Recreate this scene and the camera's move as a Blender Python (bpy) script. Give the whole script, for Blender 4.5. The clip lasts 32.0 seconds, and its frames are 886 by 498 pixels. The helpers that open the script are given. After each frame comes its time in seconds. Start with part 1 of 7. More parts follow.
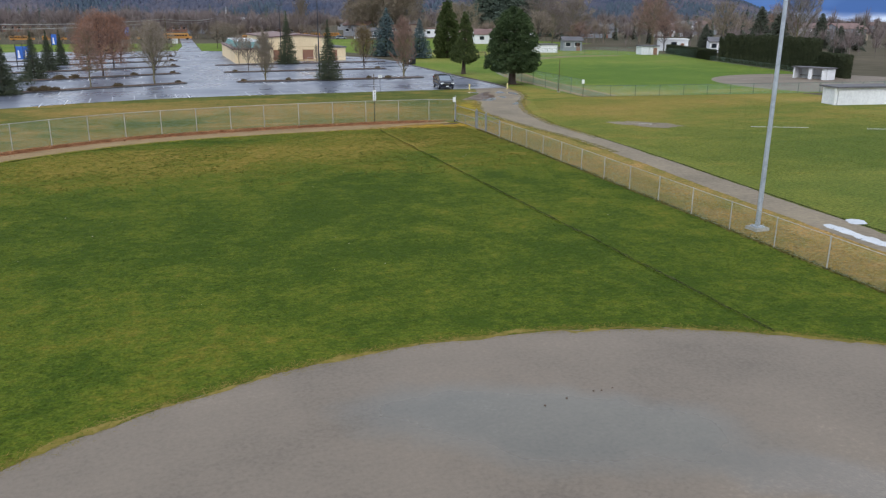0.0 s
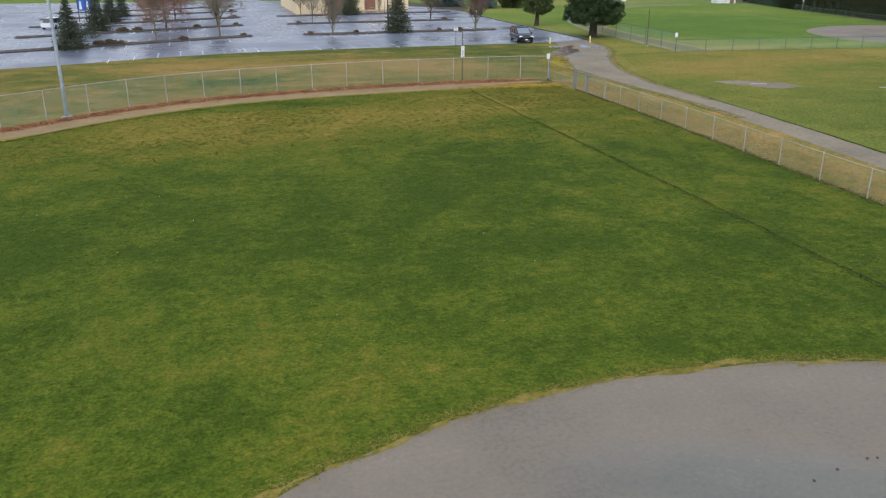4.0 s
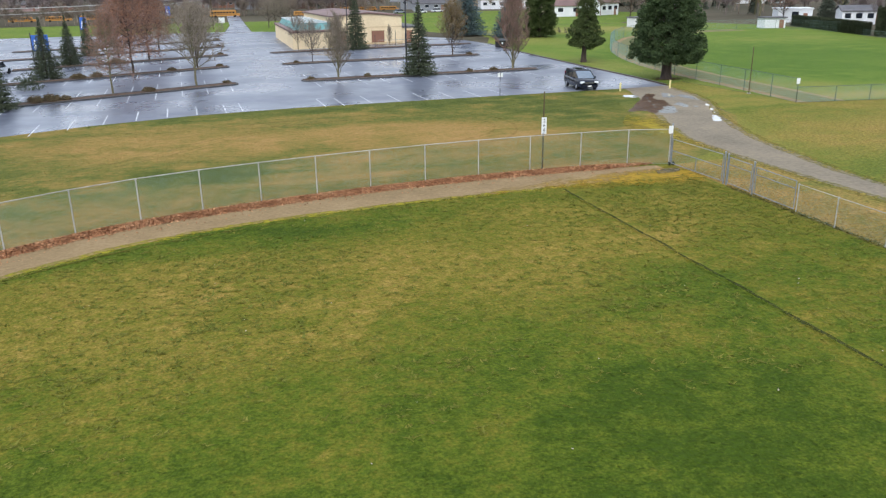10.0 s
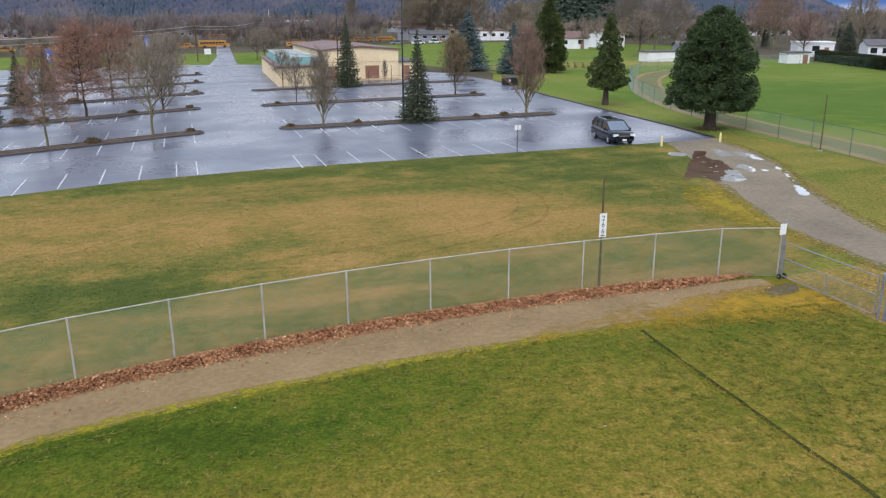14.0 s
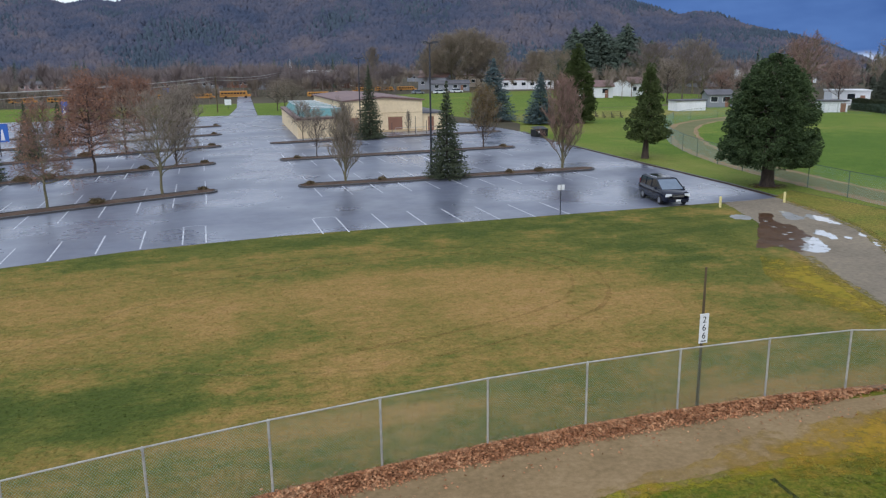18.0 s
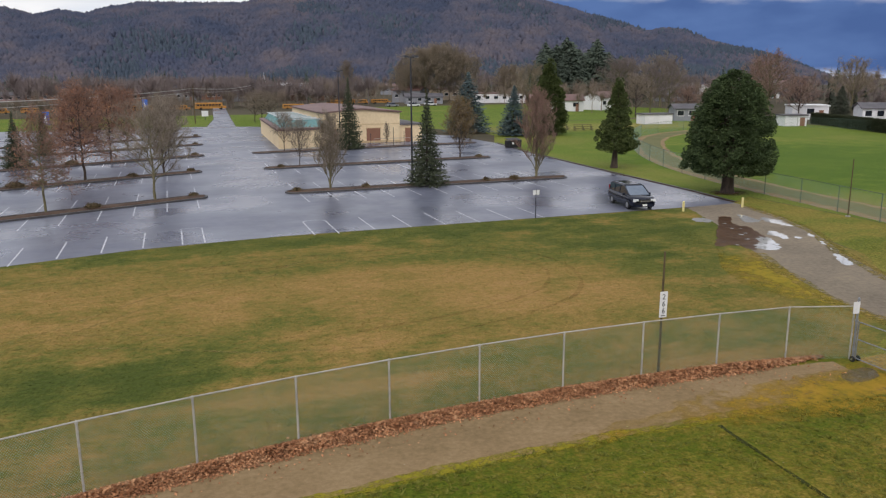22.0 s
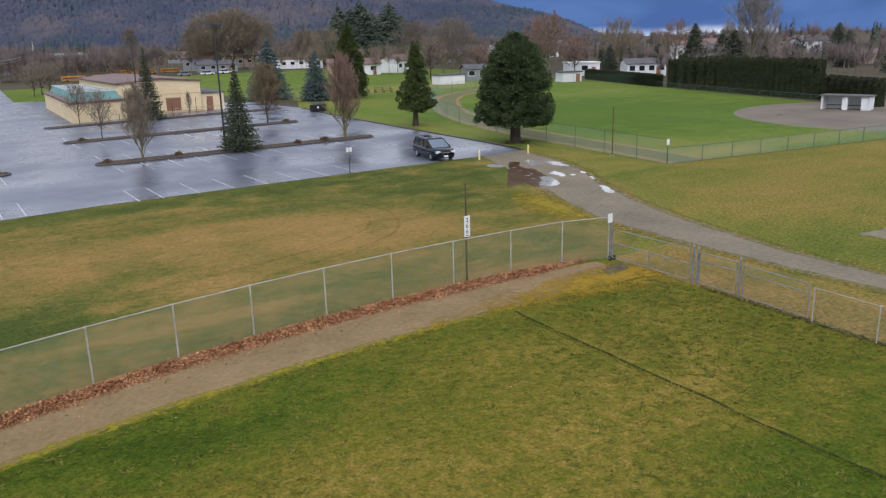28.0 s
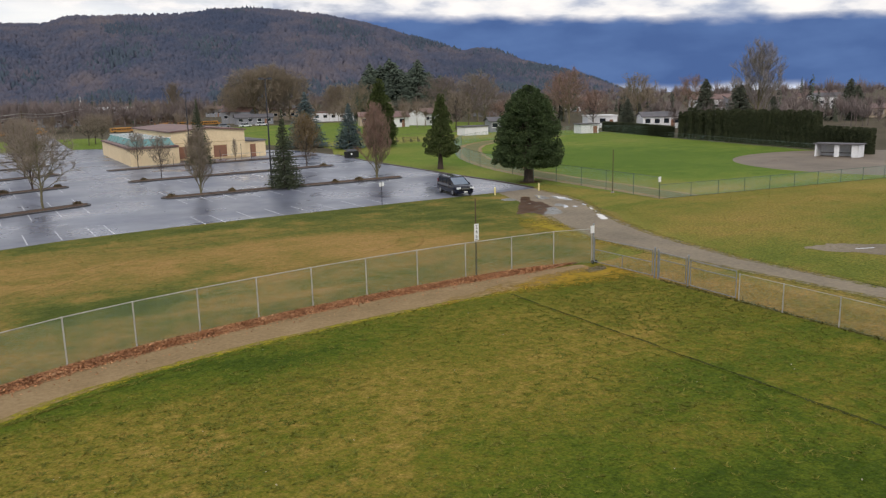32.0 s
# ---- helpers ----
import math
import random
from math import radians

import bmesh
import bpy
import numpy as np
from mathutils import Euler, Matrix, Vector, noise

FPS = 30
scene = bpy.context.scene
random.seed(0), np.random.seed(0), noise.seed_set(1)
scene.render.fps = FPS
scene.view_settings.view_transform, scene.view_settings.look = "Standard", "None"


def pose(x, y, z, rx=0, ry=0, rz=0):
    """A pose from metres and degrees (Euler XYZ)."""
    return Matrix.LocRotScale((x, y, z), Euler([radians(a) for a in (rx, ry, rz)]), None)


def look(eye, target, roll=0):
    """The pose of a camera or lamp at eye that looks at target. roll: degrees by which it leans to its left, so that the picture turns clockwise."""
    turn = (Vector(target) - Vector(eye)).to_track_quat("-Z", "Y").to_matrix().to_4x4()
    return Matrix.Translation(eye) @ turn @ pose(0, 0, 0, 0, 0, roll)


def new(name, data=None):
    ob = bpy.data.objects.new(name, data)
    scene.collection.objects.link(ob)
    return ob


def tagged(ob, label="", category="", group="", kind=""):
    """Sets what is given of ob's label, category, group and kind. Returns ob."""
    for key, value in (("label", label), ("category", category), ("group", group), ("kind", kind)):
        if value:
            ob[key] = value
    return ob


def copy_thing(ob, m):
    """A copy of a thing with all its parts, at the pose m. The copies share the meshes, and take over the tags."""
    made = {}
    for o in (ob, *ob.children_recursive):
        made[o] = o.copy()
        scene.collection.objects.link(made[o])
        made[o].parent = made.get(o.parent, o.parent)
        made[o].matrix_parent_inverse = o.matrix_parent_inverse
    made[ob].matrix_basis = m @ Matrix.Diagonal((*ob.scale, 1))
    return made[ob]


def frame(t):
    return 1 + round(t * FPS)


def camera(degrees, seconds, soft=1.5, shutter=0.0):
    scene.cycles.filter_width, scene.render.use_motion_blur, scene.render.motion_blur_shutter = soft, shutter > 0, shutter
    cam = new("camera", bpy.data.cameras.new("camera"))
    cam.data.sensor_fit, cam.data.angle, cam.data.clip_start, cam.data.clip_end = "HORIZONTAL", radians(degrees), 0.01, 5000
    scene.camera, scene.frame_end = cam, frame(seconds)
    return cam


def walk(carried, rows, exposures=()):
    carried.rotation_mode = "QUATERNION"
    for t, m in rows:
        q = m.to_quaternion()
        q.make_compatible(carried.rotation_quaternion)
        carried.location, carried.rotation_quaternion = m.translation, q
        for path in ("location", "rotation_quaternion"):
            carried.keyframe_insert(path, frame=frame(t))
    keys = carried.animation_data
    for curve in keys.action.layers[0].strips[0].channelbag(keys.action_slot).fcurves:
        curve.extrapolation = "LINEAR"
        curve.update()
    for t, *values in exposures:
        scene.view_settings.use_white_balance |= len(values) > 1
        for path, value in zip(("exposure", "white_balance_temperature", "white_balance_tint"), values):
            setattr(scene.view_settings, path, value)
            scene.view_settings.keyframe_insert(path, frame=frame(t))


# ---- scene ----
cam = camera(59.4, 32.0, soft=1.25)
PATH = [
    (0, (1.237, 0.523, 8.541), (1.938, 2.306, 7.968), 0.4),
    (0.5, (0.843, 0.788, 8.472), (1.542, 2.572, 7.897), 0.0),
    (1, (0.533, 0.988, 8.438), (1.219, 2.764, 7.824), 0.0),
    (1.5, (0.125, 1.452, 8.4), (0.785, 3.228, 7.761), 0.3),
    (2, (-0.183, 1.987, 8.403), (0.447, 3.776, 7.771), 0.3),
    (2.5, (-0.357, 2.626, 8.394), (0.239, 4.424, 7.752), 0.1),
    (3, (-0.491, 3.455, 8.424), (0.084, 5.253, 7.763), 0.1),
    (3.5, (-0.547, 4.441, 8.622), (0.03, 6.23, 7.939), 0.1),
    (5.5, (-0.534, 10.466, 8.685), (0.051, 12.248, 7.988), 0.2),
    (6, (-0.349, 12.33, 8.728), (0.232, 14.116, 8.039), 0.1),
    (6.5, (-0.143, 14.032, 8.737), (0.437, 15.821, 8.056), -0.0),
    (7, (0.149, 15.955, 8.76), (0.728, 17.746, 8.083), -0.1),
    (7.5, (0.37, 17.829, 8.876), (0.952, 19.618, 8.198), -0.2),
    (8, (0.78, 19.799, 8.962), (1.361, 21.589, 8.284), -0.3),
    (8.5, (1.211, 21.834, 8.969), (1.795, 23.626, 8.301), -0.4),
    (9, (1.697, 23.772, 8.945), (2.282, 25.566, 8.283), -0.6),
    (9.5, (2.179, 25.699, 8.997), (2.764, 27.496, 8.343), -0.5),
    (10, (2.691, 27.563, 9.04), (3.276, 29.364, 8.398), -0.7),
    (10.5, (3.165, 29.321, 9.074), (3.75, 31.127, 8.444), -0.9),
    (11, (3.676, 31.132, 9.1), (4.261, 32.941, 8.482), -0.8),
    (11.5, (4.202, 32.841, 9.154), (4.787, 34.652, 8.542), -1.0),
    (12, (4.694, 34.467, 9.23), (5.283, 36.286, 8.642), -1.1),
    (12.5, (5.196, 36.021, 9.276), (5.789, 37.844, 8.706), -1.1),
    (13, (5.633, 37.413, 9.295), (6.235, 39.237, 8.739), -0.4),
    (13.5, (5.977, 38.902, 9.308), (6.59, 40.722, 8.751), 0.6),
    (14, (6.218, 40.143, 9.3), (6.82, 41.961, 8.724), -0.4),
    (14.5, (6.398, 41.363, 9.342), (7.009, 43.198, 8.831), -0.5),
    (16.5, (6.975, 44.733, 9.313), (7.566, 46.575, 8.804), -0.7),
    (17, (7.048, 45.287, 9.314), (7.629, 47.136, 8.821), -0.7),
    (17.5, (7.065, 45.664, 9.32), (7.639, 47.52, 8.846), -0.7),
    (18, (7.033, 45.946, 9.363), (7.601, 47.808, 8.902), -0.7),
    (18.5, (7.102, 46.245, 9.406), (7.662, 48.114, 8.968), -0.9),
    (19, (6.946, 46.062, 9.397), (7.533, 47.931, 8.994), -0.8),
    (19.5, (6.779, 45.689, 9.448), (7.381, 47.55, 9.031), -1.0),
    (20, (6.586, 45.225, 9.411), (7.196, 47.078, 8.969), -0.9),
    (20.5, (6.373, 44.603, 9.415), (6.972, 46.462, 8.986), -0.9),
    (21, (6.179, 44.027, 9.387), (6.787, 45.888, 8.98), -0.3),
    (21.5, (5.769, 43.461, 9.393), (6.403, 45.312, 8.979), 1.7),
    (22, (5.348, 43.033, 9.326), (5.987, 44.879, 8.897), -0.3),
    (22.5, (5.115, 42.193, 9.405), (6.043, 43.905, 8.951), -1.7),
    (23, (4.726, 41.748, 9.357), (5.774, 43.385, 8.888), -1.9),
    (23.5, (4.418, 41.397, 9.297), (5.507, 43.003, 8.811), -1.9),
    (24, (4.069, 40.997, 9.306), (5.151, 42.602, 8.802), -2.0),
    (24.5, (3.768, 40.601, 9.272), (4.842, 42.207, 8.757), -1.8),
    (25, (3.473, 40.21, 9.342), (4.549, 41.811, 8.813), -1.7),
    (25.5, (3.233, 39.905, 9.322), (4.309, 41.502, 8.78), -1.5),
    (27.5, (2.713, 39.21, 9.448), (3.788, 40.816, 8.934), -1.7),
    (28, (2.435, 38.797, 9.428), (3.5, 40.407, 8.907), -1.5),
    (28.5, (2.162, 38.352, 9.391), (3.219, 39.971, 8.881), -1.3),
    (29, (1.748, 37.721, 9.362), (2.797, 39.352, 8.872), -1.2),
    (29.5, (1.342, 36.928, 9.276), (2.381, 38.572, 8.81), -1.2),
    (30, (0.716, 35.952, 9.289), (1.751, 37.604, 8.844), -1.2),
    (30.5, (0.093, 34.929, 9.275), (1.126, 36.587, 8.846), -1.4),
    (31, (-0.529, 33.828, 9.2), (0.502, 35.492, 8.789), -1.5),
    (31.5, (-1.221, 32.638, 9.058), (-0.19, 34.306, 8.663), -1.3),
    (32, (-1.929, 31.267, 9.052), (-0.9, 32.938, 8.665), -1.4),
]
EXPOSURE = [(0, 0.48, 6500, 10), (2, 0.41, 6500, 10), (3, 0.45, 6500, 10), (7, 0.78, 6500, 9), (10, 0.82, 6500, 9), (13, 0.66, 6550, 12), (16, 0.5, 6350, 12), (19, 0.2, 6250, 11),
            (20.5, 0.17, 6800, 15), (22, 0.2, 7150, 15), (23, 0.18, 7000, 17), (24.5, 0.18, 7300, 15), (28, 0.34, 6650, 13), (30, 0.34, 6950, 15), (32, 0.24, 7350, 13)]
walk(cam, [(t, look(eye, target, roll)) for t, eye, target, roll in PATH], EXPOSURE)

# ---- world, sun ----
world = bpy.data.worlds.new("overcast_world")
scene.world = world
world.use_nodes = True
wn, wl = world.node_tree.nodes, world.node_tree.links
wn.clear()
SUN_EL, SUN_AZ = 38.0, 215.0
w_out = wn.new("ShaderNodeOutputWorld")
w_bg = wn.new("ShaderNodeBackground")
w_sky = wn.new("ShaderNodeTexSky")
w_sky.sky_type, w_sky.sun_disc = "NISHITA", False
w_sky.sun_elevation, w_sky.sun_rotation = radians(SUN_EL), radians(SUN_AZ)
w_gain = wn.new("ShaderNodeMix")
w_gain.data_type, w_gain.blend_type = "RGBA", "MULTIPLY"
w_gain.inputs[0].default_value = 1.0
w_gain.inputs[7].default_value = (0.1, 0.1, 0.1, 1)
w_co = wn.new("ShaderNodeTexCoord")
w_map = wn.new("ShaderNodeMapping")
w_map.inputs["Scale"].default_value = (1.6, 1.6, 9.0)
w_no = wn.new("ShaderNodeTexNoise")
w_no.inputs["Scale"].default_value, w_no.inputs["Detail"].default_value = 1.7, 6.0
w_ramp = wn.new("ShaderNodeValToRGB")
w_ramp.color_ramp.elements[0].position, w_ramp.color_ramp.elements[0].color = 0.34, (0.50, 0.62, 0.82, 1)
w_ramp.color_ramp.elements[1].position, w_ramp.color_ramp.elements[1].color = 0.58, (0.86, 0.92, 1.0, 1)
w_mix = wn.new("ShaderNodeMix")
w_mix.data_type = "RGBA"
w_mix.inputs[0].default_value = 0.86
wl.new(w_co.outputs["Generated"], w_map.inputs["Vector"])
wl.new(w_map.outputs["Vector"], w_no.inputs["Vector"])
wl.new(w_no.outputs["Fac"], w_ramp.inputs["Fac"])
wl.new(w_sky.outputs["Color"], w_gain.inputs[6])
wl.new(w_gain.outputs[2], w_mix.inputs[6])
wl.new(w_ramp.outputs["Color"], w_mix.inputs[7])
wl.new(w_mix.outputs[2], w_bg.inputs["Color"])
w_bg.inputs["Strength"].default_value = 0.95
wl.new(w_bg.outputs["Background"], w_out.inputs["Surface"])
sun = new("sun", bpy.data.lights.new("sun", "SUN"))
sun.data.energy, sun.data.angle, sun.data.color = 1.0, radians(25), (1.0, 0.96, 0.9)
sun.matrix_world = pose(0, 0, 60, 90 - SUN_EL, 0, 180 - SUN_AZ)


# ---- materials ----
def lin(r, g, b):
    """Linear colour from 0..255 sRGB."""
    out = []
    for v in (r, g, b):
        v /= 255.0
        out.append(v / 12.92 if v <= 0.04045 else ((v + 0.055) / 1.055) ** 2.4)
    return (*out, 1.0)


def material(name, stops, scales=(0.3, 4.0), mix=0.5, rough=0.9, bump=0.0, bump_scale=30.0, metal=0.0, spec=0.5, vary=0.0, island=False, stretch=(1, 1, 1), detail=6.0, bump_dist=0.02):
    """Two noises, one broad and one fine, run through a ramp of colours."""
    m = bpy.data.materials.new(name)
    m.use_nodes = True
    n, l = m.node_tree.nodes, m.node_tree.links
    b = n["Principled BSDF"]
    co = n.new("ShaderNodeTexCoord")
    mp = n.new("ShaderNodeMapping")
    mp.inputs["Scale"].default_value = stretch
    l.new(co.outputs["Object"], mp.inputs["Vector"])
    fac = []
    for s in scales:
        t = n.new("ShaderNodeTexNoise")
        t.inputs["Scale"].default_value, t.inputs["Detail"].default_value = s, detail
        t.inputs["Roughness"].default_value = 0.62
        l.new(mp.outputs["Vector"], t.inputs["Vector"])
        fac.append(t.outputs["Fac"])
    mx = n.new("ShaderNodeMix")
    mx.inputs[0].default_value = mix
    l.new(fac[0], mx.inputs[2])
    l.new(fac[1], mx.inputs[3])
    ramp = n.new("ShaderNodeValToRGB")
    el = ramp.color_ramp.elements
    while len(el) < len(stops):
        el.new(0.5)
    for e, (p, c) in zip(el, stops):
        e.position, e.color = p, c
    l.new(mx.outputs[0], ramp.inputs["Fac"])
    colour = ramp.outputs["Color"]
    if vary:
        hsv = n.new("ShaderNodeHueSaturation")
        if island:
            src = n.new("ShaderNodeNewGeometry").outputs["Random Per Island"]
        else:
            src = n.new("ShaderNodeObjectInfo").outputs["Random"]
        mr = n.new("ShaderNodeMapRange")
        mr.inputs[3].default_value, mr.inputs[4].default_value = 1 - vary, 1 + vary
        l.new(src, mr.inputs[0])
        l.new(mr.outputs[0], hsv.inputs["Value"])
        l.new(colour, hsv.inputs["Color"])
        colour = hsv.outputs["Color"]
    l.new(colour, b.inputs["Base Color"])
    b.inputs["Roughness"].default_value, b.inputs["Metallic"].default_value = rough, metal
    b.inputs["Specular IOR Level"].default_value = spec
    if bump:
        t = n.new("ShaderNodeTexNoise")
        t.inputs["Scale"].default_value, t.inputs["Detail"].default_value = bump_scale, 4
        l.new(co.outputs["Object"], t.inputs["Vector"])
        bp = n.new("ShaderNodeBump")
        bp.inputs["Strength"].default_value, bp.inputs["Distance"].default_value = bump, bump_dist
        l.new(t.outputs["Fac"], bp.inputs["Height"])
        l.new(bp.outputs["Normal"], b.inputs["Normal"])
    return m


def plain(name, c, rough=0.6, metal=0.0, vary=0.08, spec=0.5):
    """A painted or metal surface with slight grime."""
    d = tuple(v * 0.78 for v in c[:3]) + (1,)
    return material(name, [(0.3, d), (0.62, c)], scales=(0.9, 9.0), rough=rough, metal=metal, spec=spec, bump=0.08, bump_scale=40)


def turf(name, stops, south, north, ya, yb, broad=0.07, stretch=(1, 1, 1), gain=(0.75, 0.5, 0.5, 0.35), vary=0.0, patches=(), fleck=0.3):
    """Winter turf: green to straw by patches at four sizes; more straw towards the side that is worn most."""
    m = bpy.data.materials.new(name)
    m.use_nodes = True
    n, l = m.node_tree.nodes, m.node_tree.links
    b = n["Principled BSDF"]
    co = n.new("ShaderNodeTexCoord")
    mp = n.new("ShaderNodeMapping")
    mp.inputs["Scale"].default_value = stretch
    l.new(co.outputs["Object"], mp.inputs["Vector"])
    sx = n.new("ShaderNodeSeparateXYZ")
    l.new(co.outputs["Object"], sx.inputs[0])
    zone = n.new("ShaderNodeMapRange")
    for k, v in zip((1, 2, 3, 4), (ya, yb, south, north)):
        zone.inputs[k].default_value = v
    l.new(sx.outputs["Y"], zone.inputs[0])
    total = zone.outputs[0]
    for s, g, d in zip((broad, 0.42, 2.6, 13.0), gain, (4, 5, 5, 3)):
        t = n.new("ShaderNodeTexNoise")
        t.inputs["Scale"].default_value, t.inputs["Detail"].default_value, t.inputs["Roughness"].default_value = s, d, 0.6
        l.new(mp.outputs["Vector"], t.inputs["Vector"])
        c = n.new("ShaderNodeMath")
        c.operation = "SUBTRACT"
        c.inputs[1].default_value = 0.5
        l.new(t.outputs["Fac"], c.inputs[0])
        a = n.new("ShaderNodeMath")
        a.operation = "MULTIPLY_ADD"
        a.inputs[1].default_value = g
        l.new(c.outputs[0], a.inputs[0])
        l.new(total, a.inputs[2])
        total = a.outputs[0]
        if s == 0.42:
            ragged = c.outputs[0]
    # worn or lush patches with ragged rims
    for cx, cy, rx, ry, amount in patches:
        pm = n.new("ShaderNodeMapping")
        pm.inputs["Location"].default_value = (-cx / rx, -cy / ry, 0)
        pm.inputs["Scale"].default_value = (1 / rx, 1 / ry, 0)
        ln = n.new("ShaderNodeVectorMath")
        ln.operation = "LENGTH"
        rim = n.new("ShaderNodeMath")
        rim.operation = "MULTIPLY_ADD"
        rim.inputs[1].default_value = 1.6
        mr = n.new("ShaderNodeMapRange")
        mr.interpolation_type = "SMOOTHSTEP"
        mr.inputs[1].default_value, mr.inputs[2].default_value = 1.3, 0.5
        a = n.new("ShaderNodeMath")
        a.operation = "MULTIPLY_ADD"
        a.inputs[1].default_value = amount
        l.new(co.outputs["Object"], pm.inputs["Vector"])
        l.new(pm.outputs["Vector"], ln.inputs[0])
        l.new(ragged, rim.inputs[0])
        l.new(ln.outputs["Value"], rim.inputs[2])
        l.new(rim.outputs[0], mr.inputs[0])
        l.new(mr.outputs[0], a.inputs[0])
        l.new(total, a.inputs[2])
        total = a.outputs[0]
    ramp = n.new("ShaderNodeValToRGB")
    el = ramp.color_ramp.elements
    while len(el) < len(stops):
        el.new(0.5)
    for e, (p, c) in zip(el, stops):
        e.position, e.color = p, c
    l.new(total, ramp.inputs["Fac"])
    colour = ramp.outputs["Color"]
    if vary:
        hsv = n.new("ShaderNodeHueSaturation")
        mr = n.new("ShaderNodeMapRange")
        mr.inputs[3].default_value, mr.inputs[4].default_value = 1 - vary, 1 + vary
        l.new(n.new("ShaderNodeNewGeometry").outputs["Random Per Island"], mr.inputs[0])
        l.new(mr.outputs[0], hsv.inputs["Value"])
        l.new(colour, hsv.inputs["Color"])
        colour = hsv.outputs["Color"]
    # clumps and thin spots between blades
    fl = n.new("ShaderNodeTexNoise")
    fl.inputs["Scale"].default_value, fl.inputs["Detail"].default_value, fl.inputs["Roughness"].default_value = 6.5, 5, 0.68
    fr = n.new("ShaderNodeMapRange")
    for k, q in zip((1, 2, 3, 4), (0.4, 0.6, 1 - fleck, 1 + fleck)):
        fr.inputs[k].default_value = q
    fm = n.new("ShaderNodeHueSaturation")
    l.new(mp.outputs["Vector"], fl.inputs["Vector"])
    l.new(fl.outputs["Fac"], fr.inputs[0])
    l.new(fr.outputs[0], fm.inputs["Value"])
    l.new(colour, fm.inputs["Color"])
    l.new(fm.outputs["Color"], b.inputs["Base Color"])
    b.inputs["Roughness"].default_value, b.inputs["Specular IOR Level"].default_value = 0.95, 0.1
    t = n.new("ShaderNodeTexNoise")
    t.inputs["Scale"].default_value, t.inputs["Detail"].default_value = 7.0, 6
    l.new(co.outputs["Object"], t.inputs["Vector"])
    bp = n.new("ShaderNodeBump")
    bp.inputs["Strength"].default_value, bp.inputs["Distance"].default_value = 0.9, 0.07
    l.new(t.outputs["Fac"], bp.inputs["Height"])
    l.new(bp.outputs["Normal"], b.inputs["Normal"])
    return m



def ragged(m, scale, lo, hi, most=0.9, spot=None):
    """Thin cover: lets the ground show between its tufts."""
    n, l = m.node_tree.nodes, m.node_tree.links
    co = n.new("ShaderNodeTexCoord")
    t = n.new("ShaderNodeTexNoise")
    t.inputs["Scale"].default_value, t.inputs["Detail"].default_value, t.inputs["Roughness"].default_value = scale, 6, 0.7
    r = n.new("ShaderNodeMapRange")
    for k, q in zip((1, 2, 3, 4), (lo, hi, 0.0, most)):
        r.inputs[k].default_value = q
    l.new(co.outputs["Object"], t.inputs["Vector"])
    l.new(t.outputs["Fac"], r.inputs[0])
    if spot:
        # thins out away from its middle
        cx, cy, rx, ry = spot
        mp = n.new("ShaderNodeMapping")
        mp.inputs["Location"].default_value, mp.inputs["Scale"].default_value = (-cx / rx, -cy / ry, 0), (1 / rx, 1 / ry, 0)
        ln = n.new("ShaderNodeVectorMath")
        ln.operation = "LENGTH"
        ad = n.new("ShaderNodeMath")
        ad.operation = "MULTIPLY_ADD"
        ad.inputs[1].default_value = -0.32
        l.new(co.outputs["Object"], mp.inputs["Vector"])
        l.new(mp.outputs["Vector"], ln.inputs[0])
        l.new(ln.outputs["Value"], ad.inputs[0])
        l.new(t.outputs["Fac"], ad.inputs[2])
        l.new(ad.outputs[0], r.inputs[0])
    l.new(r.outputs[0], n["Principled BSDF"].inputs["Alpha"])
    return m


FIELD_STOPS = [(0.08, lin(60, 78, 19)), (0.32, lin(83, 96, 27)), (0.52, lin(106, 104, 36)), (0.70, lin(132, 116, 51)), (0.9, lin(159, 132, 73))]
STRIP_STOPS = [(0.08, lin(76, 87, 38)), (0.34, lin(102, 103, 48)), (0.52, lin(131, 114, 60)), (0.72, lin(153, 124, 73)), (0.95, lin(167, 131, 86))]
FIELD_PATCHES = [(6.5, 50, 10.5, 5.5, 0.17), (-4, 45, 7, 5, 0.1), (14, 38, 7, 5, -0.05), (22.5, 44, 3.2, 13, -0.05), (2, 56.4, 9, 1.5, -0.16), (16, 53, 9, 5, 0.12), (17.4, 47.2, 1.6, 2.2, -0.18), (5.5, 57.6, 6, 1.6, -0.1), (4, 35, 21, 10, -0.08), (18, 48, 5, 4.5, -0.07)]
STRIP_PATCHES = [(1.5, 76.5, 9.5, 4.6, 0.2), (2.8, 68.3, 5.2, 1.8, -0.3), (9.2, 75.2, 1.7, 3.6, -0.13), (15, 78, 6.2, 2.4, 0.18), (11.3, 69.3, 2.2, 1.1, 0.22), (9, 88.6, 28, 2.8, -0.2), (33, 83, 7.5, 6, -0.22), (21, 74, 6, 4.5, 0.2), (28.5, 75, 3, 4, -0.1), (-12, 74, 6, 6, -0.1), (22.5, 63.2, 5, 1.0, 0.26), (10, 65.2, 5, 0.7, 0.2)]
M_GRASS = turf("outfield_grass", FIELD_STOPS, 0.255, 0.445, 34, 52, gain=(0.9, 0.85, 0.75, 0.6), patches=FIELD_PATCHES, fleck=0.13)
M_TUFT = turf("outfield_tufts", FIELD_STOPS, 0.275, 0.465, 34, 52, gain=(0.9, 0.85, 0.7, 0.55), vary=0.13, patches=FIELD_PATCHES, fleck=0.13)
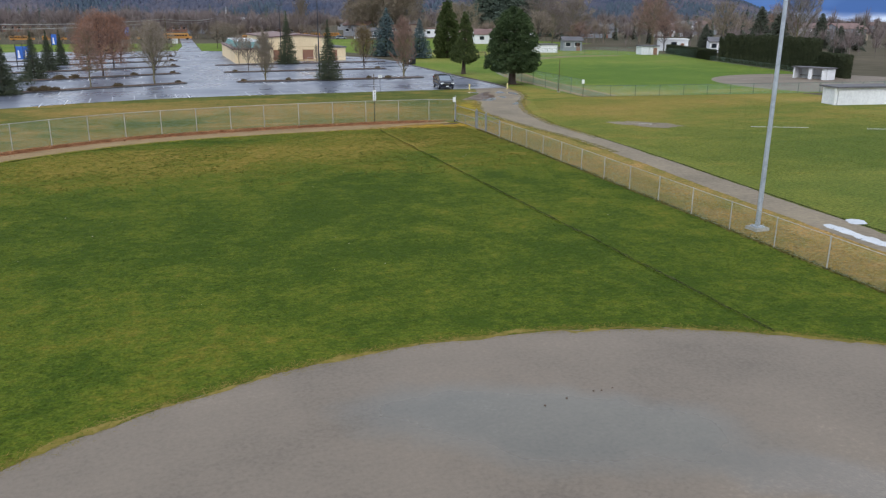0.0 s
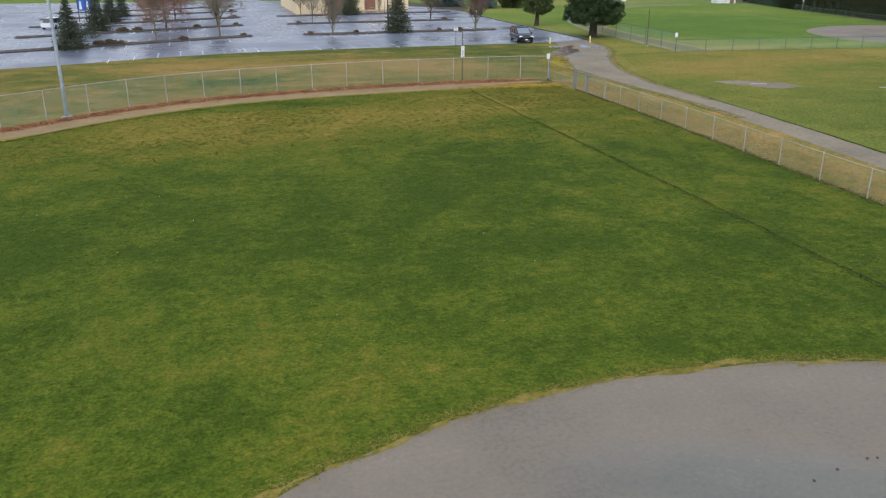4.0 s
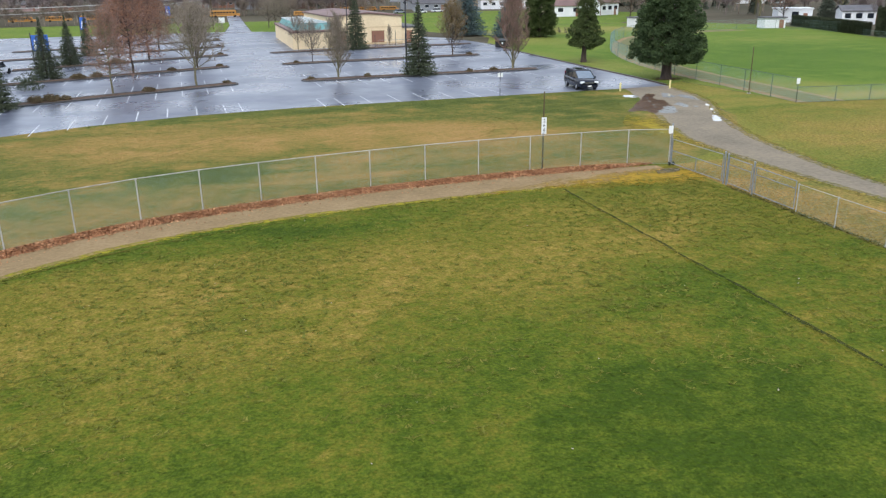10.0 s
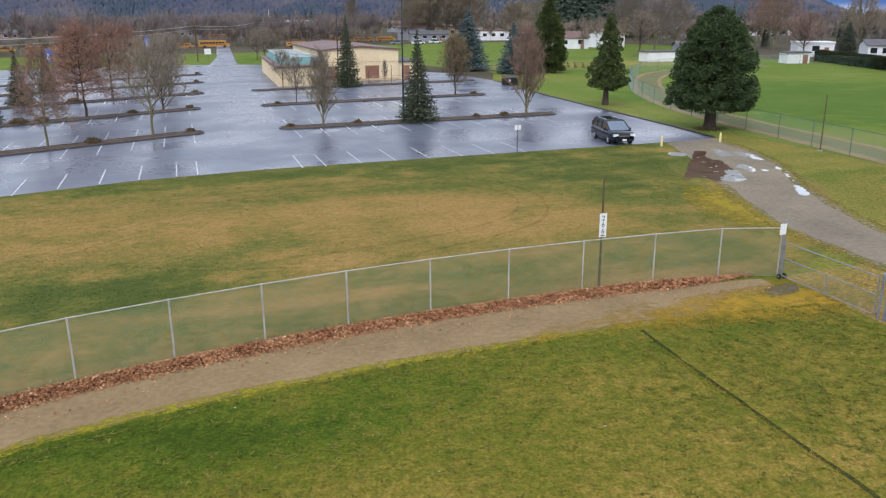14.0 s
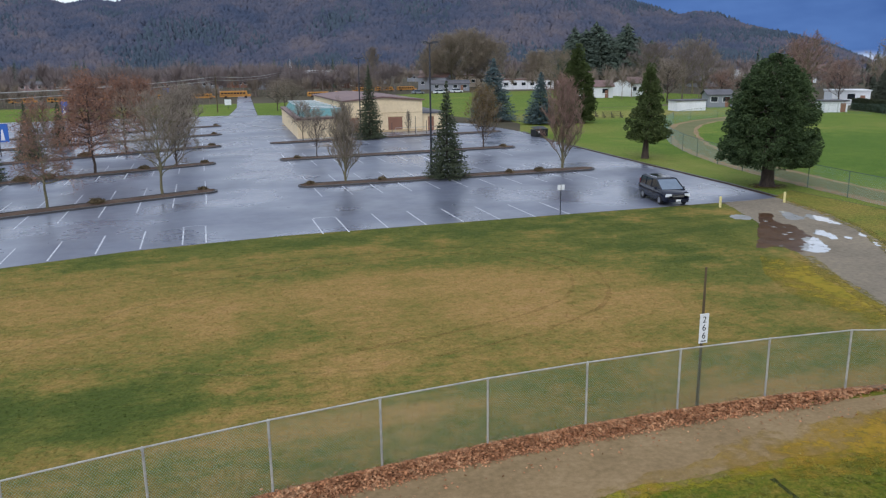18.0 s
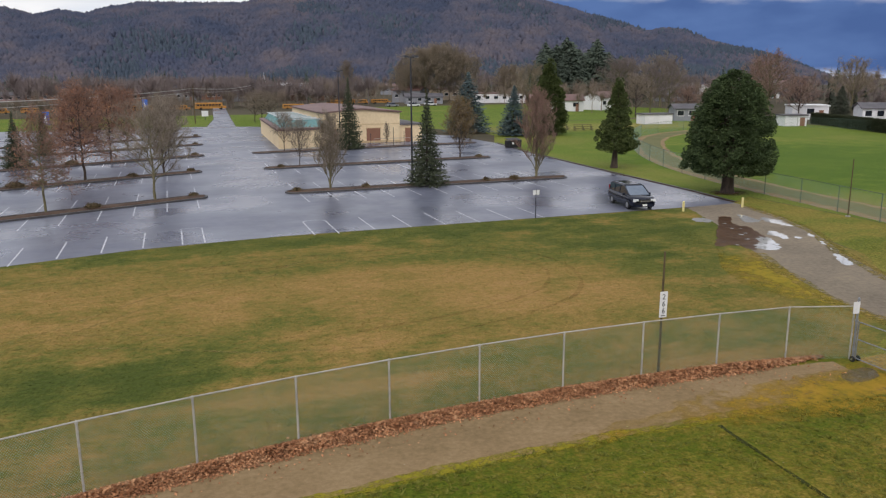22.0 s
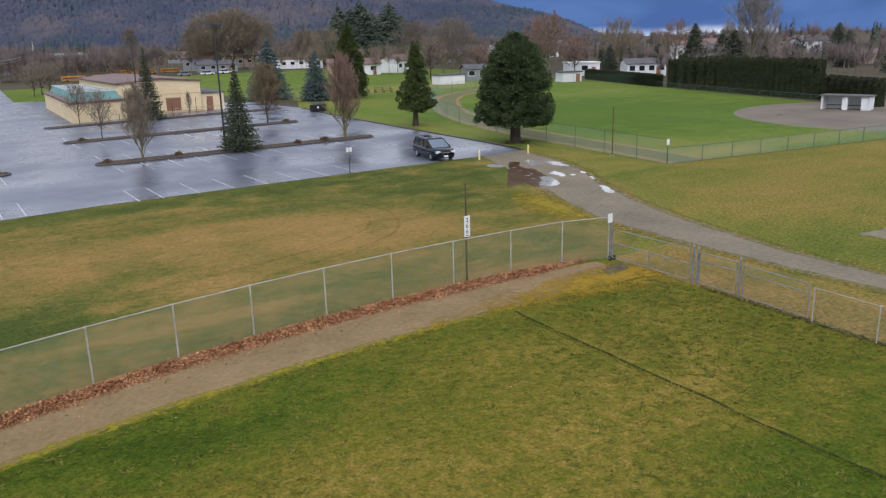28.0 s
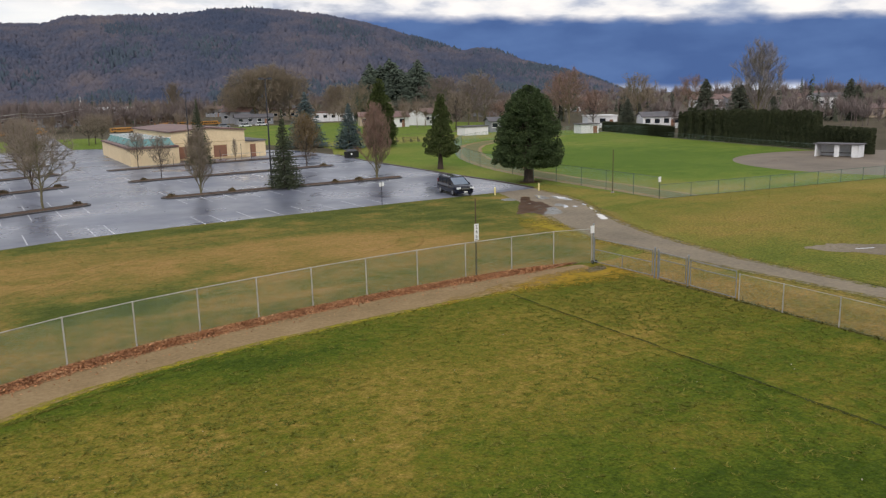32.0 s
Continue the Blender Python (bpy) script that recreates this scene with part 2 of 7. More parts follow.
M_LAWN = turf("strip_grass", STRIP_STOPS, 0.46, 0.42, 70, 90, stretch=(0.85, 1.1, 1), gain=(0.75, 1.0, 0.65, 0.35), patches=STRIP_PATCHES, fleck=0.1)
M_LAWNTUFT = turf("strip_tufts", STRIP_STOPS, 0.46, 0.42, 70, 90, stretch=(0.85, 1.1, 1), gain=(0.75, 1.0, 0.65, 0.35), vary=0.13, patches=STRIP_PATCHES, fleck=0.1)
M_VERGE = turf("straw_verge", STRIP_STOPS, 0.54, 0.58, 10, 50, gain=(0.6, 0.8, 0.6, 0.4))
M_VERGETUFT = turf("straw_tufts", STRIP_STOPS, 0.56, 0.60, 10, 50, gain=(0.6, 0.8, 0.6, 0.4), vary=0.25)
MEADOW_STOPS = [(0.1, lin(84, 98, 38)), (0.34, lin(106, 111, 46)), (0.54, lin(132, 119, 58)), (0.74, lin(148, 123, 70)), (0.95, lin(160, 130, 82))]
MEADOW_PATCHES = [(64, 68, 20, 4, 0.15), (44, 74, 6, 5, -0.04), (42, 64, 6, 8, 0.09), (54, 60, 8, 5, -0.03)]
M_MEADOW = turf("meadow_grass", MEADOW_STOPS, 0.2, 0.42, 38, 66, stretch=(0.7, 1.2, 1), gain=(0.8, 0.6, 0.32, 0.26), patches=MEADOW_PATCHES)
M_MEADOWTUFT = turf("meadow_tufts", MEADOW_STOPS, 0.2, 0.42, 38, 66, stretch=(0.7, 1.2, 1), gain=(0.8, 0.6, 0.3, 0.2), patches=MEADOW_PATCHES, vary=0.14)
M_GREEN = turf("ballfield_grass", [(0.2, lin(80, 105, 38)), (0.5, lin(99, 118, 46)), (0.75, lin(120, 124, 60)), (0.95, lin(138, 130, 74))], 0.5, 0.5, 76, 100, gain=(0.8, 0.5, 0.4, 0.3), patches=[(78, 110, 22, 26, -0.25), (56, 84, 6, 10, 0.2), (80, 178, 30, 12, 0.3), (66, 79, 20, 2, 0.2), (49.5, 112, 3.5, 26, 0.14), (58, 158, 9, 16, 0.2)])
M_VALLEY = material("valley_ground", [(0.35, lin(66, 64, 50)), (0.5, lin(86, 80, 66)), (0.66, lin(104, 94, 80))], scales=(0.012, 0.2), mix=0.4, rough=1.0, spec=0.1)
M_DIRT = material("infield_gravel", [(0.34, lin(95, 86, 76)), (0.48, lin(117, 106, 94)), (0.58, lin(125, 113, 100)), (0.7, lin(145, 132, 117))], scales=(0.16, 9.0), mix=0.36, rough=0.74, bump=0.28, bump_scale=24, spec=0.3, detail=8)
M_TRACK = material("warning_track_gravel", [(0.34, lin(118, 98, 68)), (0.5, lin(140, 117, 84)), (0.68, lin(158, 135, 102))], scales=(0.5, 6.0), mix=0.5, rough=0.9, bump=0.5, bump_scale=30, spec=0.3, detail=8)
M_MOSS = material("mossy_edge_grass", [(0.36, lin(112, 114, 36)), (0.52, lin(148, 137, 42)), (0.7, lin(160, 142, 58))], scales=(0.6, 5.0), rough=0.95, bump=0.6, bump_scale=14, spec=0.1)
M_CORNERMOSS = material("orange_corner_moss", [(0.36, lin(122, 110, 38)), (0.52, lin(162, 130, 44)), (0.7, lin(180, 142, 64))], scales=(0.6, 4.0), rough=0.95, bump=0.6, bump_scale=14, spec=0.1)
M_ROAD = material("gravel_lane", [(0.32, lin(106, 97, 84)), (0.5, lin(130, 119, 103)), (0.68, lin(148, 135, 114))], scales=(0.25, 4.0), mix=0.45, rough=0.88, bump=0.4, bump_scale=24, spec=0.2, detail=8)
M_WORN = ragged(material("worn_damp_gravel", [(0.36, lin(96, 88, 72)), (0.6, lin(118, 108, 90))], scales=(0.8, 8.0), rough=0.8, bump=0.4, spec=0.2), 2.0, 0.3, 0.6, 0.85)
M_THINMOSS = ragged(M_CORNERMOSS.copy(), 1.2, 0.42, 0.75, 0.7)
ragged(M_MOSS, 2.6, 0.34, 0.62)
ragged(M_CORNERMOSS, 1.7, 0.06, 0.42, 0.9, (24.6, 59.9, 4.6, 1.5))
M_LEAF = material("fallen_leaves", [(0.3, lin(120, 82, 58)), (0.5, lin(168, 118, 84)), (0.7, lin(214, 172, 132))], scales=(2.0, 9.0), rough=0.85, vary=0.45, island=True, spec=0.25)
M_MULCH = material("bark_mulch", [(0.32, lin(56, 42, 36)), (0.5, lin(84, 64, 52)), (0.7, lin(104, 86, 66))], scales=(0.8, 7.0), rough=0.95, bump=0.9, bump_scale=14, bump_dist=0.05)
M_KERB = material("concrete_kerb", [(0.34, lin(92, 88, 86)), (0.6, lin(128, 124, 120))], scales=(0.7, 8.0), rough=0.8, bump=0.3)
M_DARKKERB = material("wet_kerb", [(0.34, lin(52, 50, 52)), (0.6, lin(80, 78, 78))], scales=(0.7, 8.0), rough=0.5, bump=0.3)
M_PAINT = material("worn_line_paint", [(0.36, lin(132, 136, 146)), (0.52, lin(206, 208, 214))], scales=(1.5, 9.0), rough=0.5)
M_GALV = material("galvanised_steel", [(0.35, lin(142, 142, 139)), (0.6, lin(186, 184, 178))], scales=(1.2, 12.0), rough=0.6, metal=0.2)
M_GATE = material("weathered_gate_tube", [(0.35, lin(108, 113, 120)), (0.6, lin(152, 156, 161))], scales=(1.2, 12.0), rough=0.5, metal=0.4)
M_WIRE = material("chain_link_wire", [(0.35, lin(112, 136, 122)), (0.6, lin(142, 164, 150))], scales=(0.6, 4.0), rough=0.6, metal=0.15)
M_GWIRE = material("green_chain_link", [(0.35, lin(104, 134, 122)), (0.6, lin(132, 160, 148))], scales=(0.6, 4.0), rough=0.6)
M_GPOST = plain("painted_green_post", lin(84, 104, 96), 0.55)
M_POLE = material("grey_light_pole", [(0.35, lin(148, 156, 170)), (0.6, lin(186, 194, 206))], scales=(0.6, 6.0), rough=0.4, metal=0.4)
M_DARKPOLE = plain("dark_steel", lin(56, 58, 66), 0.5, 0.3)
M_CONC = material("concrete", [(0.34, lin(122, 120, 116)), (0.6, lin(168, 166, 160))], scales=(0.8, 9.0), rough=0.85, bump=0.3)
M_WOODPOST = material("weathered_wood", [(0.34, lin(58, 48, 34)), (0.6, lin(98, 84, 58))], scales=(1.2, 14.0), rough=0.85, bump=0.4, stretch=(1, 1, 0.1))
M_WHITE = plain("white_paint", lin(232, 234, 236), 0.5)
M_BLACK = plain("black_lettering", lin(24, 26, 30), 0.5)
M_YELLOW = material("faded_yellow_paint", [(0.36, lin(206, 190, 120)), (0.55, lin(232, 220, 160))], scales=(2.0, 9.0), rough=0.6)
M_BARK = material("dark_bark", [(0.32, lin(44, 36, 32)), (0.6, lin(76, 64, 56))], scales=(1.0, 9.0), rough=0.9, bump=0.7, bump_scale=12, stretch=(1, 1, 0.3))
M_PALEBARK = material("pale_mossy_bark", [(0.32, lin(78, 74, 52)), (0.6, lin(122, 116, 88))], scales=(1.0, 9.0), rough=0.9, bump=0.6, bump_scale=12)
M_TWIG = material("grey_brown_twigs", [(0.34, lin(118, 106, 94)), (0.6, lin(154, 141, 126))], scales=(0.4, 3.0), rough=0.9, vary=0.25, island=True)
M_PALETWIG = material("pale_grey_twigs", [(0.34, lin(118, 113, 114)), (0.6, lin(150, 143, 142))], scales=(0.2, 2.0), rough=0.9, vary=0.15, island=True)
M_REDTWIG = material("reddish_twigs", [(0.34, lin(116, 90, 80)), (0.6, lin(152, 124, 112))], scales=(0.4, 3.0), rough=0.9, vary=0.25, island=True)
M_RUST = material("rusty_oak_leaves", [(0.32, lin(116, 80, 64)), (0.5, lin(148, 107, 86)), (0.68, lin(178, 138, 114))], scales=(0.6, 4.0), rough=0.8, vary=0.4, island=True, spec=0.2)
M_OLIVELEAF = material("olive_brown_leaves", [(0.32, lin(88, 74, 48)), (0.6, lin(128, 108, 70))], scales=(0.6, 4.0), rough=0.8, vary=0.35, island=True, spec=0.2)
M_NEEDLE = material("spruce_needles", [(0.32, lin(46, 54, 43)), (0.5, lin(66, 74, 56)), (0.7, lin(92, 96, 73))], scales=(0.7, 5.0), rough=0.8, vary=0.22, island=True, spec=0.2)
M_BLUENEEDLE = material("blue_spruce_needles", [(0.32, lin(52, 68, 70)), (0.5, lin(80, 97, 99)), (0.7, lin(110, 126, 128))], scales=(0.7, 5.0), rough=0.8, vary=0.3, island=True, spec=0.2)
M_CEDAR = material("cedar_foliage", [(0.32, lin(56, 67, 39)), (0.5, lin(76, 89, 51)), (0.7, lin(99, 108, 65))], scales=(0.7, 5.0), rough=0.8, vary=0.18, island=True, spec=0.2)
M_REDWOOD = material("sequoia_foliage", [(0.32, lin(47, 60, 41)), (0.5, lin(68, 85, 54)), (0.7, lin(94, 110, 72))], scales=(0.7, 5.0), rough=0.8, vary=0.25, island=True, spec=0.2)
M_HEDGE = material("hedge_foliage", [(0.32, lin(52, 58, 43)), (0.5, lin(66, 73, 53)), (0.7, lin(84, 86, 63))], scales=(0.7, 5.0), rough=0.9, vary=0.16, island=True, spec=0.15)
# Hill colours carry the blue-grey of distance haze; no air is modelled.
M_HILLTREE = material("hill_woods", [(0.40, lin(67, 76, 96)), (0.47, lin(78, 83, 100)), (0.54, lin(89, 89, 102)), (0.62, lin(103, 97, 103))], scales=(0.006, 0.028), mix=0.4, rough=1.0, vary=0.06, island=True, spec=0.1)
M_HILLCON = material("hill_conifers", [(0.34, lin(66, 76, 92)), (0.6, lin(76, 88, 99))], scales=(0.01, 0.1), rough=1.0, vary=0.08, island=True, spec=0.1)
M_HILL = material("hazy_hill_floor", [(0.34, lin(74, 80, 102)), (0.6, lin(88, 90, 106))], scales=(0.01, 0.1), rough=1.0, spec=0.1)
M_CREAM = material("cream_block_wall", [(0.34, lin(214, 192, 156)), (0.6, lin(232, 212, 176))], scales=(0.25, 3.0), rough=0.85, bump=0.15)
M_TAN = plain("tan_band", lin(196, 172, 136), 0.8)
M_BROWNROOF = material("brown_metal_roof", [(0.34, lin(96, 72, 70)), (0.6, lin(126, 98, 92))], scales=(0.3, 3.0), rough=0.6)
M_TEAL = material("teal_roof", [(0.34, lin(72, 114, 117)), (0.6, lin(106, 150, 149))], scales=(0.3, 4.0), rough=0.6)
M_GREYROOF = material("grey_shingle_roof", [(0.34, lin(72, 72, 78)), (0.6, lin(104, 102, 106))], scales=(0.4, 5.0), rough=0.8)
M_DOOR = plain("brown_door", lin(142, 100, 80), 0.6)
M_HOUSE = material("white_siding", [(0.34, lin(206, 208, 214)), (0.6, lin(232, 234, 238))], scales=(0.4, 4.0), rough=0.7)
M_BEIGE = plain("beige_siding", lin(184, 168, 148), 0.7)
M_GREYWALL = plain("grey_siding", lin(140, 144, 152), 0.7)
M_PINKWALL = plain("pinkish_brick", lin(168, 142, 140), 0.8)
M_GLASS = material("dark_window_glass", [(0.3, lin(26, 30, 38)), (0.7, lin(46, 52, 60))], scales=(0.5, 3.0), rough=0.08, spec=0.6)
M_BUS = plain("school_bus_yellow", lin(192, 136, 62), 0.5)
M_NAVY = material("dark_navy_car_paint", [(0.3, lin(13, 18, 32)), (0.7, lin(22, 29, 46))], scales=(0.5, 3.0), rough=0.12, metal=0.0, spec=0.35)
# Pale blue-grey base paints the reflected sky into the glass.
M_SCREEN = material("sky_pale_windscreen", [(0.3, lin(86, 100, 116)), (0.7, lin(110, 124, 140))], scales=(0.5, 3.0), rough=0.05, spec=1.0)
M_LITTER = material("dull_scraps", [(0.3, lin(150, 142, 116)), (0.7, lin(186, 180, 158))], scales=(2.0, 9.0), rough=0.8)
M_TYRE = plain("tyre_rubber", lin(28, 28, 30), 0.85)
M_RIM = plain("alloy_rim", lin(170, 172, 176), 0.35, 0.7)
M_LAMP = plain("headlight_lens", lin(220, 224, 228), 0.12)
M_CHROME = plain("chrome", lin(200, 202, 206), 0.2, 0.8)
M_STORE = plain("pale_store_wall", lin(172, 190, 216), 0.6)
M_DARKCON = material("dark_far_conifers", [(0.32, lin(62, 68, 58)), (0.5, lin(76, 82, 70)), (0.7, lin(96, 98, 84))], scales=(0.7, 5.0), rough=0.8, vary=0.18, island=True, spec=0.15)
M_BROWNTWIG = material("brown_far_twigs", [(0.34, lin(106, 96, 87)), (0.6, lin(140, 126, 112))], scales=(0.2, 2.0), rough=0.9, vary=0.2, island=True)
# These three far-tree colours are paled to paint in distance haze.
M_OLIVETWIG = material("hazy_olive_twigs", [(0.34, lin(122, 110, 96)), (0.6, lin(152, 138, 119))], scales=(0.2, 2.0), rough=0.9, vary=0.15, island=True)
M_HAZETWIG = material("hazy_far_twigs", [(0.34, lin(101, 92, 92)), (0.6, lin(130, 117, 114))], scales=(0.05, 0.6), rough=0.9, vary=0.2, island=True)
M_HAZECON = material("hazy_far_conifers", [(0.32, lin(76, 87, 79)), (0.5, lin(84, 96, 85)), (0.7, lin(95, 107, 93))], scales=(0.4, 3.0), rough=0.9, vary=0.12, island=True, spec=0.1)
M_BLUE = plain("blue_banner", lin(52, 104, 190), 0.6)


def wet(name, stops, rough_a, rough_b, scale, spec=0.5, bump=0.05):
    """A wet surface: smooth where water stands, rougher where it has drained."""
    m = material(name, stops, scales=(0.08, 1.2), mix=0.35, rough=0.3, spec=spec, bump=bump, bump_scale=18, bump_dist=0.01)
    n, l = m.node_tree.nodes, m.node_tree.links
    b = n["Principled BSDF"]
    co = n.new("ShaderNodeTexCoord")
    t = n.new("ShaderNodeTexNoise")
    t.inputs["Scale"].default_value, t.inputs["Detail"].default_value = scale, 5
    r = n.new("ShaderNodeMapRange")
    r.inputs[1].default_value, r.inputs[2].default_value = 0.36, 0.64
    r.inputs[3].default_value, r.inputs[4].default_value = rough_a, rough_b
    l.new(co.outputs["Object"], t.inputs["Vector"])
    l.new(t.outputs["Fac"], r.inputs[0])
    l.new(r.outputs[0], b.inputs["Roughness"])
    return m


# Old grey asphalt; the blue in its base adds to the reflected sky.
M_ASPHALT = wet("wet_asphalt", [(0.34, lin(76, 80, 95)), (0.5, lin(96, 101, 117)), (0.68, lin(112, 117, 132))], 0.2, 0.46, 0.12, spec=1.0)
# The pale base colour paints in the white sky the water reflects.
M_PUDDLE = wet("sky_pale_puddle", [(0.4, lin(172, 172, 170)), (0.6, lin(198, 198, 198))], 0.01, 0.04, 0.8, spec=1.0, bump=0.0)
M_MUD = wet("muddy_puddle", [(0.4, lin(72, 52, 38)), (0.6, lin(94, 70, 50))], 0.3, 0.5, 0.8, spec=0.15, bump=0.1)
ragged(M_PUDDLE, 2.2, 0.3, 0.42, 1.0)
# the infield is damp in a shallow dish
def dampen(m, cx, cy, rx, ry, turn, dark, smooth, ragged_by=1.9):
    n, l = m.node_tree.nodes, m.node_tree.links
    b = n["Principled BSDF"]
    co = n.new("ShaderNodeTexCoord")
    mp = n.new("ShaderNodeMapping")
    mp.vector_type = "TEXTURE"
    mp.inputs["Location"].default_value, mp.inputs["Rotation"].default_value, mp.inputs["Scale"].default_value = (cx, cy, 0), (0, 0, radians(turn)), (rx, ry, 1)
    ln = n.new("ShaderNodeVectorMath")
    ln.operation = "LENGTH"
    no = n.new("ShaderNodeTexNoise")
    no.inputs["Scale"].default_value, no.inputs["Detail"].default_value = 0.55, 7
    ad = n.new("ShaderNodeMath")
    ad.operation = "MULTIPLY_ADD"
    ad.inputs[1].default_value = ragged_by
    mr = n.new("ShaderNodeMapRange")
    mr.inputs[1].default_value, mr.inputs[2].default_value = 1.2 + ragged_by / 2, 0.62 + ragged_by / 2
    l.new(co.outputs["Object"], mp.inputs["Vector"])
    l.new(mp.outputs["Vector"], ln.inputs[0])
    l.new(co.outputs["Object"], no.inputs["Vector"])
    l.new(no.outputs["Fac"], ad.inputs[0])
    l.new(ln.outputs["Value"], ad.inputs[2])
    l.new(ad.outputs[0], mr.inputs[0])
    mx = n.new("ShaderNodeMix")
    mx.data_type, mx.blend_type = "RGBA", "MULTIPLY"
    mx.inputs[7].default_value = dark
    old = b.inputs["Base Color"].links[0].from_socket
    l.new(mr.outputs[0], mx.inputs[0])
    l.new(old, mx.inputs[6])
    l.new(mx.outputs[2], b.inputs["Base Color"])
    ro = n.new("ShaderNodeMix")
    ro.inputs[2].default_value, ro.inputs[3].default_value = b.inputs["Roughness"].default_value, smooth
    if b.inputs["Roughness"].links:
        l.new(b.inputs["Roughness"].links[0].from_socket, ro.inputs[2])
    l.new(mr.outputs[0], ro.inputs[0])
    l.new(ro.outputs[0], b.inputs["Roughness"])
    for bump in [q for q in n if q.type == "BUMP"]:
        # standing water hides the grain
        keep = n.new("ShaderNodeMapRange")
        keep.inputs[3].default_value, keep.inputs[4].default_value = bump.inputs["Strength"].default_value, bump.inputs["Strength"].default_value * min(1.0, smooth)
        if not bump.inputs["Strength"].links:
            l.new(mr.outputs[0], keep.inputs[0])
            l.new(keep.outputs[0], bump.inputs["Strength"])


M_FARDIRT = M_DIRT.copy()
M_DIRT.node_tree.nodes["Principled BSDF"].inputs["Specular IOR Level"].default_value = 0.5
dampen(M_DIRT, 9.2, 13.7, 4.7, 1.75, -31, (0.66, 0.74, 0.77, 1), 0.1, 0.9)
dampen(M_DIRT, 13.0, 10.2, 2.0, 0.9, -40, (0.86, 0.89, 0.92, 1), 0.3)


# ---- mesh building ----
class Builder:
    """Gathers vertices and faces of one mesh."""

    def __init__(self):
        self.v, self.f = [], []

    def add(self, verts, faces, m=None):
        k = len(self.v)
        self.v += [tuple(m @ Vector(p)) for p in verts] if m is not None else [tuple(p) for p in verts]
        self.f += [tuple(k + i for i in f) for f in faces]
        return self

    def box(self, x, y, z, sx, sy, sz, m=None, taper=0.0):
        """A box with its base centre at x, y, z."""
        a, b, t = sx / 2, sy / 2, 1 - taper
        vs = [(x - a, y - b, z), (x + a, y - b, z), (x + a, y + b, z), (x - a, y + b, z)]
        vs += [(x - a * t, y - b * t, z + sz), (x + a * t, y - b * t, z + sz), (x + a * t, y + b * t, z + sz), (x - a * t, y + b * t, z + sz)]
        return self.add(vs, [(3, 2, 1, 0), (4, 5, 6, 7), (0, 1, 5, 4), (1, 2, 6, 5), (2, 3, 7, 6), (3, 0, 4, 7)], m)

    def tube(self, p, q, r, s=None, n=8, caps=True, m=None):
        """A round bar from p to q, its radius going from r to s."""
        p, q = Vector(p), Vector(q)
        s = r if s is None else s
        d = (q - p).normalized()
        u = d.orthogonal().normalized()
        w = d.cross(u)
        ring = [math.cos(2 * math.pi * i / n) * u + math.sin(2 * math.pi * i / n) * w for i in range(n)]
        vs = [p + r * c for c in ring] + [q + s * c for c in ring]
        fs = [(i, (i + 1) % n, n + (i + 1) % n, n + i) for i in range(n)]
        if caps:
            fs += [tuple(range(n - 1, -1, -1)), tuple(range(n, 2 * n))]
        return self.add(vs, fs, m)

    def mesh(self, name, mat, smooth=False):
        me = bpy.data.meshes.new(name)
        me.from_pydata(self.v, [], self.f)
        me.materials.append(mat)
        if smooth:
            me.polygons.foreach_set("use_smooth", [True] * len(me.polygons))
        me.update()
        return me


def part(name, built, mat, parent, label="", smooth=False):
    """One mesh object under a thing or under a part."""
    ob = new(name, built.mesh(name, mat, smooth) if isinstance(built, Builder) else built)
    ob.parent = parent
    if label:
        ob["label"] = label
    return ob


def thing(name, m, label, category, group="", kind=""):
    ob = new(name)
    ob.empty_display_size = 0.2
    ob.matrix_world = m
    return tagged(ob, label, category, group, kind)


def solid(name, built, mat, label, category, group="", kind="", m=None, smooth=False):
    """A thing of one mesh."""
    ob = new(name, built.mesh(name, mat, smooth) if isinstance(built, Builder) else built)
    if m is not None:
        ob.matrix_world = m
    return tagged(ob, label, category, group, kind)


def arrays(name, v, f, mat, smooth=False):
    """A mesh from numpy vertices (n, 3) and faces (m, k)."""
    me = bpy.data.meshes.new(name)
    v, f = np.asarray(v, np.float32), np.asarray(f, np.int32)
    k = f.shape[1]
    me.vertices.add(len(v))
    me.vertices.foreach_set("co", v.ravel())
    me.loops.add(f.size)
    me.loops.foreach_set("vertex_index", f.ravel())
    me.polygons.add(len(f))
    me.polygons.foreach_set("loop_start", np.arange(0, f.size, k, dtype=np.int32))
    if smooth:
        me.polygons.foreach_set("use_smooth", np.ones(len(f), bool))
    me.update(calc_edges=True)
    me.materials.append(mat)
    return me


def sheet(name, pts, z, mat, label, category, kind="structure", cell=0.0, thick=0.0):
    """A flat outline laid on the ground."""
    bm = bmesh.new()
    vs = [bm.verts.new((x, y, z)) for x, y in pts]
    face = bm.faces.new(vs)
    bm.normal_update()
    if face.normal.z < 0:
        bmesh.ops.reverse_faces(bm, faces=bm.faces[:])
    me = bpy.data.meshes.new(name)
    bmesh.ops.triangulate(bm, faces=bm.faces[:])
    bm.to_mesh(me)
    bm.free()
    me.materials.append(mat)
    return tagged(new(name, me), label, category, kind=kind)


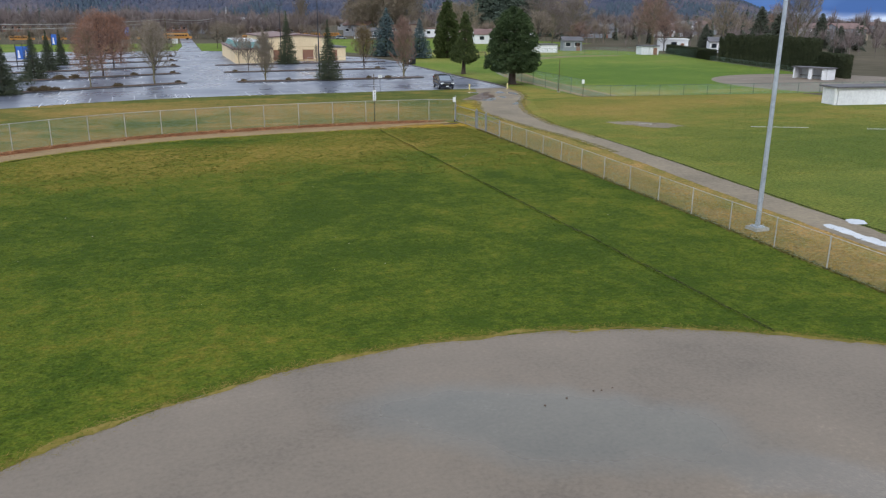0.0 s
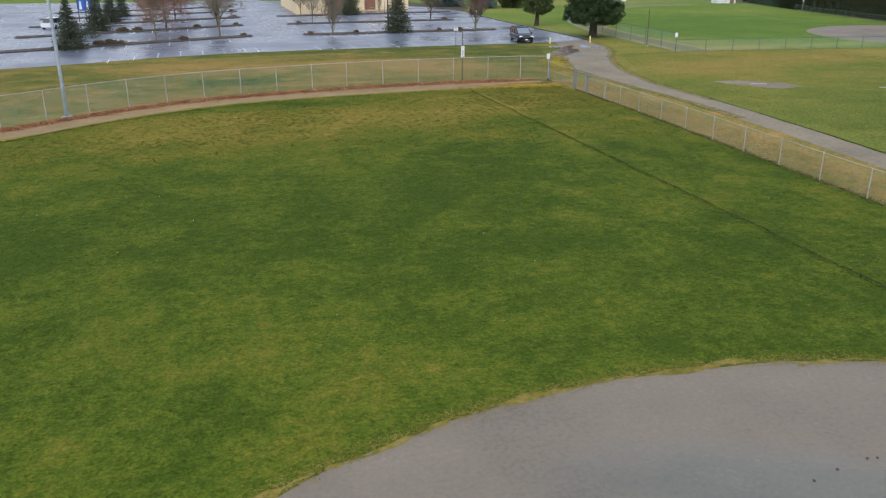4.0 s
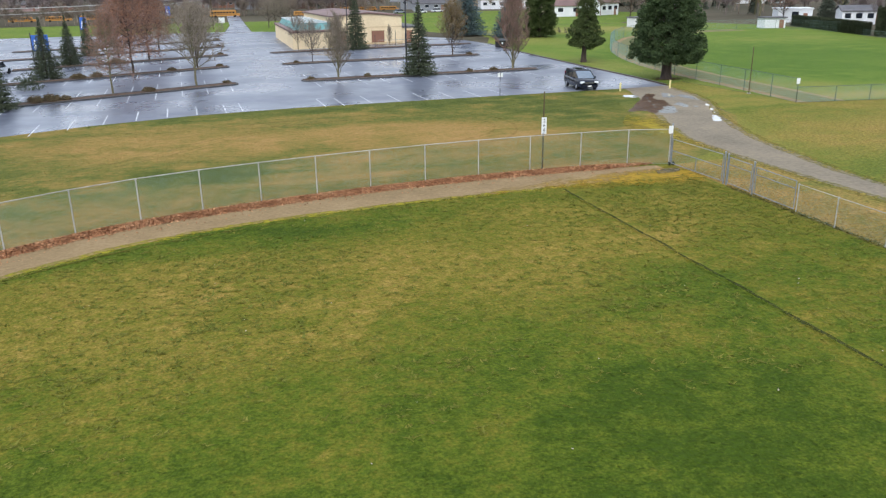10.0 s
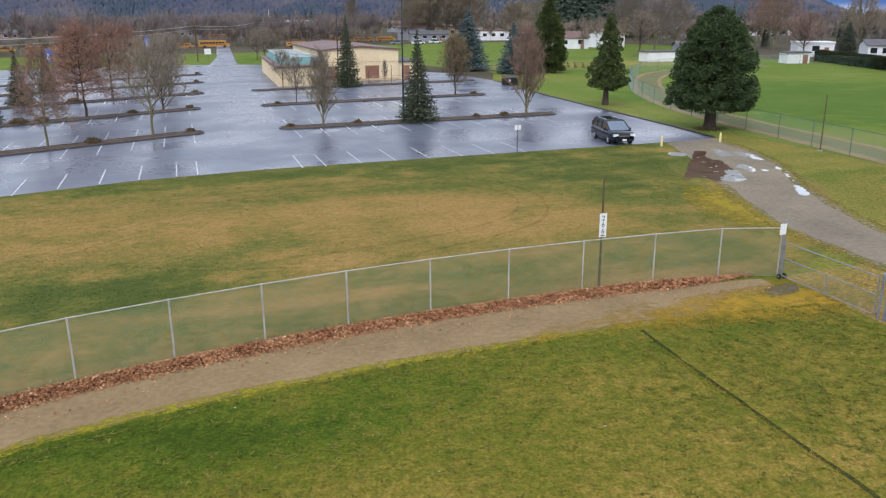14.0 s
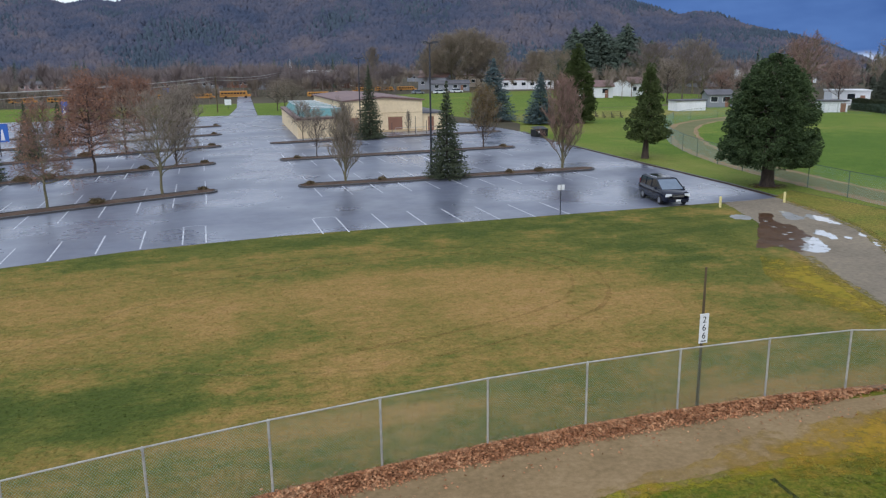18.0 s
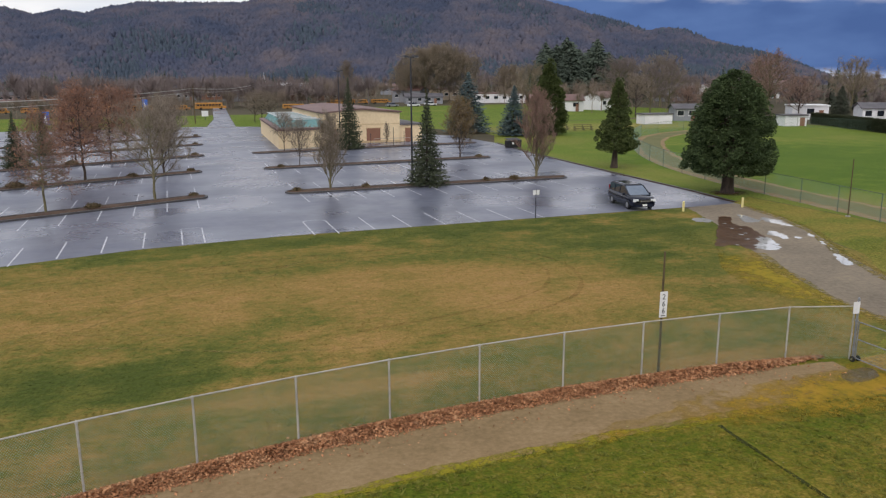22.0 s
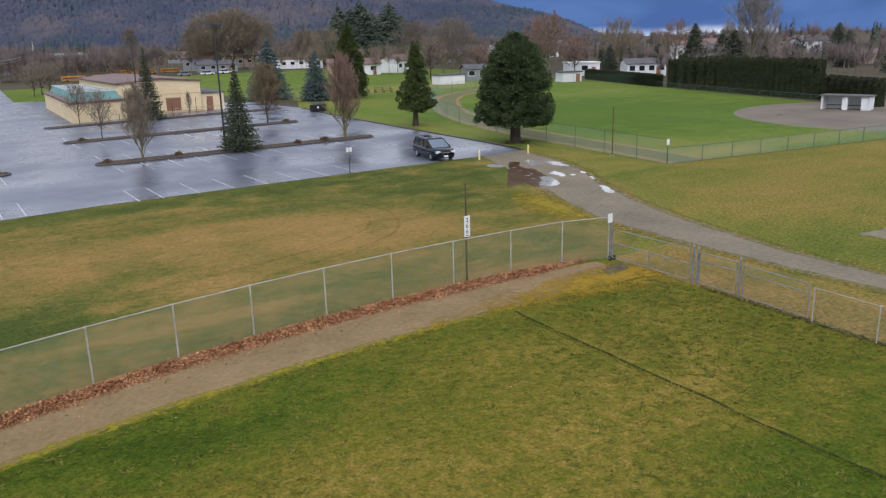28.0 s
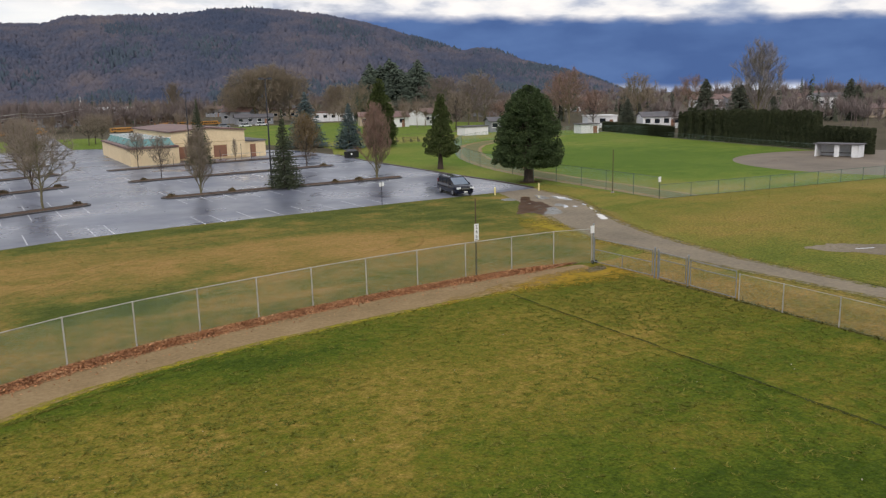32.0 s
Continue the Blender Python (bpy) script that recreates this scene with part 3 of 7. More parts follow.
def wobble(pts, amount, step, seed=0, closed=False):
    """An outline cut into steps and made uneven."""
    out = []
    n = len(pts)
    for i in range(n if closed else n - 1):
        a, b = Vector((*pts[i], 0)), Vector((*pts[(i + 1) % n], 0))
        k = max(1, int((b - a).length / step))
        side = (b - a).normalized().cross(Vector((0, 0, 1))) if (b - a).length > 0 else Vector()
        for j in range(k):
            p = a.lerp(b, j / k)
            q = p + side * amount * (noise.noise((p.x * 0.55 + seed, p.y * 0.55, seed)) + 0.6 * noise.noise((p.x * 2.1, p.y * 2.1, seed + 5)))
            out.append((q.x, q.y))
    if not closed:
        out.append(tuple(pts[-1]))
    return out


def rounded(pts, k=5):
    """A closed outline eased through its points."""
    out, n = [], len(pts)
    for i in range(n):
        a, b, c, d = (Vector(pts[(i + q) % n]) for q in (-1, 0, 1, 2))
        for j in range(k):
            u = j / k
            p = 0.5 * (2 * b + (c - a) * u + (2 * a - 5 * b + 4 * c - d) * u * u + (3 * b - a - 3 * c + d) * u ** 3)
            out.append((p.x, p.y))
    return out


# ---- ground ----
def circle_y(x, cx, cy, r):
    return cy + math.sqrt(max(0.0, r * r - (x - cx) ** 2))


g = Builder()
g.add([(-4900, -600, 0), (4900, -600, 0), (4900, 4900, 0), (-4900, 4900, 0)], [(0, 1, 2, 3)])
solid("ground", g, M_VALLEY, "flat valley floor of dull grass and winter fields", "ground", kind="structure")

FC, FR = (18.5, -3.1), 66.0


def bow(d):
    return 0.0 if d < 0 else (0.02 * d * d if d < 12 else 2.88 + 0.15 * (d - 12))


def fence_y(x, off=0.0):
    return circle_y(x, FC[0], FC[1], FR + off) - bow(2.5 - x)


LOT_EDGE = [(-75, 60), (-20, 80.5), (-10, 84.0), (-4, 86.8), (3, 88.9), (11, 89.9), (29, 90.2), (45.2, 90.4)]


def lot_edge(x):
    for (a, u), (b, w) in zip(LOT_EDGE, LOT_EDGE[1:]):
        if a <= x <= b:
            return u + (w - u) * (x - a) / (b - a)
    return 90.2


def right_x(y):
    return 26.4 - (60 - y) * 0.05 if y > 46 else 25.7 - (46 - y) * 0.08


xs = [26.6 - 0.8 * i for i in range(96)]
arc = [(x, fence_y(x)) for x in xs]
home = [(x, y) for x, y in arc] + [(-50, -45), (22.0, -45), (right_x(0), 0), (right_x(30), 30)]
sheet("outfield_lawn", home, 0.006, M_GRASS, "green outfield lawn with straw-coloured worn patches", "lawn")
strip = LOT_EDGE[:-1] + [(40, 90.3), (43, 86), (40, 74), (34, 66), (27.6, 62.2), (26.7, 62.1)] + [(x, fence_y(x) + 0.02) for x in xs[1:]] + [(-75, 0)]
sheet("grass_strip", strip, 0.0075, M_LAWN, "patchy brown and green grass between fence and car park", "lawn")
meadow = [(right_x(-45) + 0.05, -45), (right_x(20) + 0.05, 20), (26.45, 61.9), (34, 66), (40, 74), (43, 84), (44.8, 90.3), (46.2, 95), (48.4, 93), (48.6, 77.3), (76, 73.4), (80, 40), (85, -45)]
sheet("meadow", meadow, 0.0035, M_MEADOW, "winter meadow of yellowed grass beside the lane", "lawn")
park_lawn = [(45.9, 91.5), (46.6, 104), (47.3, 122), (48.4, 135), (50.5, 150), (56, 163), (60, 196), (104, 199), (122, 190), (126, 176), (124, 150), (116, 138), (108.4, 114), (102, 94), (100, 70), (76.2, 73.6), (48.7, 77.5), (48.5, 93)]
sheet("ballfield_lawn", park_lawn, 0.005, M_GREEN, "bright green mown ballfield and park lawn", "lawn")
town_lawn = [(60.2, 197), (54, 178), (50, 196), (46, 240), (60, 300), (140, 310), (150, 240), (104, 200)]
sheet("school_lawn", town_lawn, 0.008, M_GREEN, "green school playing field beyond the car park", "lawn")
sheet("verge_north", [(-70, 206), (12.2, 209), (15.2, 240), (16.4, 262), (-90, 262)], 0.008, M_GREEN, "green verge at the far end of the car park", "lawn")
sheet("verge_lane", [(17.9, 207.2), (24.0, 203.5), (33, 230), (30, 262), (20.6, 262), (19.4, 240)], 0.008, M_GREEN, "narrow green verge beside the access road", "lawn")
DC, DR = (7.77, 0.78), 18.04
ring = [(DC[0] + DR * math.cos(a) + 0.0, DC[1] + DR * math.sin(a)) for a in [math.pi * 2 * i / 150 for i in range(150)]]
ring = wobble(ring, 0.16, 0.5, 3, True)
sheet("infield", ring, 0.012, M_DIRT, "grey-brown gravel ball diamond infield, damp", "infield")


def ribbon(name, line, lo, hi, z, mat, label, category, amount=0.1, seed=0, kind="structure"):
    """A strip beside a line, between two distances from it."""
    pts = [Vector((*p, 0)) for p in line]
    a, b = [], []
    for i, p in enumerate(pts):
        d = (pts[min(i + 1, len(pts) - 1)] - pts[max(i - 1, 0)]).normalized()
        s = Vector((d.y, -d.x, 0))
        wa = amount * (noise.noise((p.x * 0.8, p.y * 0.8, seed)) + 0.7 * noise.noise((p.x * 3, p.y * 3, seed + 2)))
        wb = amount * (noise.noise((p.x * 0.8, p.y * 0.8, seed + 9)) + 0.7 * noise.noise((p.x * 3, p.y * 3, seed + 12)))
        a.append(p + s * ((lo(p.x) if callable(lo) else lo) + wa))
        b.append(p + s * ((hi(p.x) if callable(hi) else hi) + wb))
    v = [(p.x, p.y, z) for p in a] + [(p.x, p.y, z) for p in b]
    n = len(a)
    f = [(i, i + 1, n + i + 1, n + i) for i in range(n - 1)]
    bm = bmesh.new()
    vv = [bm.verts.new(p) for p in v]
    for q in f:
        bm.faces.new([vv[i] for i in q])
    bm.normal_update()
    if sum(fc.normal.z for fc in bm.faces) < 0:
        bmesh.ops.reverse_faces(bm, faces=bm.faces[:])
    me = bpy.data.meshes.new(name)
    bm.to_mesh(me)
    bm.free()
    me.materials.append(mat)
    return tagged(new(name, me), label, category, kind=kind)


arc_fine = [(-30 + 0.25 * i, fence_y(-30 + 0.25 * i)) for i in range(226)]


def track_width(x):
    """The gravel widens towards the corner."""
    u = min(1.0, max(0.0, x / 18))
    return 2.75 + 0.6 * u * u * (3 - 2 * u)


ribbon("warning_track", arc_fine[:-2], 0.5, track_width, 0.012, M_TRACK, "compacted tan gravel warning track inside the fence", "track", 0.08, 1)
ribbon("mossy_edge", arc_fine[:-6], lambda x: track_width(x) - 0.3, lambda x: track_width(x) + 0.16, 0.0135, M_MOSS, "yellow-green mossy edge of the gravel track", "grass edge", 0.13, 4)
sheet("moss_patch", wobble(rounded([(17.6, 60.3), (20.2, 61.2), (22.8, 61.4), (24.6, 61.3), (26.2, 61.3), (26.3, 60.0), (26.2, 58.2), (25.0, 58.3), (23.0, 58.5), (18.0, 58.9)]), 0.5, 0.12, 6, True), 0.0165, M_CORNERMOSS, "orange-yellow moss at the corner of the track", "moss")
sheet("worn_gate_patch", wobble(rounded([(24.9, 60.5), (25.4, 61.1), (26.2, 61.2), (26.3, 60.7), (25.8, 60.3)]), 0.3, 0.12, 19, True), 0.0185, M_WORN, "dark worn damp gravel where the gate wheels run", "worn patch", kind="")
sheet("track_moss", wobble(rounded([(14.0, 59.6), (16.0, 60.2), (19.0, 60.4), (21.0, 60.2), (21.0, 59.4), (18.0, 59.4), (15.0, 59.3)]), 0.4, 0.12, 8, True), 0.015, M_THINMOSS, "thin yellow moss creeping over the track gravel", "moss")
seam = [(17.6 + 0.03 * (y - 16) + 0.06 * noise.noise((y * 0.4, 3.0, 1.0)), y) for y in [16.2 + 0.25 * i for i in range(173)]]
M_RUTBROWN = material("worn_tyre_brown", [(0.36, lin(104, 78, 40)), (0.6, lin(132, 98, 56))], scales=(1.0, 6.0), rough=0.95, bump=0.5, spec=0.1)
M_LANEMOSS = material("dull_lane_moss", [(0.36, lin(116, 112, 42)), (0.52, lin(154, 134, 46)), (0.7, lin(168, 142, 62))], scales=(0.5, 3.0), rough=0.95, bump=0.6, spec=0.1)
M_CLUMP = material("turf_clumps", [(0.36, lin(84, 94, 36)), (0.6, lin(116, 113, 51))], scales=(0.5, 4.0), rough=0.95, spec=0.1, vary=0.3, island=True)
M_WEED = material("fence_weeds", [(0.36, lin(74, 76, 36)), (0.6, lin(112, 104, 58))], scales=(1.0, 8.0), rough=0.95, bump=0.6, spec=0.1)
M_SEAM = material("bare_seam", [(0.36, lin(42, 50, 22)), (0.6, lin(66, 70, 34))], scales=(1.0, 8.0), rough=0.95, bump=0.6, spec=0.1)
ragged(M_RUTBROWN, 1.2, 0.36, 0.72, 0.4)
M_PALEMARK = ragged(material("pale_tyre_straw", [(0.36, lin(134, 122, 70)), (0.6, lin(164, 144, 92))], scales=(1.0, 6.0), rough=0.95, bump=0.4, spec=0.1), 1.0, 0.4, 0.7, 0.55)
ragged(M_SEAM, 2.4, 0.26, 0.56, 0.9)
ragged(M_LANEMOSS, 1.3, 0.1, 0.42, 0.9, (32.2, 70.5, 2.2, 7.0))
ribbon("foul_line_seam", seam, -0.065, 0.055, 0.016, M_SEAM, "dark worn seam in the turf along the foul line", "turf seam", 0.06, 11)

# lane, car park
lane = [(26.6, -45), (26.9, 10), (27.5, 22), (28.5, 30), (29.9, 40), (31.0, 50), (30.9, 57), (30.9, 62), (31.4, 67.5), (33.4, 73.0), (35.6, 78), (38.5, 84.5), (40.6, 90.2), (45.2, 90.6), (44.0, 84.5), (42.4, 80.2), (39.4, 75.1), (37.0, 70), (35.3, 65.5), (33.6, 58), (33.2, 50), (32.0, 40), (30.6, 30), (29.7, 22), (29.3, 10), (29.2, -45)]
sheet("gravel_lane", wobble(lane, 0.16, 0.25, 21, True), 0.014, M_ROAD, "damp grey gravel lane curving from car park past the fence", "road")
verge = [(right_x(y) + 0.06, y) for y in (-45, 0, 20, 40, 61.9)] + [(31.9, 62.2), (31.2, 50), (30.2, 40), (28.8, 30), (27.8, 22), (27.2, 10), (26.9, -45)]
sheet("straw_verge", verge, 0.0085, M_VERGE, "straw-brown winter verge between fence and lane", "verge")
ribbon("fence_foot_weeds", [(right_x(y), y) for y in [14 + 0.25 * i for i in range(170)]], -0.10, 0.10, 0.011, M_WEED, "dark weedy line under the sideline fence", "weeds", 0.12, 31)
ribbon("lane_rut", [(29.75, 18), (30.3, 26), (31.0, 32), (32.0, 39), (32.7, 45), (33.3, 51)], -0.12, 0.06, 0.016, M_SEAM, "dark muddy rut along the lane edge", "rut", 0.16, 33)


def fine(line, step=0.25):
    out = []
    for (a, b), (c, d) in zip(line, line[1:]):
        k = max(1, int(math.hypot(c - a, d - b) / step))
        out += [(a + (c - a) * i / k, b + (d - b) * i / k) for i in range(k)]
    return out


def smooth_line(pts, k):
    """A rounded line through a few points."""
    out = []
    for i in range(len(pts) - 1):
        p0, p1, p2, p3 = pts[max(i - 1, 0)], pts[i], pts[i + 1], pts[min(i + 2, len(pts) - 1)]
        for q in range(k):
            u = q / k
            out.append(tuple(0.5 * (2 * b + (c - a) * u + (2 * a - 5 * b + 4 * c - d) * u * u + (3 * b - a - 3 * c + d) * u ** 3) for a, b, c, d in zip(p0, p1, p2, p3)))
    return out + [pts[-1]]


rim_line = [(DC[0] + DR * math.cos(a), DC[1] + DR * math.sin(a)) for a in [math.pi * (0.02 + 0.96 * i / 220) for i in range(221)]]
M_RIM_GRASS = material("straw_rim_grass", [(0.36, lin(92, 92, 38)), (0.52, lin(126, 112, 56)), (0.68, lin(150, 132, 82))], scales=(0.9, 6.0), rough=0.95, bump=0.8, bump_scale=14, spec=0.1)
ribbon("infield_rim", rim_line, -0.04, 0.1, 0.015, M_RIM_GRASS, "ragged straw-coloured grass edge round the infield", "grass edge", 0.26, 41)
LOOP_OUT = [(4, 82.7), (9.4, 83.6), (15, 84.1), (18.6, 84.0), (21.3, 83.0), (23.3, 80.6), (23.9, 77.6), (23.2, 74.7), (21.8, 72.5), (19.7, 71.0), (17, 69.9), (13.5, 69.0)]
LOOP_IN = [(8, 81.7), (14, 82.6), (18.4, 82.6), (20.6, 81.6), (22.1, 79.5), (22.5, 77.2), (21.7, 75.0), (20.3, 73.4), (18.2, 72.2), (15, 71.2), (11, 70.4)]
for k, line in enumerate((LOOP_OUT, LOOP_IN)):
    pts = fine(smooth_line(line, 6))
    ribbon("tyre_mark", pts, -0.10, 0.10, 0.0125, M_RUTBROWN, "thin brown tyre mark curving across the grass", "tyre mark", 0.1, 61 + k, kind="")
PALE_LINES = [[(-14, 80.6), (-6, 81.8), (1.2, 83.2), (5.4, 83.1), (9.4, 83.7), (13.5, 84.2)], [(-14, 79.2), (-6, 80.4), (1.5, 82.0), (8.4, 81.6), (14, 82.3)], [(-7, 69.5), (-3, 72), (0.1, 74.3), (4, 78.2), (8.4, 80.7), (12.5, 83.7)],
              [(-5, 69.3), (-1.5, 71.9), (0.9, 73.7), (5.5, 78.1), (10, 80.6)], [(-12, 74.6), (0.6, 72.4), (7.4, 69.6), (12, 68.6)], [(-12, 76.2), (1, 73.8), (8, 71)]]
for k, line in enumerate(PALE_LINES):
    pts = fine(smooth_line(line, 6))
    ribbon("tyre_mark", pts, -0.07, 0.07, 0.0125, M_PALEMARK, "faint straw-coloured tyre mark running along the grass strip", "tyre mark", 0.09, 71 + k, kind="")
ribbon("lane_moss", [(30.7, 62), (30.8, 65), (31.1, 68), (32.0, 71), (33.0, 73.2), (34.4, 76.2)], -2.2, 0.7, 0.0155, M_LANEMOSS, "mossy yellow margin of the lane", "moss", 0.5, 14)
lot = LOT_EDGE + [(46.0, 96), (46.8, 110), (47.6, 122), (48.6, 135), (50.4, 149), (49.6, 166), (40, 182), (20.6, 206), (9.8, 209), (-70, 206), (-75, 150)]
sheet("car_park", lot, 0.010, M_ASPHALT, "wet dark asphalt car park mirroring the pale sky", "car park")
sheet("access_road", [(12.3, 208.6), (17.8, 207.0), (19.3, 240), (22.3, 300), (24, 330), (20, 330), (18.2, 300), (15.3, 240)], 0.012, M_ASPHALT, "wet access road leaving the car park", "road")
# Dark mulch-coloured ribbon stands in for the shadow beside the kerb.
ribbon("kerb_shadow_strip", [(45.6, 91), (46.3, 97), (47.0, 110), (47.8, 122), (48.8, 135), (50.6, 149)], -0.34, 0.16, 0.02, M_MULCH, "dark strip laid as the kerb's shadow along the car park", "soil", 0.1, 5)
ribbon("lot_edge_kerb", [(45.6, 91), (46.3, 97), (47.0, 110), (47.8, 122), (48.8, 135), (50.6, 149)], -0.2, 0.0, 0.09, M_DARKKERB, "low dark asphalt kerb along the lawn", "kerb", 0.02, 3)

edge_line = [(x, lot_edge(x) + 0.03) for x in [-30 + 0.25 * i for i in range(293)]]
ribbon("lot_edge_line", edge_line, -0.05, 0.04, 0.0135, M_KERB, "thin pale concrete edging between asphalt and grass", "edging", 0.03, 44)
FRINGE_L = [(30.6, 44), (31.0, 50), (30.9, 57), (30.9, 62), (31.4, 67.5), (33.4, 73.0), (35.0, 76.4)]
FRINGE_R = [(33.2, 50), (33.6, 58), (35.3, 65.5), (37.0, 70), (39.4, 75.1), (42.4, 80.2), (44.0, 84.5), (45.0, 89.6)]


M_FRINGE = ragged(turf("lane_fringe", MEADOW_STOPS, 0.5, 0.5, 40, 90, gain=(0.5, 0.7, 0.8, 0.6)), 2.6, 0.4, 0.62, 0.9)
for k, line in enumerate((FRINGE_L, FRINGE_R)):
    ribbon("lane_fringe", fine(line), -0.45, 0.35, 0.0165, M_FRINGE, "ragged grass creeping over the lane edge", "grass edge", 0.14, 81 + k)
# painted stall lines, each a thing of its own
line_me = Builder().box(0, 0, 0, 0.08, 4.7, 0.004).mesh("stall_line", M_PAINT)


def stall(x, y, rz=0.0, s=1.0):
    ob = tagged(new("stall_line", line_me), "worn white parking stall line on wet asphalt", "road marking", "stall lines")
    ob.matrix_world = pose(x, y, 0.0145, 0, 0, rz) @ Matrix.Diagonal((1, s, 1, 1))


for i in range(13):
    sx = 29.0 - 2.38 * i if i < 6 else 5.5 - 2.15 * (i - 6)
    stall(sx, (92.5 if i < 6 else 92.0) - 0.02 * i - 0.03 * max(0.0, 6 - sx) ** 2)
for x0 in (6.75, 13.2, 14.7):
    stall(x0, 92.0)
for x0 in (6.12, 13.95):
    head = Builder()
    ring_ = [(0.72 * math.cos(a), 0.42 * math.sin(a) ** 0.8) for a in [math.pi * k / 14 for k in range(15)]]
    for (xa, ya), (xb, yb) in zip(ring_, ring_[1:]):
        da, db = math.hypot(xa, ya), math.hypot(xb, yb)
        ka, kb = 1 - 0.09 / da, 1 - 0.09 / db
        head.add([(xa, ya, 0.004), (xb, yb, 0.004), (xb * kb, yb * kb, 0.004), (xa * ka, ya * ka, 0.004)], [(0, 1, 2, 3)])
    solid("stall_line", head, M_PAINT, "worn white arc closing a marked bay", "road marking", "stall lines", m=pose(x0, 94.33, 0.0112))
for row, y0 in enumerate((108.7, 127.4, 146.0, 162.2, 179.0)):
    for side in (-1, 1):
        for i in range(12):
            x = 6.9 - 2.25 * i
            stall(x, y0 + side * 3.6 - 0.46 * (6.9 - x), 0, 0.95)
            x = 15.1 + 2.3 * i
            if row < 3 and x < 39:
                stall(x, y0 + side * 3.6 + 0.03 * (x - 15), 0, 0.95)

# islands


def island(x0, y0, x1, y1, w=2.0):
    """A long planting bed with rounded ends and a kerb."""
    a = math.degrees(math.atan2(y1 - y0, x1 - x0))
    length = math.hypot(x1 - x0, y1 - y0)
    t = thing("planting_island", pose(x0, y0, 0.01, 0, 0, a), "long narrow planting bed of dark bark mulch with concrete kerb", "planter", "car park islands")
    r = w / 2

    def outline(e):
        rr = r - e
        pts = []
        for k in range(9):
            an = math.pi / 2 + math.pi * k / 8
            pts.append((r + rr * math.cos(an), rr * math.sin(an)))
        for k in range(9):
            an = -math.pi / 2 + math.pi * k / 8
            pts.append((length - r + rr * math.cos(an), rr * math.sin(an)))
        return pts
    o, i = outline(0), outline(0.16)
    n = len(o)
    kb = Builder()
    kb.add([(x, y, 0) for x, y in o] + [(x, y, 0.13) for x, y in o] + [(x, y, 0.13) for x, y in i] + [(x, y, 0.02) for x, y in i],
           [(k + n * s, (k + 1) % n + n * s, (k + 1) % n + n * (s + 1), k + n * (s + 1)) for s in range(3) for k in range(n)])
    part("kerb", kb, M_DARKKERB, t)
    # mulch: a low uneven mound
    cols = max(8, int(length / 0.5))
    v, f = [], []
    for c in range(cols + 1):
        x = 0.16 + (length - 0.32) * c / cols
        half = r - 0.17
        d = min(x - 0.16, length - 0.16 - x)
        if d < half:
            half = math.sqrt(max(0.0004, half * half - (half - d) ** 2))
        for k in range(5):
            u = k / 2 - 1
            v.append((x, half * u, 0.07 + 0.12 * (1 - u * u) + 0.05 * noise.noise((x * 1.3 + x0, u * 2, y0))))
    for c in range(cols):
        for k in range(4):
            q = c * 5 + k
            f.append((q, q + 5, q + 6, q + 1))
    mb = Builder()
    mb.add(v, f)
    part("mulch", mb, M_MULCH, t, smooth=True)
    return t


ISLANDS = [(-20, 95.9, 7.7, 108.7), (14.0, 108.4, 40.8, 109.4), (-20, 114.2, 8.0, 127.2), (14.4, 127.4, 41.5, 130.0), (-21, 131, 9.0, 145.3), (15.0, 145.8, 47.8, 150.6), (-22, 148, 9.6, 162.8), (-22, 165, 10.0, 180)]
for isl in ISLANDS:
    island(*isl)

# puddles
def shore(pts, seed, rough=0.3):
    """A ragged waterline round a closed outline."""
    line = wobble(rounded(pts), rough, 0.07, seed, True)
    mx, my = sum(p[0] for p in line) / len(line), sum(p[1] for p in line) / len(line)
    out = []
    for x, y in line:
        k = 1 + rough * 0.7 * noise.noise((x * 3.1, y * 3.1, seed)) + rough * 0.45 * noise.noise((x * 7.3, y * 7.3, seed + 3))
        out.append((mx + (x - mx) * k, my + (y - my) * k))
    return out


PUD = [[(38.0, 86.2), (38.8, 86.5), (39.2, 85.7), (38.6, 84.9), (37.7, 85.2)],
       [(41.7, 86.2), (42.1, 86.0), (41.8, 84.3), (41.2, 83.6), (40.6, 83.7), (40.9, 84.7)],
       [(42.5, 84.9), (42.9, 84.5), (42.5, 82.0), (42.0, 81.9), (41.9, 83.4)],
       [(39.6, 80.8), (40.0, 80.7), (39.7, 79.2), (39.1, 78.8), (39.0, 79.5), (39.1, 80.3)],
       [(38.1, 79.6), (38.1, 78.9), (37.2, 77.1), (36.4, 76.5), (35.7, 77.0), (36.6, 78.2)],
       [(40.0, 79.0), (40.1, 78.6), (39.8, 78.3), (39.7, 78.7)],
       [(41.5, 79.5), (41.1, 78.5), (40.9, 78.5), (41.1, 79.1)],
       [(40.5, 77.5), (40.1, 76.6), (39.9, 76.7), (40.2, 77.3)],
       [(39.6, 75.9), (39.3, 75.3), (39.1, 75.4), (39.3, 75.8)],
       [(38.5, 74.5), (38.4, 73.6), (37.7, 72.6), (37.2, 72.2), (37.1, 72.7), (37.9, 73.9)],
       [(28.0, 19.4), (28.5, 19.8), (28.7, 22.6), (28.8, 24.4), (28.4, 24.4), (28.0, 22.4)],
       [(29.9, 24.5), (30.4, 24.3), (30.7, 24.8), (30.2, 25.1)]]
for k, pts in enumerate(PUD):
    sheet("puddle", shore(pts, 31 + k, 0.28), 0.019, M_PUDDLE, "shallow puddle on gravel, coloured pale for the mirrored white sky", "puddle", kind="")
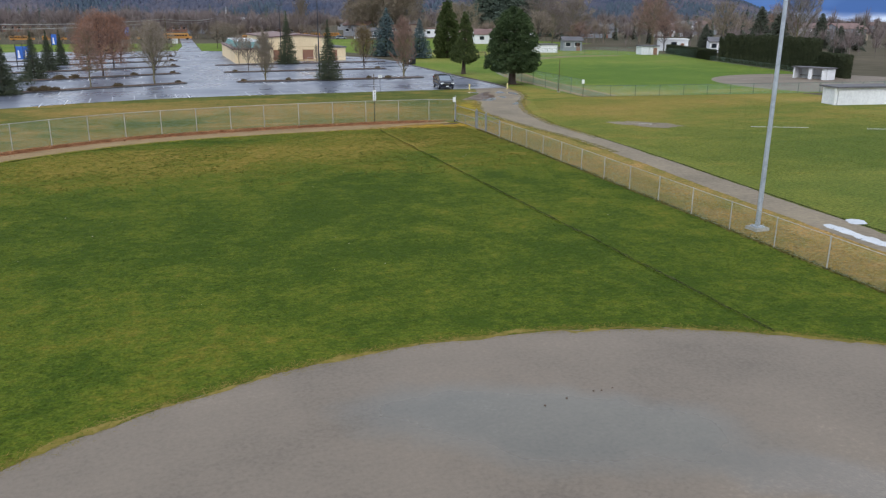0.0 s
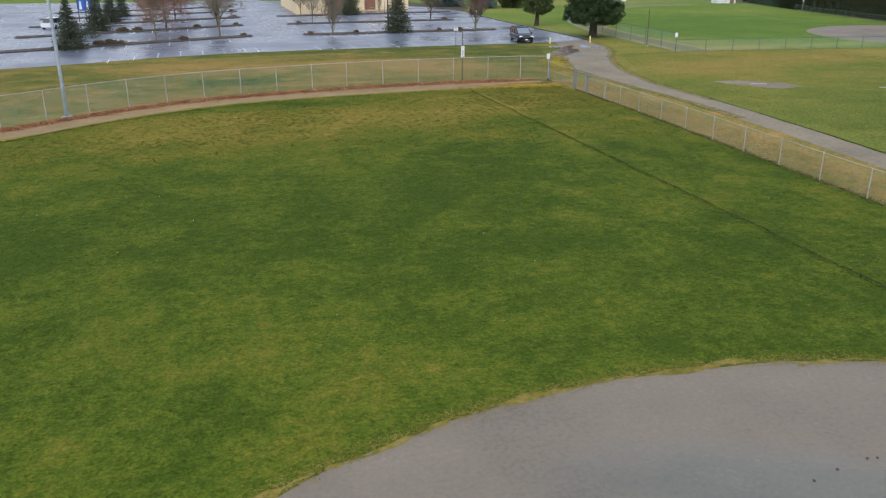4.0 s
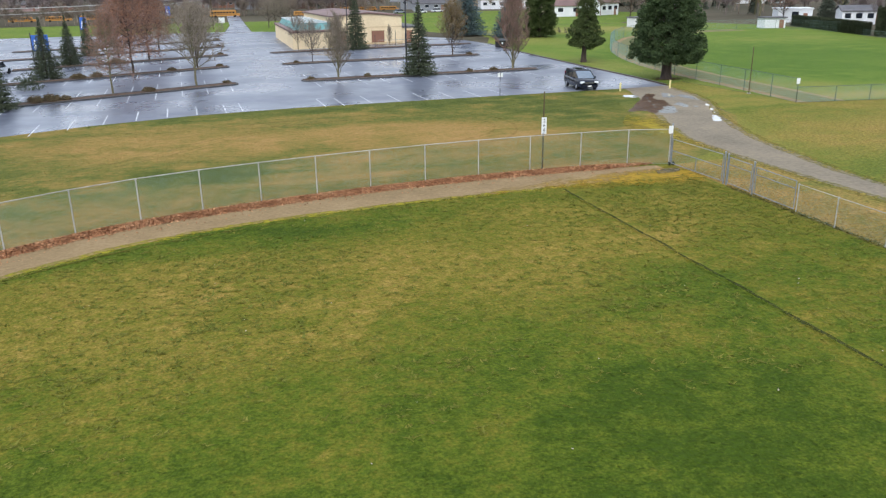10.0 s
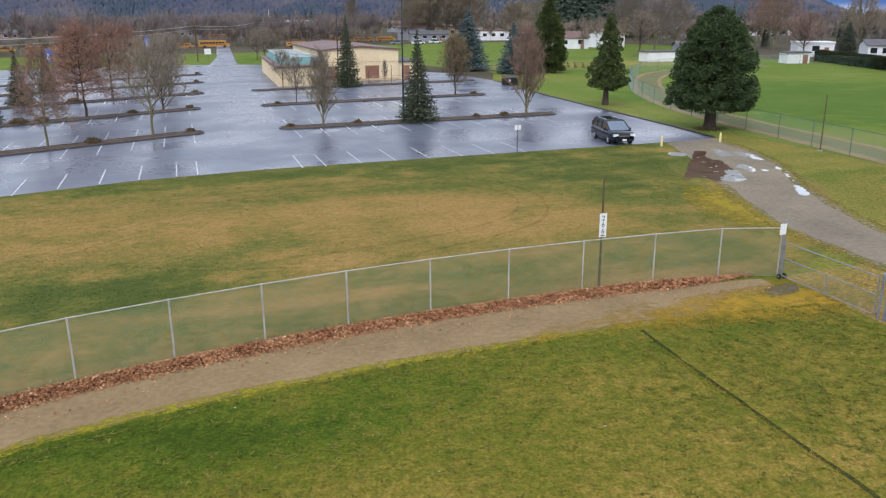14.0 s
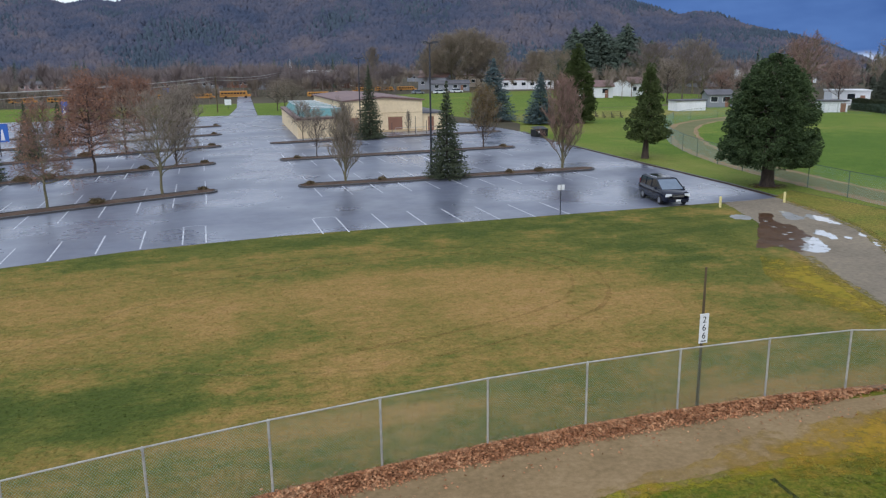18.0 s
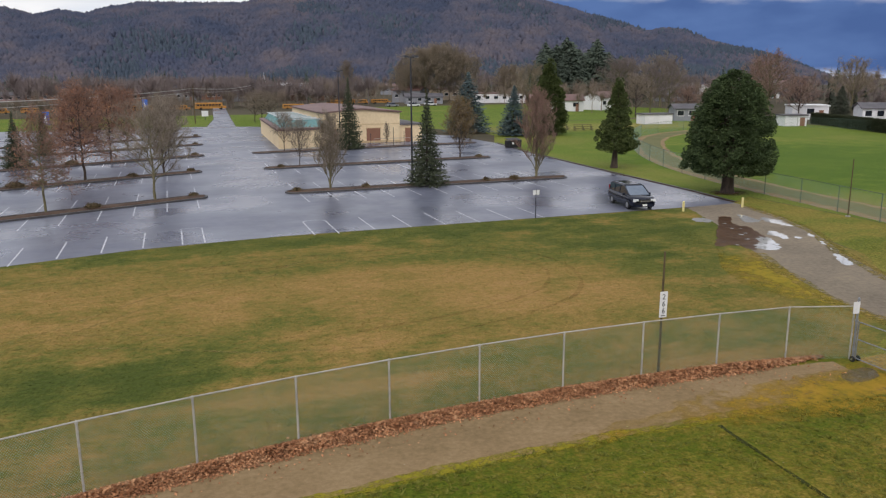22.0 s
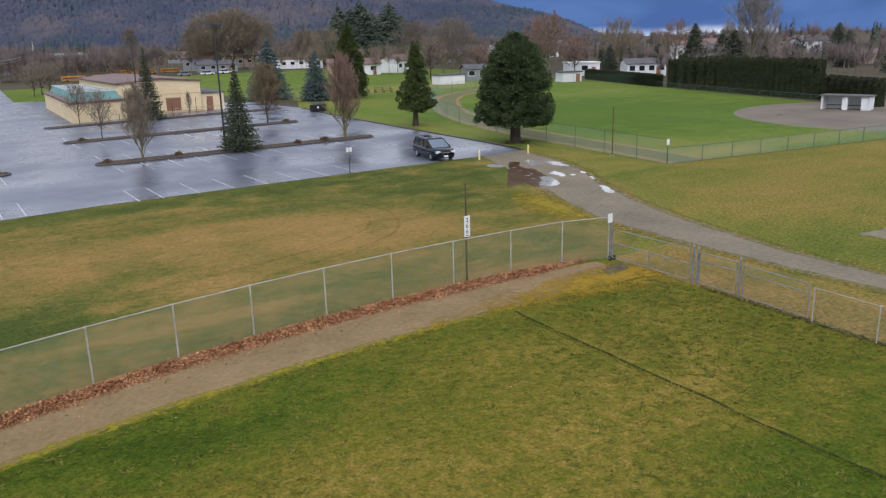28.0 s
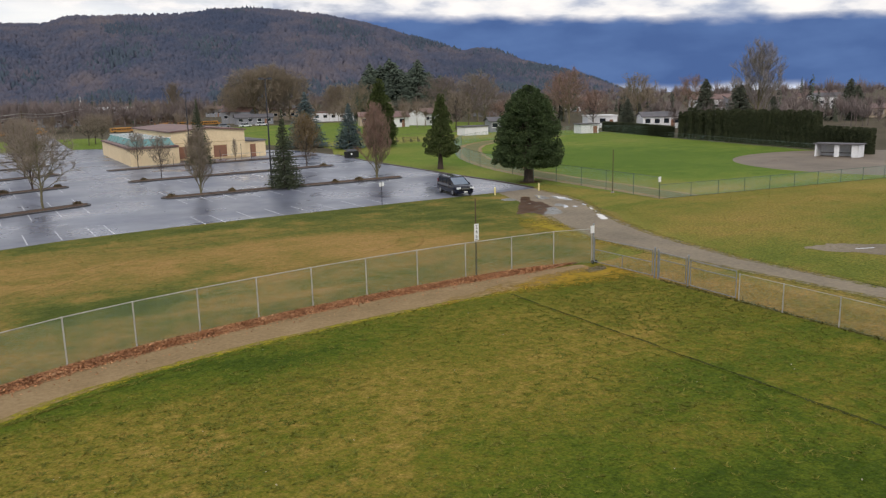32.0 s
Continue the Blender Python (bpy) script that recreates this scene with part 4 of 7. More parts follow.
mud = [(40.2, 86.2), (40.8, 85.7), (39.6, 84.2), (39.3, 83.0), (39.6, 82.4), (38.6, 80.4), (38.2, 78.9), (36.9, 77.6), (35.3, 77.0), (35.0, 78.2), (33.9, 78.4), (35.4, 80.2), (37.0, 82.4), (38.4, 83.9)]
sheet("muddy_puddle", shore(mud, 50, 0.11), 0.017, M_MUD, "muddy brown puddle at the end of the lane", "puddle", kind="")
# Sky glints on the wet mud, drawn as small pale sheets.
for k, (x, y) in enumerate([(38.9, 84.0), (38.2, 82.4), (38.7, 82.2), (37.4, 80.6), (38.0, 80.9), (36.9, 79.4), (35.2, 78.3)]):
    sheet("puddle", wobble(rounded([(x - 0.12, y - 0.07), (x + 0.1, y - 0.1), (x + 0.15, y + 0.08), (x - 0.06, y + 0.12)], 3), 0.12, 0.08, 70 + k, True), 0.021, M_PUDDLE, "small glint of standing water in the mud", "puddle", kind="")

# second diamond
fc = [(96.5, 84.5, 16.5)]
d2 = [(94.4 + 18.2 * math.cos(a), 83.0 + 18.2 * math.sin(a)) for a in [math.pi * 2 * i / 90 for i in range(90)]]
d2 = [(x, y) for x, y in d2 if y > 74.2 + (76 - x) * 0.11]
sheet("far_infield", d2, 0.012, M_FARDIRT, "pale gravel infield of the second ball diamond", "infield")
sheet("worn_patch", wobble([(38.4, 57.6), (40.6, 57.4), (43.0, 55.6), (43.6, 53.2), (41.4, 52.8), (39.4, 54.6)], 0.6, 0.4, 60, True), 0.012, M_ROAD, "bare grey patch worn into the meadow", "bare ground", kind="")
for x0, y0, ln, rz in ((41.0, 55.4, 1.2, -20), (50.5, 50.2, 4.6, -26), (58, 46.4, 3.0, -24)):
    ob = solid("chalk_line", Builder().box(0, 0, 0, ln, 0.16, 0.004), M_PAINT, "broken white chalk line in the meadow grass", "field marking", "chalk lines")
    ob.matrix_world = pose(x0, y0, 0.014, 0, 0, rz)


# ---- chain-link fences ----
def link(builder, p, q, z0, z1, pitch, r):
    """Two crossing families of slanting wires between two posts."""
    p, q = Vector((*p, 0)), Vector((*q, 0))
    ln = (q - p).length
    h = z1 - z0
    d = (q - p) / ln
    run = h * 0.85
    k = int((ln + run) / pitch)
    for i in range(k):
        s = -run + i * pitch
        for up in (0, 1):
            a0, a1 = s, s + run
            za, zb = (z0, z1) if up else (z1, z0)
            if a0 < 0:
                za, a0 = za + (zb - za) * (-a0 / run), 0.0
            if a1 > ln:
                zb, a1 = za + (zb - za) * ((ln - a0) / max(1e-6, (a1 - a0))), ln
            if a1 - a0 < 0.02:
                continue
            u, w = p + d * a0, p + d * a1
            builder.tube((u.x, u.y, za), (w.x, w.y, zb), r, n=3, caps=False)


def fence(name, posts, h, label, group, post_r=0.03, rail_r=0.022, pitch=0.075, wire=0.0019, mats=None, wire_rows=True):
    mg, mw = mats or (M_GALV, M_WIRE)
    t = thing(name, pose(posts[0][0], posts[0][1], 0), label, "fence", group)
    inv = Matrix.Translation((-posts[0][0], -posts[0][1], 0))
    for x, y in posts:
        b = Builder().tube((x, y, -0.05), (x, y, h - 0.02), post_r, n=8).tube((x, y, h - 0.02), (x, y, h + 0.03), post_r * 1.25, post_r * 0.6, n=8)
        b.tube((x, y, h - 0.06), (x, y, h + 0.0), post_r * 1.35, n=8)
        part("post", Builder().add(b.v, b.f, inv), mg, t)
    for a, b in zip(posts, posts[1:]):
        r = Builder().tube((*a, h), (*b, h), rail_r, n=6)
        part("top_rail", Builder().add(r.v, r.f, inv), mg, t)
        w = Builder()
        link(w, a, b, 0.03, h - 0.02, pitch, wire)
        w.tube((*a, 0.05), (*b, 0.05), 0.003, n=3, caps=False)
        part("chain_link_panel", Builder().add(w.v, w.f, inv), mw, t)
    return t


lp = [(26.4, 62.0)]
for x in [24.3, 21.65, 18.85, 16.05, 13.25, 10.48, 7.9, 5.35, 2.85, 0.4, -1.95, -4.2] + [-6.35 - 2.1 * i for i in range(14)]:
    lp.append((x, fence_y(x)))
fence("outfield_fence", lp, 1.86, "tall galvanised chain-link outfield fence on round posts", "", pitch=0.062, wire=0.0029)
rp = [(right_x(y), y) for y in [52.3, 50.1, 47.6] + [44.9 - 2.76 * i for i in range(18)]]
fence("sideline_fence", rp, 1.22, "low galvanised chain-link sideline fence", "", post_r=0.024, rail_r=0.014, pitch=0.07, wire=0.0019)

# corner post and gates
cp = thing("corner_post", pose(26.4, 61.86, 0), "thick galvanised corner post with gate hinges", "post")
part("post", Builder().tube((0, 0, 0), (0, 0, 2.15), 0.04, n=12).tube((0, 0, 2.15), (0, 0, 2.2), 0.046, 0.02, n=12), M_GATE, cp)
for z in (0.35, 1.35):
    part("hinge", Builder().tube((0, 0, z), (0, 0, z + 0.08), 0.06, n=10), M_GATE, cp)
sg = solid("notice_board", Builder().box(0, 0, 0, 0.26, 0.02, 0.4), M_WHITE, "small blank white notice fixed to the corner post", "sign")
sg.matrix_world = pose(26.24, 61.78, 1.68)


def gate(y0, y1, x0, x1, h, mid, stile=True):
    t = thing("swing_gate", pose(x0, y0, 0), "galvanised tubular swing gate with chain-link infill, closed", "gate", "field gates")
    d = Vector((x1 - x0, y1 - y0, 0))
    ln = d.length
    m = pose(0, 0, 0, 0, 0, math.degrees(math.atan2(d.y, d.x)))
    for nm, z in (("bottom_rail", 0.12), ("middle_rail", mid), ("top_rail", h)):
        part(nm, Builder().tube((0.1, 0, z), (ln - 0.1, 0, z), 0.021, n=8, m=m), M_GATE, t)
    for xx in (0.1, ln - 0.1):
        part("stile", Builder().tube((xx, 0, 0.12), (xx, 0, h), 0.022, n=8, m=m), M_GATE, t)
    if stile:
        part("brace", Builder().tube((ln / 2, 0, 0.12), (ln / 2, 0, mid), 0.022, n=8, m=m), M_GATE, t)
    w = Builder()
    link(w, (0.1, 0), (ln - 0.1, 0), 0.12, mid if stile else h, 0.085, 0.002)
    part("chain_link_panel", Builder().add(w.v, w.f, m), M_WIRE, t)
    if stile:
        # a pair of small rubber wheels carries the swinging end
        for s in (-1, 1):
            wheel = part("wheel", Builder().tube((0.1, s * 0.10, 0.10), (0.1, s * 0.15, 0.10), 0.095, n=14, m=m), M_TYRE, t)
            part("hub", Builder().tube((0.1, s * 0.15, 0.10), (0.1, s * 0.16, 0.10), 0.05, n=10, m=m), M_CHROME, wheel)
        part("axle", Builder().tube((0.1, -0.1, 0.10), (0.1, 0.1, 0.10), 0.018, n=6, m=m), M_GATE, t)


gate(61.86, 57.55, 26.4, 26.4, 1.38, 0.78)
gate(57.3, 55.35, 26.4, 26.25, 1.34, 1.0, False)
gate(55.25, 52.4, 26.25, 26.05, 1.3, 0.98, False)
for x0, y0, h in ((26.4, 57.5, 1.52), (26.4, 57.28, 1.45), (26.25, 55.3, 1.5)):
    t = thing("gate_post", pose(x0, y0, 0), "stout galvanised gate post", "post", "gate posts")
    part("post", Builder().tube((0, 0, 0), (0, 0, h), 0.043, n=10), M_GATE, t)
    part("cap", Builder().tube((0, 0, h), (0, 0, h + 0.05), 0.058, 0.02, n=10), M_GATE, t)

# far ballfield fences
wf = [(48.3, 77.5), (48.8, 81.0), (49.3, 85.0), (49.8, 89), (50.4, 93.5), (51.0, 98), (51.9, 103), (53.0, 108), (54.6, 113.5), (56.6, 119), (59.4, 125.5), (62.6, 131.5), (66.4, 138), (71, 144.8), (77, 152), (84, 157.6), (92, 161.5), (101, 164), (110, 164), (117, 161), (120, 154), (119.4, 146), (116.5, 139), (112.8, 130), (107.2, 113.5), (102.2, 97)]
M_OLDTRACK = material("mossy_old_track", [(0.36, lin(96, 102, 66)), (0.52, lin(112, 112, 78)), (0.68, lin(128, 122, 92))], scales=(0.2, 3.0), rough=0.95, bump=0.4, spec=0.1, detail=8)
wf_fine = fine(wf[:19], 1.0)
ribbon("far_warning_track", wf_fine, 0.1, 1.1, 0.011, M_TRACK, "tan gravel track along the ballfield fence", "track", 0.25, 7)
ribbon("far_track_moss", wf_fine, 1.0, 4.0, 0.0105, M_OLDTRACK, "grey-green moss grown over the old gravel track", "track", 0.4, 8)
ribbon("far_track_rim", wf_fine, 3.9, 4.5, 0.0115, M_TRACK, "tan inner rim of the ballfield track", "track", 0.3, 9)
fence("ballfield_fence", wf[:23], 1.85, "green vinyl chain-link fence round the far ballfield", "", pitch=0.2, wire=0.0042, mats=(M_GPOST, M_GWIRE))
fence("ballfield_hedge_fence", wf[22:], 1.0, "low green chain-link fence below the boundary hedge", "", pitch=0.3, wire=0.004, mats=(M_GPOST, M_GWIRE))
sf = [(48.3, 77.5)] + [(48.5 + 3.05 * i, 77.3 - 0.13 * 3.05 * i) for i in range(1, 15)]
fence("ballfield_side_fence", sf, 1.2, "low green chain-link fence beside the meadow", "", pitch=0.16, wire=0.0055, mats=(M_GPOST, M_GWIRE))
sg = solid("notice_board", Builder().box(0, 0, 0, 0.32, 0.02, 0.45), M_WHITE, "small white notice on the ballfield corner post", "sign")
sg.matrix_world = pose(48.2, 77.4, 1.45)
t = thing("foul_pole", pose(48.4, 83.2, 0), "slim weathered brown foul pole beside the ballfield fence", "pole")
part("pole", Builder().tube((0, 0, 0), (0, 0, 3.9), 0.04, 0.035, n=8), M_WOODPOST, t)
part("base", Builder().tube((0, 0, 0), (0, 0, 0.08), 0.16, n=10), M_CONC, t)

pm = sheet("pitching_mat", wobble([(84.2, 92.2), (86.4, 92.6), (86.8, 93.3), (84.6, 93.0)], 0.1, 0.3, 5, True), 0.02, M_MUD, "dark worn rubber mat on the far infield", "mat", kind="")
# distance sign
ds = thing("distance_sign", pose(19.66, 63.15, 0), "white outfield distance board reading 266 on a weathered post", "sign")
part("post", Builder().tube((0, 0, 0), (0, 0, 4.0), 0.047, 0.03, n=8), M_WOODPOST, ds)
bd = part("board", Builder().box(0, -0.07, 1.88, 0.27, 0.02, 0.84), M_WHITE, ds)
for k, ch in enumerate("266"):
    cu = bpy.data.curves.new("digit", "FONT")
    cu.body, cu.size, cu.align_x, cu.extrude = ch, 0.25, "CENTER", 0.002
    cu.materials.append(M_BLACK)
    dg = new("digit", cu)
    dg.parent = bd
    dg.matrix_basis = pose(0, -0.084, 2.47 - 0.23 * k, 90, 0, 0)
part("underline", Builder().box(0, -0.082, 1.92, 0.16, 0.004, 0.03), M_BLACK, bd)


# ---- light poles ----
def tall_pole(x, y, h, label, r=0.13, lamps=0, mat=None, base=True):
    t = thing("light_pole", pose(x, y, 0), label, "light pole", "light poles")
    mat = mat or M_POLE
    part("pole", Builder().tube((0, 0, 0.2), (0, 0, h), r, r * 0.55, n=12), mat, t)
    if base:
        part("base_plate", Builder().box(0, 0, 0.14, 0.42, 0.42, 0.05), mat, t)
        part("footing", Builder().box(0, 0, 0, 0.7, 0.7, 0.14, taper=0.06), M_CONC, t)
        for sx in (-0.15, 0.15):
            for sy in (-0.15, 0.15):
                part("anchor_bolt", Builder().tube((sx, sy, 0.19), (sx, sy, 0.26), 0.02, n=6), M_GALV, t)
    if lamps:
        part("cross_arm", Builder().box(0, 0, h - 0.1, 1.1, 0.1, 0.1), mat, t)
        for s in (-0.45, 0.45):
            hd = part("lamp_head", Builder().box(s, 0, h - 0.06, 0.42, 0.6, 0.16, taper=0.15), mat, t)
            part("lens", Builder().box(s, 0, h - 0.075, 0.34, 0.5, 0.015), M_LAMP, hd)
    return t


tall_pole(-7.5, 55.7, 16.0, "tall tapered grey floodlight pole at the outfield fence", r=0.105)
tall_pole(25.2, 25.2, 16.0, "tall grey floodlight pole on a square footing beside the sideline fence", r=0.105)
tall_pole(25.5, 109.6, 11.2, "slim dark car park lamp post with twin square heads", r=0.1, lamps=2, mat=M_DARKPOLE, base=False)
tall_pole(27.6, 151.0, 10.4, "slim dark car park lamp post in the planting bed", r=0.1, lamps=2, mat=M_DARKPOLE, base=False)


# ---- trees ----
def bars(segs, n=4):
    """Vertices and faces of tapered bars; segs is a list of (p, q, r, s)."""
    p = np.array([s[0] for s in segs], float)
    q = np.array([s[1] for s in segs], float)
    r = np.array([s[2] for s in segs], float)[:, None]
    e = np.array([s[3] for s in segs], float)[:, None]
    d = q - p
    d /= np.linalg.norm(d, axis=1)[:, None] + 1e-9
    ref = np.where(np.abs(d[:, 2:3]) > 0.9, np.array([[1.0, 0, 0]]), np.array([[0, 0, 1.0]]))
    u = np.cross(d, ref)
    u /= np.linalg.norm(u, axis=1)[:, None] + 1e-9
    w = np.cross(d, u)
    v = []
    for base, rad in ((p, r), (q, e)):
        for i in range(n):
            a = 2 * math.pi * i / n
            v.append(base + rad * (math.cos(a) * u + math.sin(a) * w))
    v = np.stack(v, 1).reshape(-1, 3)
    k = np.arange(len(segs))[:, None] * 2 * n
    f = np.concatenate([k + np.array([[i, (i + 1) % n, n + (i + 1) % n, n + i]]) for i in range(n)], 0)
    return v, f


def grow(rng, height, habit, depth=4, trunk=0.16):
    """Limbs and twigs of a bare tree, reaching for an egg-shaped crown: lists of bars."""
    fork, mid, wide, tall, lift, counts, *cone = habit
    limbs, twigs = [], []
    top = height * (mid + tall) * 0.8
    p = Vector((0, 0, 0))
    steps = 9
    stem = [p]
    for i in range(steps):
        q = Vector((rng.gauss(0, 0.005 * height), rng.gauss(0, 0.005 * height), top * (i + 1) / steps))
        limbs.append((stem[-1], q, trunk * (1 - 0.8 * i / steps), trunk * (1 - 0.8 * (i + 1) / steps)))
        stem.append(q)

    def curve(a, d, b, r0, r1, n, out):
        pts = []
        ln = (b - a).length
        for i in range(n + 1):
            u = i / n
            c = a + d * ln * 0.5
            w = a.lerp(c, u).lerp(c.lerp(b, u), u)
            if 0 < i < n:
                w = w + Vector((rng.gauss(0, 0.02), rng.gauss(0, 0.02), rng.gauss(0, 0.02))) * ln
            pts.append(w)
        for i in range(n):
            out.append((pts[i], pts[i + 1], r0 + (r1 - r0) * i / n, r0 + (r1 - r0) * (i + 1) / n))
        return pts

    n1, n2, n3, n4 = counts
    for i in range(n1):
        u = (i + 0.5) / n1
        z0 = height * fork + (top - height * fork) * u * 0.85
        k = min(steps - 1, int(z0 / top * steps))
        a = stem[k].lerp(stem[k + 1], z0 / top * steps - k)
        az = i * 2.4 + rng.uniform(-0.3, 0.3)
        el = math.radians(-12 + 92 * u ** 0.9 + rng.uniform(-10, 10))
        b = Vector((wide * height * math.cos(el) * math.cos(az), wide * height * math.cos(el) * math.sin(az), height * (mid + tall * math.sin(el)))) * rng.uniform(0.9, 1.0)
        if cone:
            reach = wide * height * (1.04 - u) ** cone[0] * rng.uniform(0.85, 1.05)
            b = Vector((reach * math.cos(az), reach * math.sin(az), a.z + (0.05 + 0.1 * u) * height + rng.uniform(-0.02, 0.02) * height))
        out = Vector((math.cos(az), math.sin(az), lift)).normalized()
        main = curve(a, out, b, trunk * (0.36 - 0.18 * u), 0.012, 7, limbs)
        for j in range(n2):
            w = 0.22 + 0.78 * (j + rng.uniform(0.1, 0.9)) / n2
            m = min(6, int(w * 7))
            s = main[m].lerp(main[m + 1], w * 7 - m)
            d = (main[m + 1] - main[m]).normalized()
            side = d.orthogonal().normalized()
            side.rotate(Matrix.Rotation(rng.uniform(0, 6.28), 3, d))
            nd = (d * 0.75 + side * 0.8 + Vector((0, 0, lift * 0.35))).normalized()
            e = s + nd * height * rng.uniform(0.10, 0.19) * (1.15 - 0.4 * w)
            sub_ = curve(s, d, e, 0.018, 0.010, 4, limbs)
            for k3 in range(n3):
                w3 = 0.15 + 0.85 * (k3 + rng.uniform(0, 1)) / n3
                m3 = min(3, int(w3 * 4))
                s3 = sub_[m3].lerp(sub_[m3 + 1], w3 * 4 - m3)
                d3 = (sub_[m3 + 1] - sub_[m3]).normalized()
                v3 = Vector((rng.gauss(0, 1), rng.gauss(0, 1), rng.gauss(0, 1))).normalized()
                e3 = s3 + (d3 * 0.7 + v3 * 0.8 + Vector((0, 0, lift * 0.3))).normalized() * height * rng.uniform(0.05, 0.095)
                t3 = curve(s3, d3, e3, 0.012, 0.008, 2, twigs)
                for k4 in range(n4):
                    s4 = t3[1].lerp(t3[2], rng.uniform(-0.6, 1))
                    v4 = Vector((rng.gauss(0, 1), rng.gauss(0, 1), rng.gauss(0, 1))).normalized()
                    twigs.append((s4, s4 + ((e3 - s3).normalized() * 0.8 + v4 * 0.7 + Vector((0, 0, lift * 0.25))).normalized() * height * rng.uniform(0.025, 0.06), 0.008, 0.005))
    return limbs, twigs


# fork height, crown's middle, half width, half height, upward lift, branches at each order
HABITS = {"vase": (0.04, 0.50, 0.30, 0.48, 2.2, (26, 7, 6, 4)), "round": (0.17, 0.56, 0.42, 0.44, 1.0, (24, 7, 6, 4)), "column": (0.02, 0.45, 0.23, 0.55, 3.0, (34, 8, 7, 3)), "poplar": (0.06, 0.52, 0.27, 0.48, 2.4, (22, 8, 7, 4)), "oak": (0.22, 0.62, 0.31, 0.44, 0.3, (32, 6, 5, 3), 0.7), "dense": (0.1, 0.54, 0.46, 0.46, 0.7, (36, 9, 8, 5))}


def fit_height(segs, height):
    top = max(s[1].z for g in segs for s in g)
    k = height / top
    return [[(a * k, b * k, r, e) for a, b, r, e in g] for g in segs]


def leaves_at(rng, spots, size, per, spreadr):
    """Small two-sided blades strewn about the given places."""
    sp = np.array(spots)
    c = np.repeat(sp, per, 0) + rng.normal(0, spreadr, (len(sp) * per, 3))
    n = len(c)
    a = rng.normal(0, 1, (n, 3))
    a /= np.linalg.norm(a, axis=1)[:, None]
    b = np.cross(a, rng.normal(0, 1, (n, 3)))
    b /= np.linalg.norm(b, axis=1)[:, None]
    s = size * rng.uniform(0.6, 1.4, (n, 1))
    v = np.stack([c - a * s, c + b * s * 0.55, c + a * s, c - b * s * 0.55], 1).reshape(-1, 3)
    return v, np.arange(4 * n).reshape(n, 4)


TREE_CACHE = {}


def bare_tree(x, y, height, habit="round", seed=1, width=1.0, twig=None, bark=None, leaf=None, leaf_n=0, label="bare deciduous tree with fine grey twigs", trunk=0.12, depth=4, name="bare_tree", rz=0.0, z=0.0, group="deciduous trees"):
    twig, bark = twig or M_TWIG, bark or M_BARK
    key = (habit, seed, twig.name, bark.name, leaf.name if leaf else "", depth)
    if key not in TREE_CACHE:
        rng = random.Random(seed)
        limbs, twigs = fit_height(grow(rng, 8.0, HABITS[habit], depth, trunk), 8.0)
        twigs = [(a, b, max(r, 0.0088), 0.005) for a, b, r, e in twigs]
        me = [arrays("trunk", *bars(limbs, 6), bark, True), arrays("twigs", *bars(twigs, 3), twig)]
        if leaf:
            nr = np.random.default_rng(seed)
            ends = [tuple(b) for a, b, r, e in twigs if b.z > 1.6]
            pick = nr.choice(len(ends), min(leaf_n, len(ends)), replace=False)
            me.append(arrays("leaves", *leaves_at(nr, [ends[i] for i in pick], 0.062, 7, 0.17), leaf))
        TREE_CACHE[key] = me
    me = TREE_CACHE[key]
    t = thing(name, pose(x, y, z, 0, 0, rz) @ Matrix.Diagonal((width * height / 8, width * height / 8, height / 8, 1)), label, "tree", group)
    part("trunk", me[0], bark, t)
    part("crown", me[1], twig, t)
    if leaf:
        part("leaves", me[2], leaf, t)
    return t


